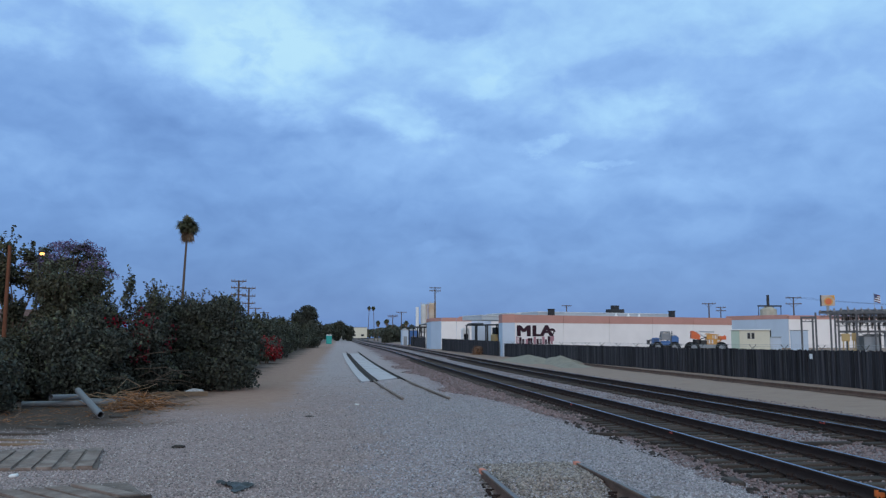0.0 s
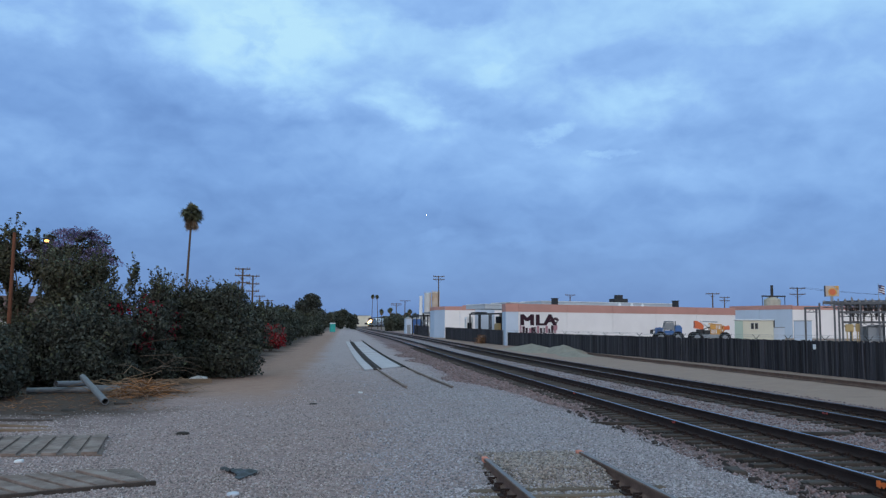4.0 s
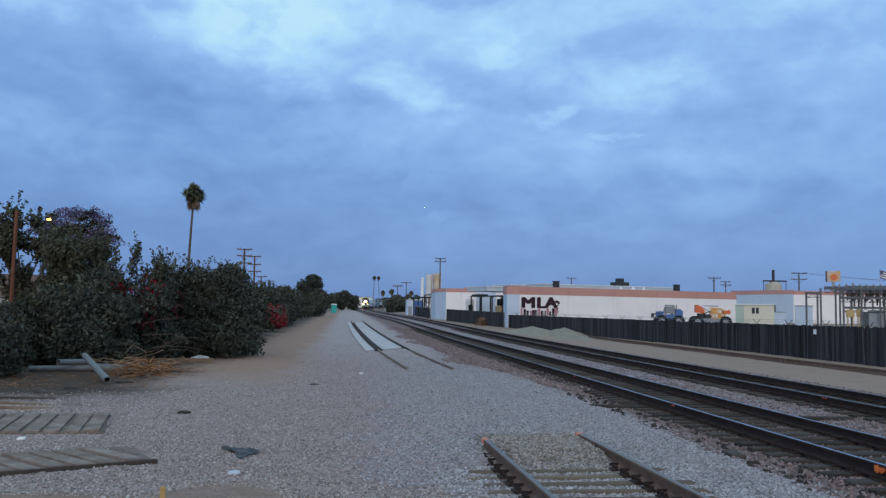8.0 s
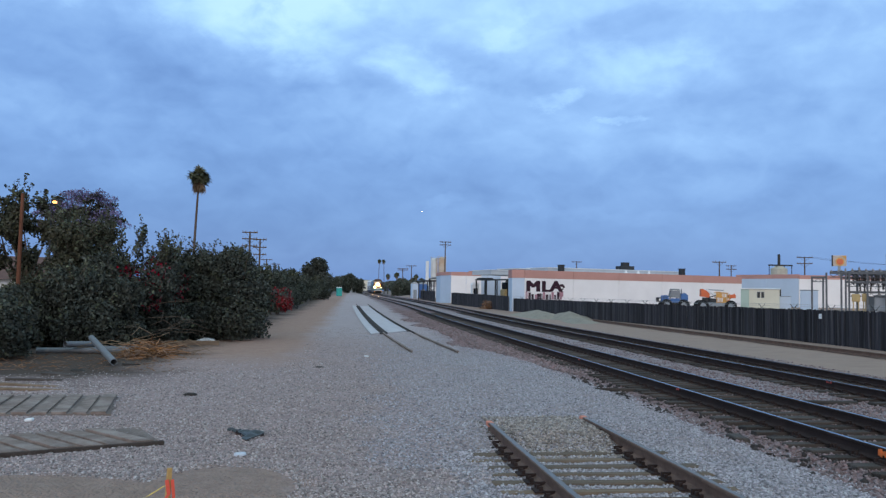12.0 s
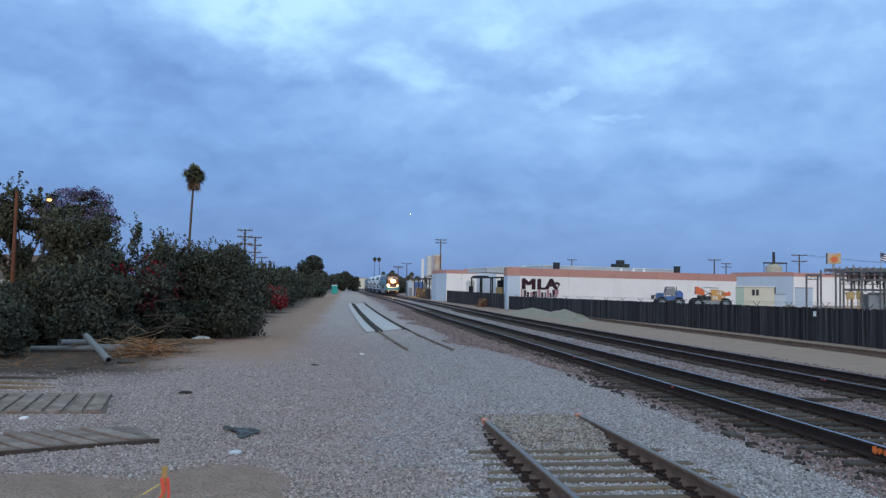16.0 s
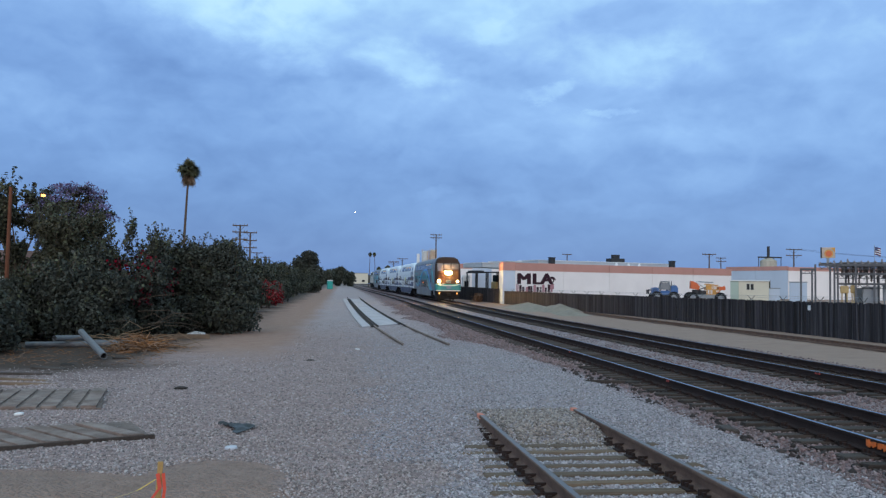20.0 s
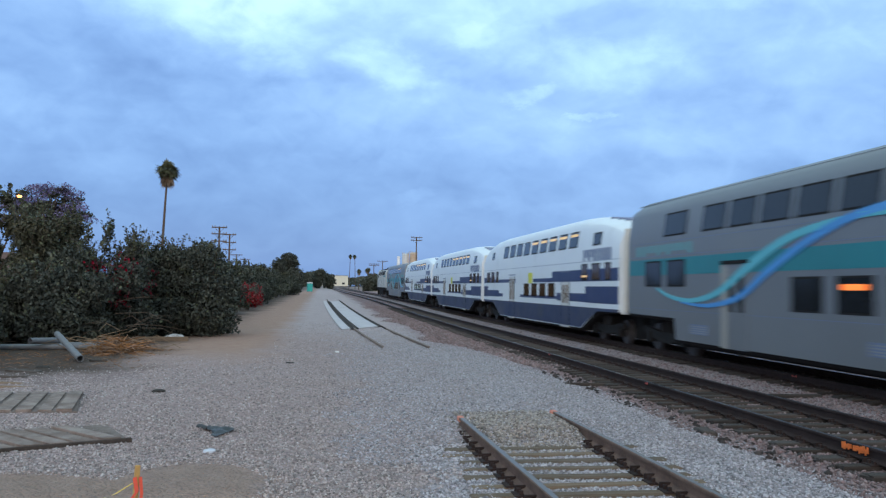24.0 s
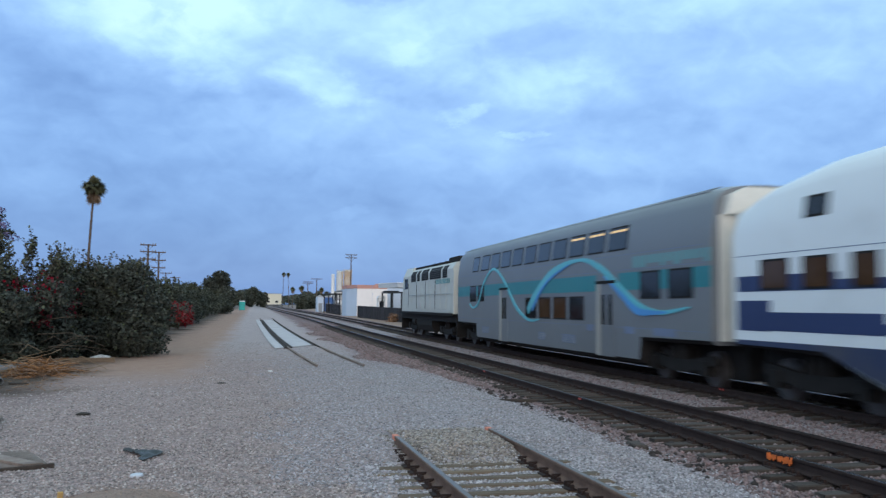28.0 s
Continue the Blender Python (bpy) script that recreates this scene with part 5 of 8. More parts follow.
def white_coach(label, notice):
    c = thing("passenger_coach", label, "train car", group="train")
    st = [(.45, 1.08, 4.22), (.95, 1.08, 4.38), (1.9, 1.06, 4.57), (2.9, 1.02, 4.70), (4.4, .47, 4.86), (4.9, .30, 4.91), (6.1, .30, 4.95), (12.95, .28, 4.96), (20.3, .30, 4.95), (22.5, 1.02, 4.88), (24.3, 1.08, 4.62), (25.0, 1.08, 4.42), (25.45, 1.08, 4.26)]
    smooth_shell(part("body", shell(st, 0), [M_CARWHITE, M_ROOFGREY, M_UNDER], c))
    for s in (-1, 1):
        # blue skirt, following the raised ends
        bm = new_bm()
        for x0, x1 in ((s * 1.486, s * 1.46),):
            prism(bm, [(a - LEN / 2, b) for a, b in ((.5, 1.14), (2.9, 1.12), (4.9, .42), (20.3, .42), (22.5, 1.12), (25.4, 1.14), (25.4, 1.24), (.5, 1.24))], "x", min(x0, x1), max(x0, x1))
        part("blue_skirt", bm, M_SKIRT, c, "dark blue lower skirt")
        for u0, u1, z0, z1 in ((.55, 4.3, 1.42, 2.06), (4.302, 8.4, 1.44, 1.78), (8.402, 15.4, 1.50, 1.64), (.55, 9.2, 2.26, 2.73), (9.202, 12.7, 2.26, 2.44), (16.5, 22.0, 2.27, 2.46), (22.002, 25.3, 2.27, 2.60), (24.1, 25.3, 1.44, 2.08), (20.8, 24.098, 1.46, 1.84), (19.7, 20.798, 1.48, 1.66)):
            part("blue_stripe", side_plate(u0, u1, z0, z1, s, 0.005), M_BLUE, c)
        for k in range(9):
            u = 6.1 + k * 1.63
            window(c, u - .57, u + .55, 3.70, 4.28, s, lit=.06 if k < 5 else None)
        window(c, 2.58, 3.44, 3.68, 4.08, s)
        window(c, 22.35, 22.95, 3.72, 4.05, s)
        for u0, u1 in ((1.4, 1.95), (2.6, 3.5), (4.1, 4.8)):
            window(c, u0, u1, 2.34, 2.90, s, M_BROWNGLASS)
        for u0, u1 in ((21.0, 21.6), (22.2, 23.0), (23.5, 24.4)):
            window(c, u0, u1, 2.34, 2.88, s, M_BROWNGLASS)
        part("table_lamp_glow", side_plate(4.12, 4.78, 2.42, 2.50, s, 0.016), G_CEIL, c, "warm light low in the window")
        for k in range(4):
            window(c, 8.85 + k * 1.57, 9.85 + k * 1.57, 1.62, 2.16, s, M_BROWNGLASS)
        for u0, u1, top in ((6.5, 7.7, 2.255), (16.75, 17.95, 2.60)):
            d = part("door", side_plate(u0, u1, 1.245, top, s, 0.010), M_PALEDOOR, c, "pale grey sliding door")
            part("door_foot", side_plate(u0, u1, .46, 1.243, s, 0.012), M_SKIRT, d, "blue lower part of the door")
            part("door_window", side_plate(u0 + .14, u0 + .54, 1.36, top - .12, s, 0.016), M_DOORGLASS, d, "door glass coloured tan for the lit interior")
            part("door_window", side_plate(u1 - .54, u1 - .14, 1.36, top - .12, s, 0.016), M_DOORGLASS, d, "door glass coloured tan for the lit interior")
            part("door_header", side_plate(u0 - .1, u1 + .1, 2.66, 2.71, s, 0.025), M_LETTER, d)
            part("door_edge", side_plate(u0 - .02, u0, .46, top, s, 0.014), M_UNDER, d)
            part("door_edge", side_plate(u1, u1 + .02, .46, top, s, 0.014), M_UNDER, d)
            part("step", side_plate(u0, u1, .34, .42, s, 0.05), M_STEP, d)
        letters(c, s, 1.3, 4.65, 3.05, 3.50, M_LETTER, 4)
        part("body_seam", side_plate(.5, 25.4, 3.03, 3.045, s, 0.004), M_LETTER, c)
        if notice:
            part("notice", side_plate(12.85, 13.65, 2.22, 2.74, s, 0.008), M_YELLOW, c, "yellow notice panel")
    # sloped roof ends with dark louvres
    for u0, d in ((.5, 1), (25.4, -1)):
        bm = new_bm()
        for k in range(4):
            a = u0 + d * (.55 + k * .72)
            zr = lambda e: float(np.interp(abs(e - u0), (0, .45, 1.4, 2.4, 3.9), (4.24, 4.38, 4.57, 4.70, 4.86)))
            b2 = a + d * .26
            prism(bm, [(a - LEN / 2, zr(a) - .06), (b2 - LEN / 2, zr(b2) - .06), (b2 - LEN / 2, zr(b2) + .022), (a - LEN / 2, zr(a) + .022)], "x", -.72, .72)
        part("roof_louvre", bm, M_LETTER, c, "dark louvre in the sloped roof end")
    underframe(c, 6, 20, .38)
    for u in (2.75, 23.15):
        bogie(c, u)
    gangway(c, .45, -1)
    gangway(c, 25.45, 1)
    return c


def silver_body(c, front):
    st = [(front, 1.05, 4.84), (front + .5, 1.05, 4.9), (4.15, 1.02, 4.92), (4.25, .40, 4.92), (12.95, .38, 4.92), (21.6, .40, 4.92), (21.7, 1.02, 4.92), (25.0, 1.05, 4.90), (25.45, 1.05, 4.80)]
    smooth_shell(part("body", shell(st, 1), [M_SILVER, M_SILVERROOF, M_UNDER], c))
    for s in (-1, 1):
        for zr in (4.74, 4.84):
            part("roof_rib", tube(new_bm(), (s * (1.13 if zr < 4.8 else .86), front + .6 - LEN / 2, zr), (s * (1.13 if zr < 4.8 else .86), 25.3 - LEN / 2, zr), .02, seg=5), M_STEEL, c)
    for s in (-1, 1):
        for z in (1.34, 2.985, 3.42):
            part("body_seam", side_plate(front + .4, 25.35, z, z + .014, s, 0.003), M_LETTER, c)
        for u in (4.3, 9.0, 14.0, 19.2, 24.2):
            part("panel_joint", side_plate(u, u + .012, 1.1, 3.4, s, 0.0025), M_LETTER, c)
        for u0, u1 in ((9.0, 10.2), (12.0, 12.7), (19.5, 20.6)):
            g = part("vent_grille", side_plate(u0, u1, .72, 1.0, s, 0.006), M_LETTER, c, "small louvred vent")
            for k in range(4):
                part("vent_slat", side_plate(u0 + .03, u1 - .03, .75 + k * .06, .775 + k * .06, s, 0.012), M_SILVERROOF, g)
    for u in (2.75, 23.15):
        bogie(c, u)
    underframe(c, 4.4, 21.4, .45)


def silver_coach():
    c = thing("passenger_coach", "silver double-deck coach with teal band and cyan wave ribbons", "train car", group="train")
    silver_body(c, .45)
    for s in (-1, 1):
        for u0, u1 in ((.5, 5.6), (7.25, 25.4)):
            part("teal_band", side_plate(u0, u1, 2.41, 2.91, s, 0.004), M_TEAL, c)
        us = [5.1 + k * 1.62 for k in range(10)]
        for k, u in enumerate(us):
            window(c, u, u + 1.24, 3.62, 4.24, s, lit=.015 if k < 3 else None)
        window(c, 21.5, 22.5, 3.62, 4.24, s)
        for u0, u1 in ((1.37, 2.53), (3.05, 4.15), (20.4, 21.4), (21.8, 22.9)):
            window(c, u0, u1, 2.2, 2.86, s)
        for k in range(4):
            window(c, 8.3 + k * 1.56, 9.5 + k * 1.56, 1.54, 2.22, s, M_BROWNGLASS if k in (1, 2) else M_GLASS)
        for u0, u1 in ((5.85, 7.0), (16.6, 17.6)):
            d = part("door", side_plate(u0, u1, .46, 2.62, s, 0.012), M_SILVER, c)
            part("door_window", side_plate(u0 + .2, u0 + .45, 1.4, 2.3, s, 0.018), M_GLASS, d)
            part("door_window", side_plate(u1 - .45, u1 - .2, 1.4, 2.3, s, 0.018), M_GLASS, d)
            part("door_post", side_plate(u1 - .12, u1 + .22, .46, 2.62, s, 0.020), M_DOOR, d, "cream door pocket edge")
            part("door_header", side_plate(u0 - .1, u1 + .2, 2.63, 2.72, s, 0.04), M_UNDER, d)
        letters(c, s, .5, 4.7, 3.02, 3.34, M_TEALLETTER, 9)
        w1 = [(23.0, 2.05), (22.3, 1.86), (21.3, 2.1), (20.3, 3.04), (18.8, 3.58), (17.2, 3.05), (15.4, 1.9), (13.8, 1.42), (12.6, 1.46)]
        ribbon(c, w1, [.06, .08, .1, .12, .1, .14, .16, .1, .04], s, M_CYAN, 0.026, label="cyan wave ribbon")
        w2 = [(13.9, 1.75), (13.1, 2.31), (11.2, 3.15), (8.6, 3.45), (6.9, 3.12), (5.6, 2.52), (4.3, 1.98), (3.0, 1.79), (1.5, 1.93)]
        ribbon(c, w2, [.3, .32, .22, .10, .2, .24, .2, .12, .04], s, M_CYAN, 0.028, label="cyan wave ribbon")
        ribbon(c, [(13.4, 1.8), (12.5, 2.45), (11.3, 2.95), (9.5, 3.35)], [.14, .14, .1, .03], s, M_AZURE, 0.032, label="azure wave ribbon")
        ribbon(c, [(6.6, 2.85), (5.4, 2.3), (4.4, 1.85), (3.6, 1.78), (2.6, 1.80)], [.05, .16, .22, .14, .03], s, M_AZURE, 0.032, label="azure wave ribbon")
        for u0, u1 in ((2.2, 3.4), (4.6, 5.2), (7.5, 8.0)):
            part("vent_grille", side_plate(u0, u1, 1.18, 1.38, s, 0.006), M_LETTER, c)
    gangway(c, .45, -1)
    gangway(c, 25.45, 1)
    # pale end cap of the shell
    bm = new_bm()
    prism(bm, [(-1.2, 4.1), (1.2, 4.1), (1.1, 4.55), (.7, 4.74), (-.7, 4.74), (-1.1, 4.55)], "y", .20 - LEN / 2, .44 - LEN / 2)
    part("end_cap", bm, M_GANGWAY, c)
    return c


def cab_car():
    c = thing("cab_car", "silver double-deck cab car with dark nose and lit headlamps", "train car", group="train")
    silver_body(c, 2.3)
    # nose, lofted through level slices
    levels = [(.62, 1.40, .18), (1.14, 1.47, .06), (1.16, 1.48, .05), (1.88, 1.48, .05), (1.90, 1.48, .06), (3.2, 1.47, .22), (3.6, 1.45, .32), (4.32, 1.38, .50), (4.72, 1.20, .70), (4.92, .88, .96), (4.96, .0, 1.02)]
    bm = new_bm()
    rings = []
    for z, w, f in levels:
        w = max(w, .02)
        half = [(w, 2.4), (w, f + .62), (w * .985, f + .34), (w * .93, f + .15), (w * .80, f + .05), (w * .5, f + .01), (0, f)]
        pts = [(-a, b) for a, b in half] + [(a, b) for a, b in reversed(half[:-1])]
        rings.append([bm.verts.new((a, b - LEN / 2, z)) for a, b in pts])
    n = len(rings[0])
    for i, (a, b) in enumerate(zip(rings, rings[1:])):
        for k in range(n - 1):
            f = bm.faces.new((a[k], a[k + 1], b[k + 1], b[k]))
            side = k == 0 or k == n - 2
            f.material_index = 0 if side else (1 if i == 0 else 3 if i in (1, 2, 3) else 2)
    bm.faces.new(list(reversed(rings[0])))
    bmesh.ops.recalc_face_normals(bm, faces=bm.faces[:])
    part("nose", bm, [M_SILVER, M_UNDER, M_MASK, M_TEAL], c, "dark rounded nose over a teal bumper band", smooth=False)
    def on_face(x, z):
        """Depth of the nose's face at a height, bowed towards its sides."""
        for (z0, w0, f0), (z1, w1, f1) in zip(levels, levels[1:]):
            if z0 <= z <= z1:
                f = f0 + (f1 - f0) * (z - z0) / max(z1 - z0, 1e-6)
                break
        a = min(1, abs(x) / 1.45)
        return f + (.01 + .05 * max(0, (a - .5) / .3) if a > .5 else .02 * a) - LEN / 2
    def face_plate(x0, x1, z0, z1, proud=.02, depth=.05, n=4, zf=None):
        bm2 = new_bm()
        cols = []
        for i in range(n + 1):
            x = x0 + (x1 - x0) * i / n
            dz = zf(x) if zf else 0
            cols.append([bm2.verts.new((x, on_face(x, z + dz) - p, z + dz)) for z, p in ((z0, proud), (z1, proud), (z1, -depth), (z0, -depth))])
        for a, b in zip(cols, cols[1:]):
            for k in range(4):
                bm2.faces.new((a[k], a[(k + 1) % 4], b[(k + 1) % 4], b[k]))
        bm2.faces.new(cols[0])
        bm2.faces.new(list(reversed(cols[-1])))
        bmesh.ops.recalc_face_normals(bm2, faces=bm2.faces[:])
        return bm2
    # paler than the other glass: reflected sky is put into the base colour
    shine = mat("sky_toned_windscreen", (0.115, 0.11, 0.125), 0.14, 0.0, 0.25, 1.5, 10, 0.0, spec=0.6)
    for x0, x1, z0 in ((-1.22, -.56, 3.36), (-.46, .26, 3.55), (.38, 1.2, 3.55)):
        w = part("windscreen", face_plate(x0 - .05, x1 + .05, z0 - .05, 4.27, .012), M_UNDER, c)
        part("pane", face_plate(x0, x1, z0, 4.22, .022), shine, w)
    part("headlamp_box", face_plate(-.42, .42, 2.93, 3.34, .05), M_MASK, c)
    for x in (-.19, .19):
        h = part("headlamp", face_plate(x - .185, x + .185, 2.94, 3.33, .075, .03), G_LAMP, c, "glowing warm headlamp")
        # bulb set proud of the lens so that its glow also falls on the nose
        part("bulb", tube(new_bm(), (x, on_face(x, 3.14) - .17, 3.14), (x, on_face(x, 3.14) - .06, 3.14), .075, seg=10), G_BULB, h)
        # extra glowing disc ahead of the bulb, added for brighter glints on the rails
        part("reflector", tube(new_bm(), (x, on_face(x, 3.14) - .176, 3.14), (x, on_face(x, 3.14) - .171, 3.14), .10, seg=12), G_BEAM, h, "glowing disc added to strengthen the headlamp beam")
    for x in (-1.06, 1.06):
        part("ditch_lamp_rim", tube(new_bm(), (x, on_face(x, 2.2) - .06, 2.2), (x, on_face(x, 2.2) + .1, 2.2), .21 if x < 0 else .17, seg=14), M_UNDER, c)
        part("ditch_lamp", tube(new_bm(), (x, on_face(x, 2.2) - .075, 2.2), (x, on_face(x, 2.2) - .02, 2.2), .19 if x < 0 else .15, seg=14), G_LAMP if x < 0 else G_DITCH, c, "glowing ditch lamp")
        if x < 0:
            part("bulb", tube(new_bm(), (x, on_face(x, 2.2) - .19, 2.2), (x, on_face(x, 2.2) - .06, 2.2), .07, seg=10), G_BULB, c)
    nb = part("number_board", face_plate(-.24, .30, 2.06, 2.34, .025), M_LETTER, c, "pale number board with plain bars")
    for k in range(3):
        part("bar", face_plate(-.15 + k * .15, -.06 + k * .15, 2.12, 2.28, .032, .01, 1), M_UNDER, nb)
    part("white_stripe", face_plate(-1.36, 1.36, 1.66, 1.76, .018, .03, 14, lambda x: .20 * (x / 1.36) ** 2), M_CARWHITE, c, "curved white stripe")
    part("white_line", face_plate(-1.38, 1.38, 1.12, 1.20, .022, .03, 10), M_CARWHITE, c)
    part("badge", face_plate(-.22, .30, 1.36, 1.70, .03), M_LETTER, c, "pale badge plate")
    for x in (-1.0, 1.0):
        part("marker_lamp", tube(new_bm(), (x, .0 - LEN / 2, .86), (x, .25 - LEN / 2, .86), .06, seg=8), G_SMALL, c, "small amber marker lamp")
    bm = new_bm()
    prism(bm, [(-1.15, .22), (1.15, .22), (1.3, .62), (-1.3, .62)], "y", .15 - LEN / 2, .45 - LEN / 2)
    for x in (-.9, -.5, .5, .9):
        tube(bm, (x, .12 - LEN / 2, .6), (x, .02 - LEN / 2, .3), .03, seg=5)
    part("pilot", bm, M_UNDER, c, "black pilot plate")
    bm = new_bm()
    box(bm, -.14, .14, -.45 - LEN / 2, .4 - LEN / 2, .58, .86, .02)
    box(bm, -.22, .22, -.55 - LEN / 2, -.3 - LEN / 2, .52, .92, .04)
    part("coupler", bm, M_UNDER, c)
    bm = new_bm()
    tube(bm, (-.45, 1.3 - LEN / 2, 4.74), (-.45, 1.3 - LEN / 2, 4.98), .03, seg=5)
    tube(bm, (-.45, 1.0 - LEN / 2, 4.96), (-.45, 1.6 - LEN / 2, 4.96), .05, .08, 7)
    part("horn", bm, M_STEEL, c)
    for s in (-1, 1):
        part("teal_band", side_plate(7.6, 25.4, 2.41, 2.91, s, 0.004), M_TEAL, c)
        for k in range(10):
            u = 4.6 + k * 1.56
            window(c, u, u + 1.24, 3.62, 4.24, s, lit=.015 if k < 4 else None)
        window(c, 21.0, 22.5, 3.62, 4.24, s)
        part("cab_side_door", side_plate(2.95, 3.65, 3.5, 4.26, s, 0.02), M_DOOR, c, "cream cab side panel")
        for u0, u1 in ((4.85, 5.6), (21.0, 22.2), (22.7, 23.9)):
            window(c, u0, u1, 2.1, 2.80, s)
        for k in range(4):
            w = window(c, 9.25 + k * 1.67, 10.35 + k * 1.67, 1.54, 2.22, s, M_GLASS)
            if k == 2:
                part("sign_glow", side_plate(12.75, 13.55, 1.98, 2.10, s, .018), G_SIGN, w, "glowing orange sign behind the glass")
        for u0, u1 in ((7.0, 8.1), (17.35, 18.5)):
            d = part("door", side_plate(u0, u1, .46, 2.62, s, 0.012), M_SILVER, c)
            part("door_window", side_plate(u0 + .2, u0 + .45, 1.4, 2.3, s, 0.018), M_GLASS, d)
            part("door_window", side_plate(u1 - .45, u1 - .2, 1.4, 2.3, s, 0.018), M_GLASS, d)
            part("door_post", side_plate(u1 - .12, u1 + .2, .46, 2.62, s, 0.020), M_DOOR, d, "cream door pocket edge")
            part("door_header", side_plate(u0 - .1, u1 + .2, 2.63, 2.72, s, 0.04), M_UNDER, d)
        ribbon(c, [(23.0, 2.0), (22.0, 1.76), (20.5, 1.66), (18.9, 1.9), (17.2, 2.58), (15.5, 3.14), (13.4, 3.42), (11.6, 3.42), (10.0, 3.2), (8.6, 2.75), (7.6, 2.3), (6.8, 1.9), (5.7, 1.42), (4.2, 1.18), (3.0, 1.2)], [.05, .1, .12, .18, .26, .2, .12, .1, .18, .24, .2, .22, .2, .14, .05], s, M_CYAN, 0.026, label="cyan wave ribbon")
        ribbon(c, [(21.2, 1.6), (19.5, 1.54), (17.8, 1.78), (16.4, 2.4), (14.6, 3.08), (12.8, 3.5), (10.7, 3.6), (8.8, 3.44), (6.8, 2.8), (5.5, 2.15), (4.4, 1.5), (3.2, 1.2)], [.04, .1, .16, .2, .2, .16, .18, .32, .36, .3, .2, .05], s, M_AZURE, 0.031, label="azure wave ribbon")
        ribbon(c, [(4.6, 4.3), (3.9, 3.3), (3.0, 2.5), (1.7, 2.0)], [.5, .35, .22, .05], s, M_TEAL, 0.022, label="teal nose flash")
        ribbon(c, [(3.3, 3.4), (2.4, 2.6), (1.4, 2.0)], [.4, .3, .05], s, M_CYAN, 0.027, label="cyan nose flash")
        letters(c, s, 20.5, 24.8, 3.02, 3.34, M_TEALLETTER, 9)
    gangway(c, 25.45, 1)
    return c


def locomotive():
    c = thing("locomotive", "grubby white diesel locomotive with dark roof and underframe", "locomotive", group="train")
    off = (LEN - 17.7) / 2                    # the engine is shorter than the cars: its own u starts here
    Y = lambda u: u + off - LEN / 2
    bm = new_bm()
    half = [(1.50, 1.52), (1.52, 1.60), (1.52, 3.95), (1.30, 4.30), (.8, 4.42), (0, 4.45)]
    pts = [(-a, b) for a, b in half] + [(a, b) for a, b in reversed(half[:-1])]
    prism(bm, pts, "y", Y(.6), Y(13.2))
    part("hood", bm, M_LOCOWHITE, c)
    bm = new_bm()
    prism(bm, [(-1.53, 1.5), (1.53, 1.5), (1.53, 3.9), (1.25, 4.5), (-1.25, 4.5), (-1.53, 3.9)], "y", Y(13.2), Y(15.9))
    part("cab", bm, M_LOCOWHITE, c)
    bm = new_bm()
    prism(bm, [(-1.4, 1.5), (1.4, 1.5), (1.35, 3.2), (-1.35, 3.2)], "y", Y(15.9), Y(17.1))
    part("short_nose", bm, M_LOCOWHITE, c)
    bm = new_bm()
    box(bm, -1.1, 1.1, Y(.9), Y(3.4), 4.36, 4.66, .03)
    box(bm, -1.22, 1.22, Y(3.6), Y(12.9), 4.34, 4.47, .03)
    for k in range(4):
        tube(bm, (0, Y(4.6 + k * 1.7), 4.42), (0, Y(4.6 + k * 1.7), 4.62), .72, .66, 16)
    box(bm, -.6, .6, Y(11.2), Y(12.8), 4.42, 4.6, .03)
    for k in range(3):
        box(bm, -.2, .2, Y(13.4 + k * .5), Y(13.6 + k * .5), 4.5, 4.62)
    part("roof_fans", bm, M_UNDER, c, "dark roof fans and hatches")
    def lp(u0, u1, z0, z1, s, pr):
        bm2 = new_bm()
        x = lambda z: 1.53 if z <= 3.95 else 1.53 - (z - 3.95) * .63
        cuts = [z0] + ([3.95] if z0 < 3.95 < z1 else []) + [z1]
        prism(bm2, [(s * (x(z) + pr), z) for z in cuts] + [(s * (x(z) - .03), z) for z in reversed(cuts)], "y", Y(u0), Y(u1))
        return bm2
    for s in (-1, 1):
        for u0, u1, mt in ((2.0, 3.1, M_GLASS), (3.6, 6.6, M_GLASS), (7.2, 9.2, M_BROWNGLASS), (9.9, 10.7, M_GLASS), (11.2, 12.8, M_GLASS)):
            g = part("air_grille", lp(u0, u1, 3.50, 4.18, s, .012), M_UNDER, c)
            for k in range(5):
                part("louvre", lp(u0 + .04, u1 - .04, 3.60 + k * .105, 3.64 + k * .105, s, .020), M_BLACKMETAL, g)
        part("cab_window", lp(14.0, 15.3, 3.05, 3.75, s, .014), M_GLASS, c)
        for k in range(7):
            part("door_panel", lp(2.2 + k * 1.45, 3.5 + k * 1.45, 1.75, 3.42, s, .012), M_LOCOWHITE, c)
        for k in range(4):
            part("door_gap", lp(5.08 + k * 1.45 * 2, 5.12 + k * 1.45 * 2, 1.75, 3.42, s, .014), M_UNDER, c)
        bm = new_bm()
        tube(bm, (s * 1.62, Y(.8), 2.6), (s * 1.62, Y(13), 2.6), .018, seg=5)
        part("handrail", bm, M_STEEL, c)
        r = random.Random(2)
        bm = new_bm()
        u = 1.3
        while u < 4.7:
            bm3 = box(bm, min(s * 1.535, s * 1.556), max(s * 1.535, s * 1.556), Y(u), Y(u + .22), 3.18 - .0, 3.44)
            u += .22 + r.uniform(.08, .2)
        part("lettering", bm, M_TEALLETTER, c)
        part("sill", box(new_bm(), min(s * 1.5, s * 1.58), max(s * 1.5, s * 1.58), Y(.5), Y(17.2), 1.40, 1.54), M_UNDER, c)
    bm = new_bm()
    box(bm, -1.35, 1.35, Y(.4), Y(17.3), 1.05, 1.42)
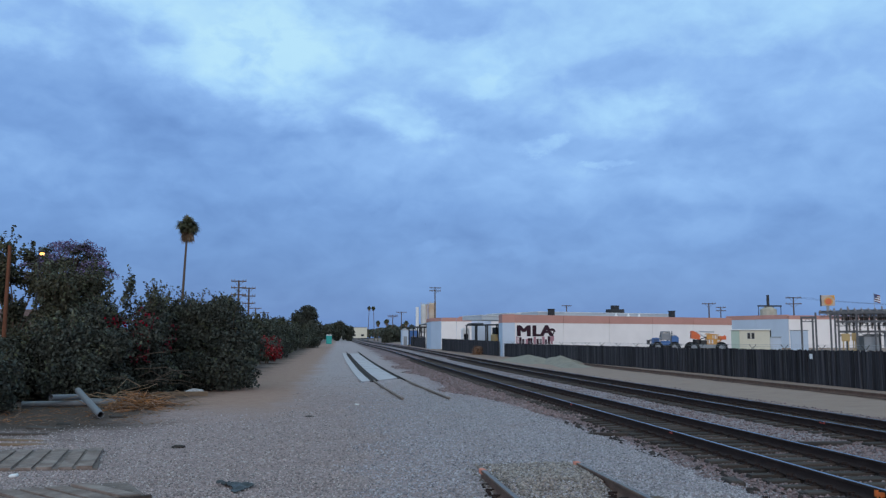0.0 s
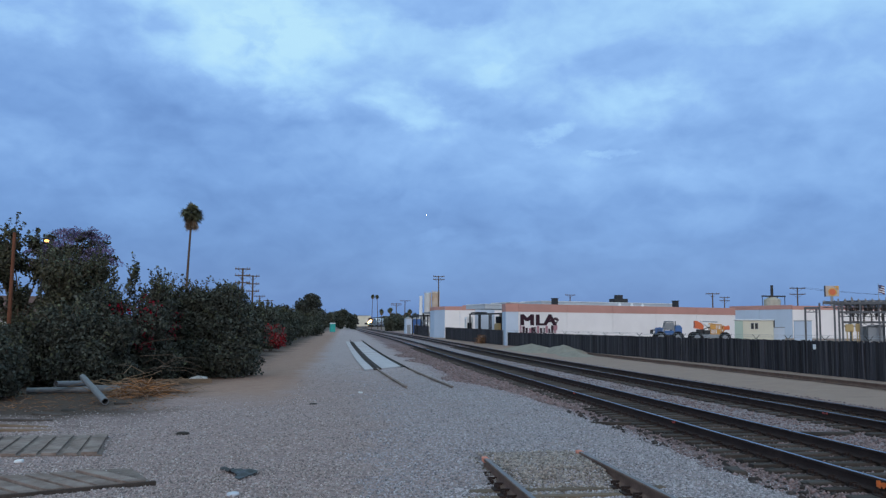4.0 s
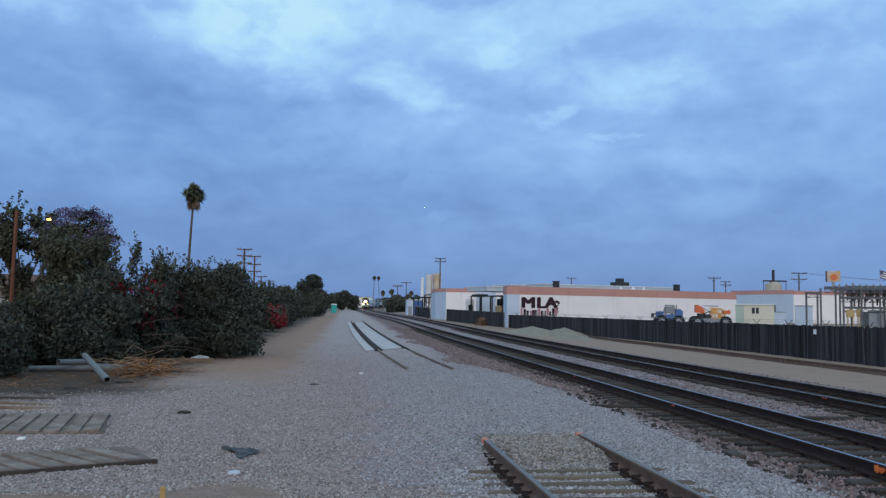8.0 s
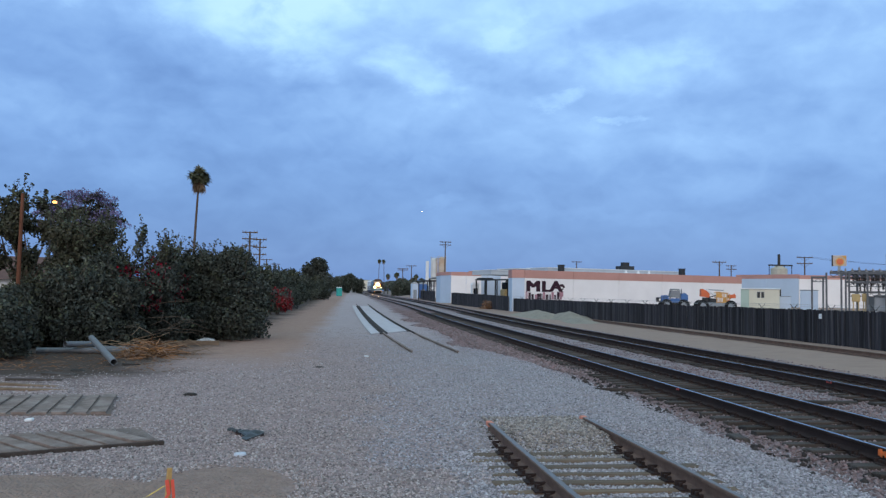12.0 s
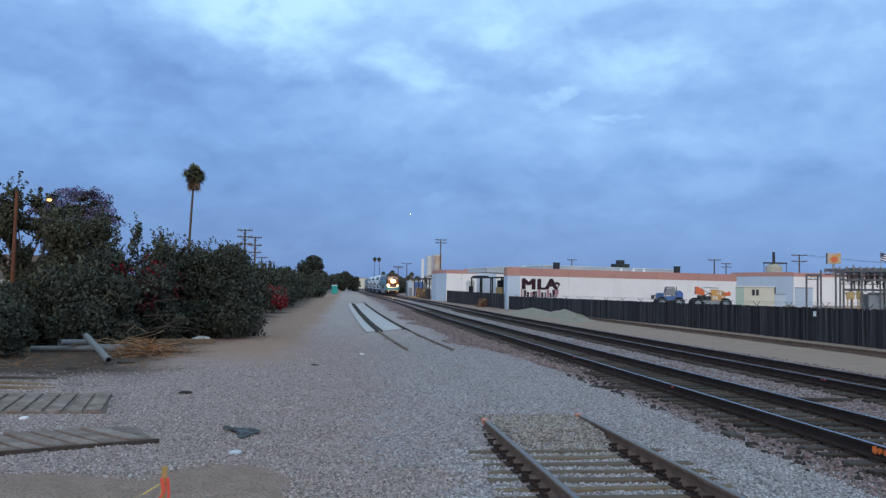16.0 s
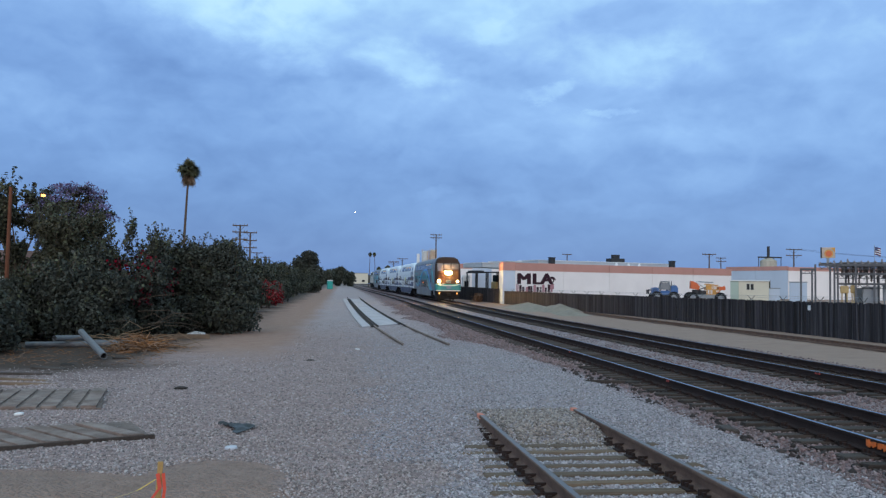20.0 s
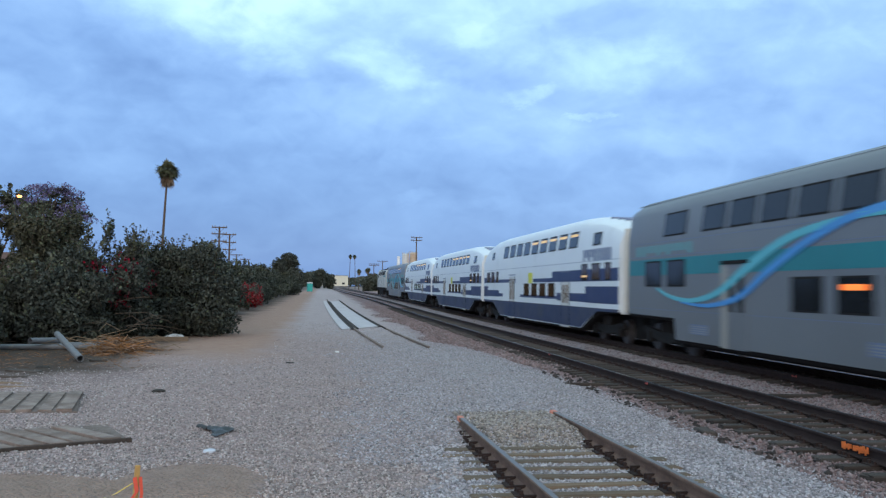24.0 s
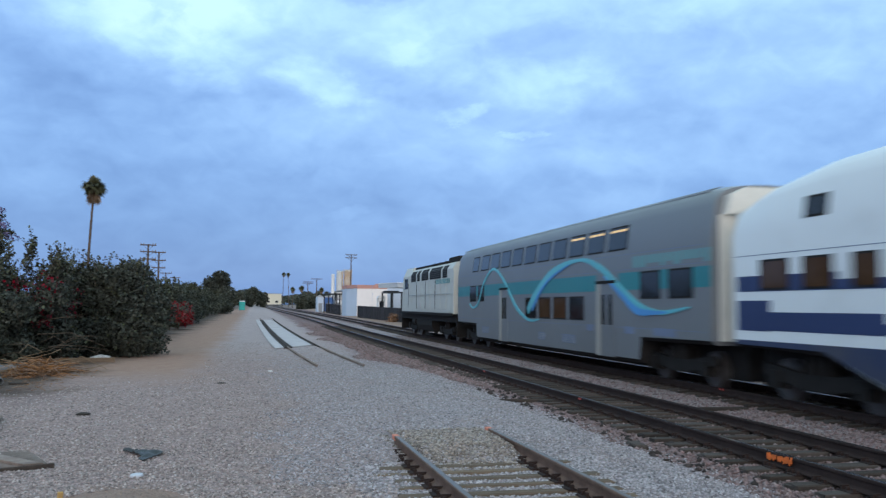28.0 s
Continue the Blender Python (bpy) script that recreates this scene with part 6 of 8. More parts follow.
    prism(bm, [(-1.3, .4), (1.3, .4), (1.42, .75), (1.42, 1.05), (-1.42, 1.05), (-1.42, .75)], "y", Y(6.4), Y(11.2))
    for sx in (-1.2, 1.2):
        tube(bm, (sx, Y(12.0), .9), (sx, Y(13.0), .9), .22, seg=10)
    part("underframe", bm, M_UNDER, c)
    for u in (3.6, 13.9):
        bogie(c, u + off, 1.37, .50)
    for u, d in ((.4, -1), (17.3, 1)):
        bm = new_bm()
        box(bm, -.15, .15, min(Y(u), Y(u) + d * .75), max(Y(u), Y(u) + d * .75), .66, .96, .02)
        box(bm, -1.35, 1.35, min(Y(u), Y(u) + d * .12), max(Y(u), Y(u) + d * .12), .3, 1.1)
        part("coupler", bm, M_UNDER, c)
    for x in (-1.0, 1.0):
        part("marker_lamp", tube(new_bm(), (x, Y(17.1), 1.62), (x, Y(17.25), 1.62), .07, seg=8), G_DIM, c)
    bm = new_bm()
    box(bm, -1.53, 1.53, Y(.42), Y(.6), 1.5, 3.9, .02)
    part("end_sheet", bm, M_LOCOWHITE, c)
    return c


def car_rows(mid):
    rows = []
    for i in range(57):
        t = i * 0.5
        s = train_front(t) + mid
        a, b = s - 9.0, s + 9.0
        pa, pb = Vector((bend(a), a, rise(a))), Vector((bend(b), b, rise(b)))
        c = (pa + pb) / 2
        d = pb - pa
        rows.append((t, pose(TRACK_MID + c.x, c.y, RAIL_TOP + c.z, math.degrees(math.atan2(d.z, d.y)), 0, -math.degrees(math.atan2(d.x, d.y)))))
    return rows


CARS.append((cab_car(), 12.95))
CARS.append((white_coach("white double-deck coach with dark blue stripes and yellow notice", True), 12.95 + LEN))
CARS.append((copy_thing(CARS[1][0], pose(0, 0, 0)), 12.95 + LEN * 2))
CARS.append((white_coach("white double-deck coach with dark blue stripes", False), 12.95 + LEN * 3))
CARS.append((silver_coach(), 12.95 + LEN * 4))
CARS.append((locomotive(), LEN * 5 + 8.85))


# ---- yard beyond the fence ----
M_BLUEPAINT = mat("blue_machine_paint", (0.04, 0.13, 0.36), 0.5, 0, 0.15, 2, 20, 0.05)
M_ORANGE = mat("orange_machine_paint", (0.62, 0.12, 0.035), 0.5, 0, 0.12, 2, 20, 0.05)
M_AMBER = mat("amber_machine_paint", (0.60, 0.30, 0.07), 0.5, 0, 0.15, 2, 20, 0.05)
M_CREAM = mat("cream_cabin_siding", (0.64, 0.61, 0.51), 0.7, 0, 0.06, 1, 20, 0.05, world=True)
M_PALEGREEN = mat("pale_green_panel", (0.42, 0.52, 0.47), 0.7, 0, 0.06, 1, 20, 0.05, world=True)
M_RUBBER = mat("tyre_rubber", (0.022, 0.022, 0.024), 0.85, 0, 0.3, 4, 40, 0.2)
M_GREY = mat("grey_machine_paint", (0.24, 0.26, 0.29), 0.55, 0.1, 0.15, 2, 20, 0.05)
M_TAN = mat("tan_equipment_paint", (0.46, 0.33, 0.15), 0.6, 0, 0.12, 2, 20, 0.05)
M_MAROON = mat("maroon_spray_paint", (0.045, 0.020, 0.030), 0.7, 0, 0.3, 3, 20, 0.0)
M_PINK = mat("pink_spray_paint", (0.42, 0.22, 0.26), 0.7, 0, 0.3, 3, 20, 0.0)
M_GREYGREEN = mat("porcelain_insulator", (0.20, 0.17, 0.16), 0.35, 0, 0.2, 4, 20, 0.0)


M_GLASSCLEAR = mat("dusty_cab_glass", (0.16, 0.18, 0.21), 0.15, 0, 0.2, 2, 12, 0.0)


def wheel(parent, x, y, z, r, w, axis="y"):
    bm = new_bm()
    a = Vector((0, w / 2, 0)) if axis == "y" else Vector((w / 2, 0, 0))
    c = Vector((x, y, z))
    tube(bm, c - a, c + a, r * .97, r * .97, 18)
    tube(bm, c - a * .7, c + a * .7, r, r, 18)
    t = part("wheel", bm, M_RUBBER, parent)
    part("rim", tube(new_bm(), c - a * 1.06, c + a * 1.06, r * .5, r * .5, 12), M_GREY, t)


def telehandler():
    t = thing("telehandler", "blue telehandler with open cab parked behind the fence", "construction vehicle", pose(29.45, 74.6, ground_z(29.2, 74.6), 0, 0, -12) @ Matrix.Scale(.80, 4))
    bm = new_bm()
    box(bm, -1.15, 1.1, -.4, .4, .6, 1.0, .05)
    part("chassis", bm, M_BLACKMETAL, t)
    bm = new_bm()
    prism(bm, [(-1.45, 1.0), (-.72, 1.0), (-.70, 1.62), (-.95, 1.78), (-1.40, 1.72)], "y", -.62, .62)
    part("engine_hood", bm, M_BLUEPAINT, t, "blue engine hood")
    bm = new_bm()
    prism(bm, [(.62, .95), (1.42, .95), (1.45, 1.75), (1.2, 2.02), (.70, 1.9)], "y", -.62, .62)
    part("rear_body", bm, M_BLUEPAINT, t, "blue rear body")
    for k in range(4):
        part("hood_slot", box(new_bm(), -1.36, -.84, -.635, -.615, 1.16 + k * .13, 1.21 + k * .13), M_BLACKMETAL, t)
    # rounded roll-over frame of the cab
    for y in (-.6, .6):
        bm = path_tube(new_bm(), [(-.62, y, 1.0), (-.52, y, 1.8), (-.36, y * .96, 2.34), (-.05, y * .94, 2.46), (.38, y * .94, 2.44), (.52, y * .96, 2.2), (.58, y, 1.0)], [.05] * 7, 6)
        part("cab_hoop", bm, M_GREY, t, "grey cab frame hoop")
        part("cab_glass", box(new_bm(), -.45, .5, y * .93 - .012, y * .93 + .012, 1.5, 2.3), M_GLASSCLEAR, t, "thin side glass")
        part("lower_panel", box(new_bm(), -.5, .55, y * .95 - .02, y * .95 + .02, .95, 1.42, .01), M_BLUEPAINT, t)
    part("cab_roof", box(new_bm(), -.42, .5, -.6, .6, 2.42, 2.50, .03), M_GREY, t)
    for x in (-.40, .10, .52):
        part("crossbar", tube(new_bm(), (x, -.58, 2.36), (x, .58, 2.36), .035, seg=5), M_GREY, t)
    bm = box(new_bm(), -.12, .34, -.26, .26, 1.12, 1.3, .05)
    box(bm, .22, .36, -.26, .26, 1.3, 1.95, .05)
    part("seat", bm, M_BLACKMETAL, t)
    part("steering_column", tube(new_bm(), (-.5, 0, 1.2), (-.3, 0, 1.72), .03, seg=5), M_BLACKMETAL, t)
    bm = tube(new_bm(), (1.25, .42, 1.98), (-1.75, .42, 1.42), .14, .11, 8)
    part("boom", bm, M_GREY, t)
    part("fork_carriage", box(new_bm(), -1.95, -1.75, -.35, .75, 1.0, 1.5, .03), M_BLACKMETAL, t)
    part("exhaust", tube(new_bm(), (.72, -.45, 1.9), (.72, -.45, 2.52), .04, seg=6), M_BLACKMETAL, t)
    part("mirror", box(new_bm(), .62, .70, -.85, -.66, 2.1, 2.36, .02), M_BLACKMETAL, t)
    for x in (-.98, .92):
        for y in (-.88, .88):
            wheel(t, x, y, .66, .66, .40)


def boom_lift():
    t = thing("boom_lift", "orange and amber articulated boom lift parked behind the fence", "construction vehicle", pose(32.95, 73.1, ground_z(32.7, 73.1), 0, 0, -12) @ Matrix.Scale(.84, 4))
    part("chassis", box(new_bm(), -1.7, 1.3, -.8, .8, .55, .95, .05), M_GREY, t)
    bm = new_bm()
    prism(bm, [(-1.88, 1.62), (-1.02, 1.50), (-.92, 1.85), (-1.2, 2.16), (-1.62, 2.40), (-1.85, 2.42)], "y", -.5, .3)
    part("counterweight", bm, M_ORANGE, t, "orange counterweight housing")
    part("turntable", tube(new_bm(), (-1.2, 0, .95), (-1.2, 0, 1.5), .5, .45, 14), M_BLACKMETAL, t)
    bm = new_bm()
    prism(bm, [(-1.25, 2.28), (-1.12, 2.40), (-.1, 1.86), (.15, 1.58), (.0, 1.48), (-.35, 1.70)], "y", -.22, .22)
    part("riser_arm", bm, M_WHITE, t, "white riser arm")
    bm = new_bm()
    tube(bm, (-1.2, .1, 2.36), (.62, .1, 2.30), .065, .055, 8)
    part("boom_tube", bm, M_STEEL, t, "grey boom tube")
    bm = new_bm()
    for y in (-.45, .45):
        tube(bm, (-.2, y, 2.12), (1.0, y, 1.98), .05, seg=5)
        tube(bm, (-.25, y, 1.55), (1.15, y, 1.50), .05, seg=5)
        tube(bm, (-.25, y, 1.02), (1.15, y, 1.02), .05, seg=5)
        for k in range(5):
            x = -.22 + k * .33
            tube(bm, (x, y, 1.0), (x, y, 2.12 - .04 * k), .045, seg=5)
    box(bm, -.3, 1.2, -.48, .48, .95, 1.03)
    part("basket", bm, M_AMBER, t, "amber work basket")
    part("basket_panel", box(new_bm(), -.28, .34, -.47, -.44, 1.55, 2.0), M_AMBER, t)
    part("basket_panel", box(new_bm(), .42, .80, -.47, -.44, 1.05, 1.5), M_AMBER, t)
    part("control_box", box(new_bm(), 1.05, 1.78, -.42, .1, 1.48, 1.86, .03), M_ORANGE, t, "orange control box")
    part("jib", tube(new_bm(), (1.1, 0, 1.2), (1.75, 0, 1.95), .06, seg=6), M_ORANGE, t)
    part("hydraulic_ram", tube(new_bm(), (-1.05, -.3, 1.5), (-.2, -.3, 1.78), .05, seg=6), M_BLACKMETAL, t)
    part("engine_cover", box(new_bm(), -.95, -.3, -.7, -.1, .95, 1.42, .06), M_BLACKMETAL, t)
    for x in (-1.75, 1.15):
        for y in (-.9, .9):
            wheel(t, x, y, .62, .62, .34)


def site_cabin():
    t = thing("site_cabin", "cream site cabin with a small window behind the fence", "cabin", pose(38.4, 76.0, ground_z(38.3, 76), 0, 0, -26) @ Matrix.Diagonal((.97, 1, .80, 1)))
    bm = new_bm()
    box(bm, -1.0, 1.75, -1.2, 1.2, .3, 2.62, .03)
    part("body", bm, M_CREAM, t)
    part("end_panel", box(new_bm(), -1.75, -1.003, -1.2, 1.2, .3, 2.60, .03), M_PALEGREEN, t, "pale green end section")
    bm = new_bm()
    box(bm, -1.85, 1.85, -1.32, 1.32, 2.62, 2.74, .03)
    part("roof", bm, M_WHITE, t)
    for k in (0, 1):
        w = part("window", box(new_bm(), -.28 + k * .36, .02 + k * .36, -1.225, -1.19, 1.62, 2.34), M_GREY, t)
        part("pane", box(new_bm(), -.25 + k * .36, -.01 + k * .36, -1.232, -1.22, 1.66, 2.30), M_GLASS, w)
    for k in range(13):
        part("cladding_strip", box(new_bm(), -.97 + k * .21, -.945 + k * .21, -1.212, -1.2, .35, 2.58), M_CREAM, t)
    for k in range(6):
        part("panel_rib", box(new_bm(), -1.70 + k * .12, -1.67 + k * .12, -1.215, -1.2, .35, 2.55), M_PALEGREEN, t)
    bm = new_bm()
    for x in (-1.5, 0, 1.5):
        box(bm, x - .15, x + .15, -1.0, 1.0, 0, .3)
    part("blocks", bm, M_CONCRETE, t)


def switch_cabinets():
    for x, y, w, h, mt, lab in ((40.3, 74.9, 1.0, 1.45, M_WALLBLUE, "pale grey-blue control cabinet"), (37.1, 65.1, 1.3, 2.0, M_WALLBLUE, "pale blue steel bin"), (40.0, 75.6, .5, 2.15, M_BLACKMETAL, "black steel cabinet")):
        t = thing("equipment_cabinet", lab + " in the yard", "cabinet", pose(x, y, ground_z(x, y), 0, 0, -27), "yard cabinets")
        part("body", box(new_bm(), -w / 2, w / 2, -.4, .4, .1, h, .03), mt, t)
        part("plinth", box(new_bm(), -w / 2 - .05, w / 2 + .05, -.45, .45, 0, .1), M_CONCRETE, t)
        part("lid", box(new_bm(), -w / 2 - .04, w / 2 + .04, -.44, .44, h, h + .06, .02), M_GREY, t)
        part("door", box(new_bm(), -w / 2 + .08, w / 2 - .08, -.415, -.398, .3, h - .15), mt, t)


def insulator(bm, x, y, z, n=5, down=False):
    d = -1 if down else 1
    for k in range(n):
        tube(bm, (x, y, z + d * k * .11), (x, y, z + d * (k * .11 + .07)), .085, .05, 8)
    tube(bm, (x, y, z), (x, y, z + d * n * .115), .03, seg=6)


M_DARKSTEEL = mat("dark_weathered_steel", (0.11, 0.115, 0.13), 0.6, 0.4, 0.2, 3, 30, 0.05)


def substation():
    """Steel portal frames with insulators, switch gear and cabinets."""
    t = thing("substation", "outdoor electrical substation of grey steel frames and insulators", "substation", pose(32.0, 52.4, ground_z(32, 52.4), 0, 0, -33))
    # local x runs to the right along the front, y away from the railway
    M_STEEL = M_DARKSTEEL
    cols = [(-1.7, .3), (-1.0, 0), (-.8, 0), (.1, -.2), (.36, -.2), (.56, -.1), (1.63, 0), (2.7, .1), (4.4, .3), (6.2, .3)]
    for x, y in cols:
        bm = new_bm()
        box(bm, x - .06, x + .06, y - .06, y + .06, 0, 3.12 if x > -.9 else 2.85)
        box(bm, x - .2, x + .2, y - .2, y + .2, 0, .12)
        part("column", bm, M_STEEL, t)
    for x, y in ((1.0, 3.0), (3.0, 3.0), (5.0, 3.0), (7.5, 2.5), (9, 1.0)):
        part("column", box(new_bm(), x - .07, x + .07, y - .07, y + .07, 0, 3.35), M_STEEL, t)
    for x0, x1, y, z in ((-.6, 6.6, 0, 3.1), (.3, 6.6, .05, 2.5), (.5, 9, .3, 1.85), (.6, 9.2, 3.0, 3.3), (.0, 9, 1.2, 3.05), (-1.75, -.78, .12, 2.8)):
        bm = new_bm()
        box(bm, x0, x1, y - .07, y + .07, z - .07, z + .07)
        n = int((x1 - x0) / .45)
        for k in range(n):
            tube(bm, (x0 + k * .45, y, z - .07), (x0 + k * .45 + .22, y, z - .28), .018, seg=4)
            tube(bm, (x0 + k * .45 + .22, y, z - .28), (x0 + (k + 1) * .45, y, z - .07), .018, seg=4)
        tube(bm, (x0, y, z - .28), (x1, y, z - .28), .025, seg=4)
        part("beam", bm, M_STEEL, t)
    r = random.Random(12)
    for x0, y, z, n in ((-.5, 0, 3.17, 15), (.1, 1.2, 3.12, 18), (.7, 3.0, 3.37, 16)):
        for k in range(n):
            bm = new_bm()
            insulator(bm, x0 + k * .42, y, z, r.choice((1, 1, 2)))
            part("insulator", bm, M_GREYGREEN, t)
    for k in range(14):
        bm = new_bm()
        insulator(bm, .5 + k * .4, .6 + .3 * (k % 2), 2.95, 5, True)
        part("insulator", bm, M_GREYGREEN, t)
    dark = mat("brown_porcelain", (0.045, 0.035, 0.034), 0.35, 0, 0.2, 4, 20, 0.0)
    for row, (x0, y, z) in enumerate(((.7, .15, 3.0), (.8, 1.0, 2.95), (.9, 2.9, 3.2), (1.1, .35, 2.45))):
        for k in range(13):
            bm = new_bm()
            insulator(bm, x0 + k * .36 + .1 * (k % 3 == 0), y + .12 * (k % 2), z - .05 * (k % 2), r.choice((4, 5, 6)), True)
            part("insulator", bm, dark, t, "dark brown hanging insulator")
    for k in range(5):
        bm = new_bm()
        tube(bm, (-.6, .1 + k * .3, 3.22), (9, .1 + k * .3, 3.24 + .03 * k), .02, seg=4)
        part("busbar", bm, M_STEEL, t)
    for k in range(9):
        x = .9 + k * .55
        bm = new_bm()
        tube(bm, (x, .2, 3.1), (x + .3, .9, 2.65), .025, seg=4)
        tube(bm, (x + .3, .9, 2.65), (x + .1, .7, 2.1), .02, seg=4)
        part("switch_blade", bm, M_BLACKMETAL, t)
    for x, y, w, z0, z1, mt in ((.70, -.1, .50, 1.22, 1.72, M_TAN), (1.30, .2, .32, 1.25, 1.76, M_TAN), (2.0, .4, .9, .6, 1.7, M_GREY), (3.2, .6, .9, .8, 1.9, M_GREY), (5.6, .6, 1.2, .8, 2.1, M_GREY), (1.5, 2.0, 1.0, .6, 1.6, M_GREY)):
        bm = new_bm()
        box(bm, x, x + w, y, y + .7, z0, z1, .04)
        box(bm, x + w * .1, x + w * .9, y - .02, y, z0 + .1, z1 - .1)
        for k in range(4):
            tube(bm, (x + .1 + (w - .2) * (k % 2), y + .1 + .5 * (k // 2), 0), (x + .1 + (w - .2) * (k % 2), y + .1 + .5 * (k // 2), z0), .04, seg=5)
        part("transformer", bm, mt, t, "tan oil switch" if mt is M_TAN else "")


telehandler()
boom_lift()
site_cabin()
switch_cabinets()
substation()


# ---- spray-painted lettering on the long wall ----
def lettering():
    t = thing("graffiti", "dark spray-painted block lettering on the white wall", "graffiti", Matrix.Translation((WA.x, WA.y, 0)) @ Matrix.Rotation(math.atan2(WU.y, WU.x), 4, "Z"))

    def word(body, size, x, z, off, material, bold, name="letter", sx=1.0):
        for i, ch in enumerate(body):
            cu = bpy.data.curves.new("letter", "FONT")
            cu.body, cu.size, cu.extrude, cu.offset = ch, size, 0.006, bold
            tmp = bpy.data.objects.new("letter", cu)
            scene.collection.objects.link(tmp)
            me = bpy.data.meshes.new_from_object(tmp.evaluated_get(bpy.context.evaluated_depsgraph_get()))
            bpy.data.objects.remove(tmp)
            me.materials.append(material)
            ob = new(name, me)
            ob.parent = t
            ob.matrix_basis = Matrix.LocRotScale((x[i], -off, z[i]), Euler((math.pi / 2, 0, radians(0))), (sx, 1, 1))
    xs, zs = (.05, 2.05, 3.15), (2.25, 2.25, 2.28)
    for k, (dx, dz) in enumerate(((-.10, -.05), (.26, .10))):
        word("MLA", 1.62, [x + dx for x in xs], [z + dz for z in zs], .010 + k * .002, M_WHITE, 0.0, "letter_outline", 1.46)
    for k, (dx, dz) in enumerate(((0, 0), (.09, .03), (.18, .05), (.03, .09), (.26, .0), (.22, .10))):
        word("MLA", 1.62, [x + dx for x in xs], [z + dz for z in zs], .020 + k * .004, M_MAROON, 0.0, "letter", 1.46)
    r = random.Random(8)
    for k in range(13):
        x, w, h = .15 + k * .37, r.uniform(.28, .38), r.uniform(.45, .85)
        part("paint_bar", box(new_bm(), x, x + w, -.018, -.004, 1.42, 1.42 + h), M_MAROON if k % 3 else M_PINK, t)
    for k in range(5):
        part("paint_drip", box(new_bm(), .3 + k * .95, .37 + k * .95, -.032, -.004, 1.5, 2.3 - .1 * (k % 3)), M_WHITE, t)
    # the curled end of the tag
    bm = new_bm()
    pts = [(4.78 + .42 * math.cos(a) * (1 - a / 16), -.02, 2.75 + .36 * math.sin(a) * (1 - a / 16)) for a in [i * .45 for i in range(22)]]
    path_tube(bm, pts, [.08] * len(pts), 5)
    for v in bm.verts:
        v.co.y = -.012 + (v.co.y + .012) * .08
    part("curl", bm, M_MAROON, t)
    part("paint_patch", box(new_bm(), 4.25, 5.05, -.010, -.003, 1.75, 2.3), M_PINK, t)


lettering()


# ---- poles, lamps, silos, signs ----
def sagging(bm, a, b, sag, r=0.012, n=8):
    a, b = Vector(a), Vector(b)
    pts = [a.lerp(b, i / n) - Vector((0, 0, sag * 4 * (i / n) * (1 - i / n))) for i in range(n + 1)]
    for p, q in zip(pts, pts[1:]):
        tube(bm, p, q, r, seg=4, cap=False)


def utility_pole(x, y, top, arms, width, rz=0, label="wooden utility pole with crossarms against the sky", r=.16):
    z = ground_z(x, y)
    t = thing("utility_pole", label, "utility pole", pose(x, y, z, 0, 0, rz), "utility poles")
    part("shaft", tube(new_bm(), (0, 0, -.3), (0, 0, top - z), r, r * .65, 8), M_POLE, t)
    for dz in arms:
        h = top - z - dz
        bm = box(new_bm(), -width / 2, width / 2, -.16, -.04, h - .07, h + .07)
        tube(bm, (-width * .3, -.1, h - .05), (0, -.1, h - .65), .02, seg=4)
        tube(bm, (width * .3, -.1, h - .05), (0, -.1, h - .65), .02, seg=4)
        a = part("crossarm", bm, M_POLE, t)
        for k in (-.46, -.28, .28, .46):
            part("insulator", tube(new_bm(), (width * k, -.1, h + .07), (width * k, -.1, h + .25), .05, .035, 6), M_GREYGREEN, a)
    return t


for x, y, top, arms, w, rz in ((18.7, 169, 12.35, (.15, .75), 2.4, 10), (15.65, 259.5, 9.3, (.15, .55), 3.2, 0), (16.9, 239.4, 9.6, (.15,), 3.0, 0),
                               (-13.0, 109.2, 9.35, (.12, .95, 1.85), 1.9, 5), (-12.8, 119.3, 9.05, (.12, 1.2, 2.2), 1.8, 5), (-17.75, 179, 8.4, (.15,), 2.4, 0), (-20.4, 229, 9.0, (.15,), 2.6, 0),
                               (78.6, 139.3, 9.3, (.15, 1.2), 2.6, -20), (66.0, 145.8, 8.45, (.15,), 2.4, -20), (52.4, 193, 9.85, (.15,), 2.4, 0), (84.7, 181, 9.2, (.15, .9), 2.4, 0)):
    utility_pole(x, y, top, arms, w, rz)


def wires():
    bm = new_bm()
    for k in (-.46, .46):
        sagging(bm, (78.6 + k * 2.6, 139.3, 9.3), (120 + k, 128, 8.6), 1.2, .017, 8)
    tagged(part("power_line", bm, M_BLACKMETAL), "thin black power lines between the poles", "power line")


wires()


def street_lamp():
    x, y = -10.75, 31.4
    t = thing("street_lamp", "street lamp with a glowing orange head among the trees", "street lamp", pose(x, y, ground_z(x, y)))
    bm = tube(new_bm(), (0, 0, -.2), (0, 0, 4.9), .035, .022, 8)
    path_tube(bm, [(0, 0, 4.85), (.04, -.08, 5.02), (.18, -.24, 5.06)], [.024, .022, .02], 6)
    part("pole", bm, M_BLACKMETAL, t)
    bm = box(new_bm(), .11, .31, -.40, -.18, 5.0, 5.07, .02)
    part("head", bm, M_BLACKMETAL, t)
    bm = box(new_bm(), .14, .28, -.36, -.22, 4.92, 4.999, .03)
    part("lens", bm, glow_mat("sodium_lamp_glow", (1.0, 0.42, 0.10), 4.0), t, "glowing orange lens")


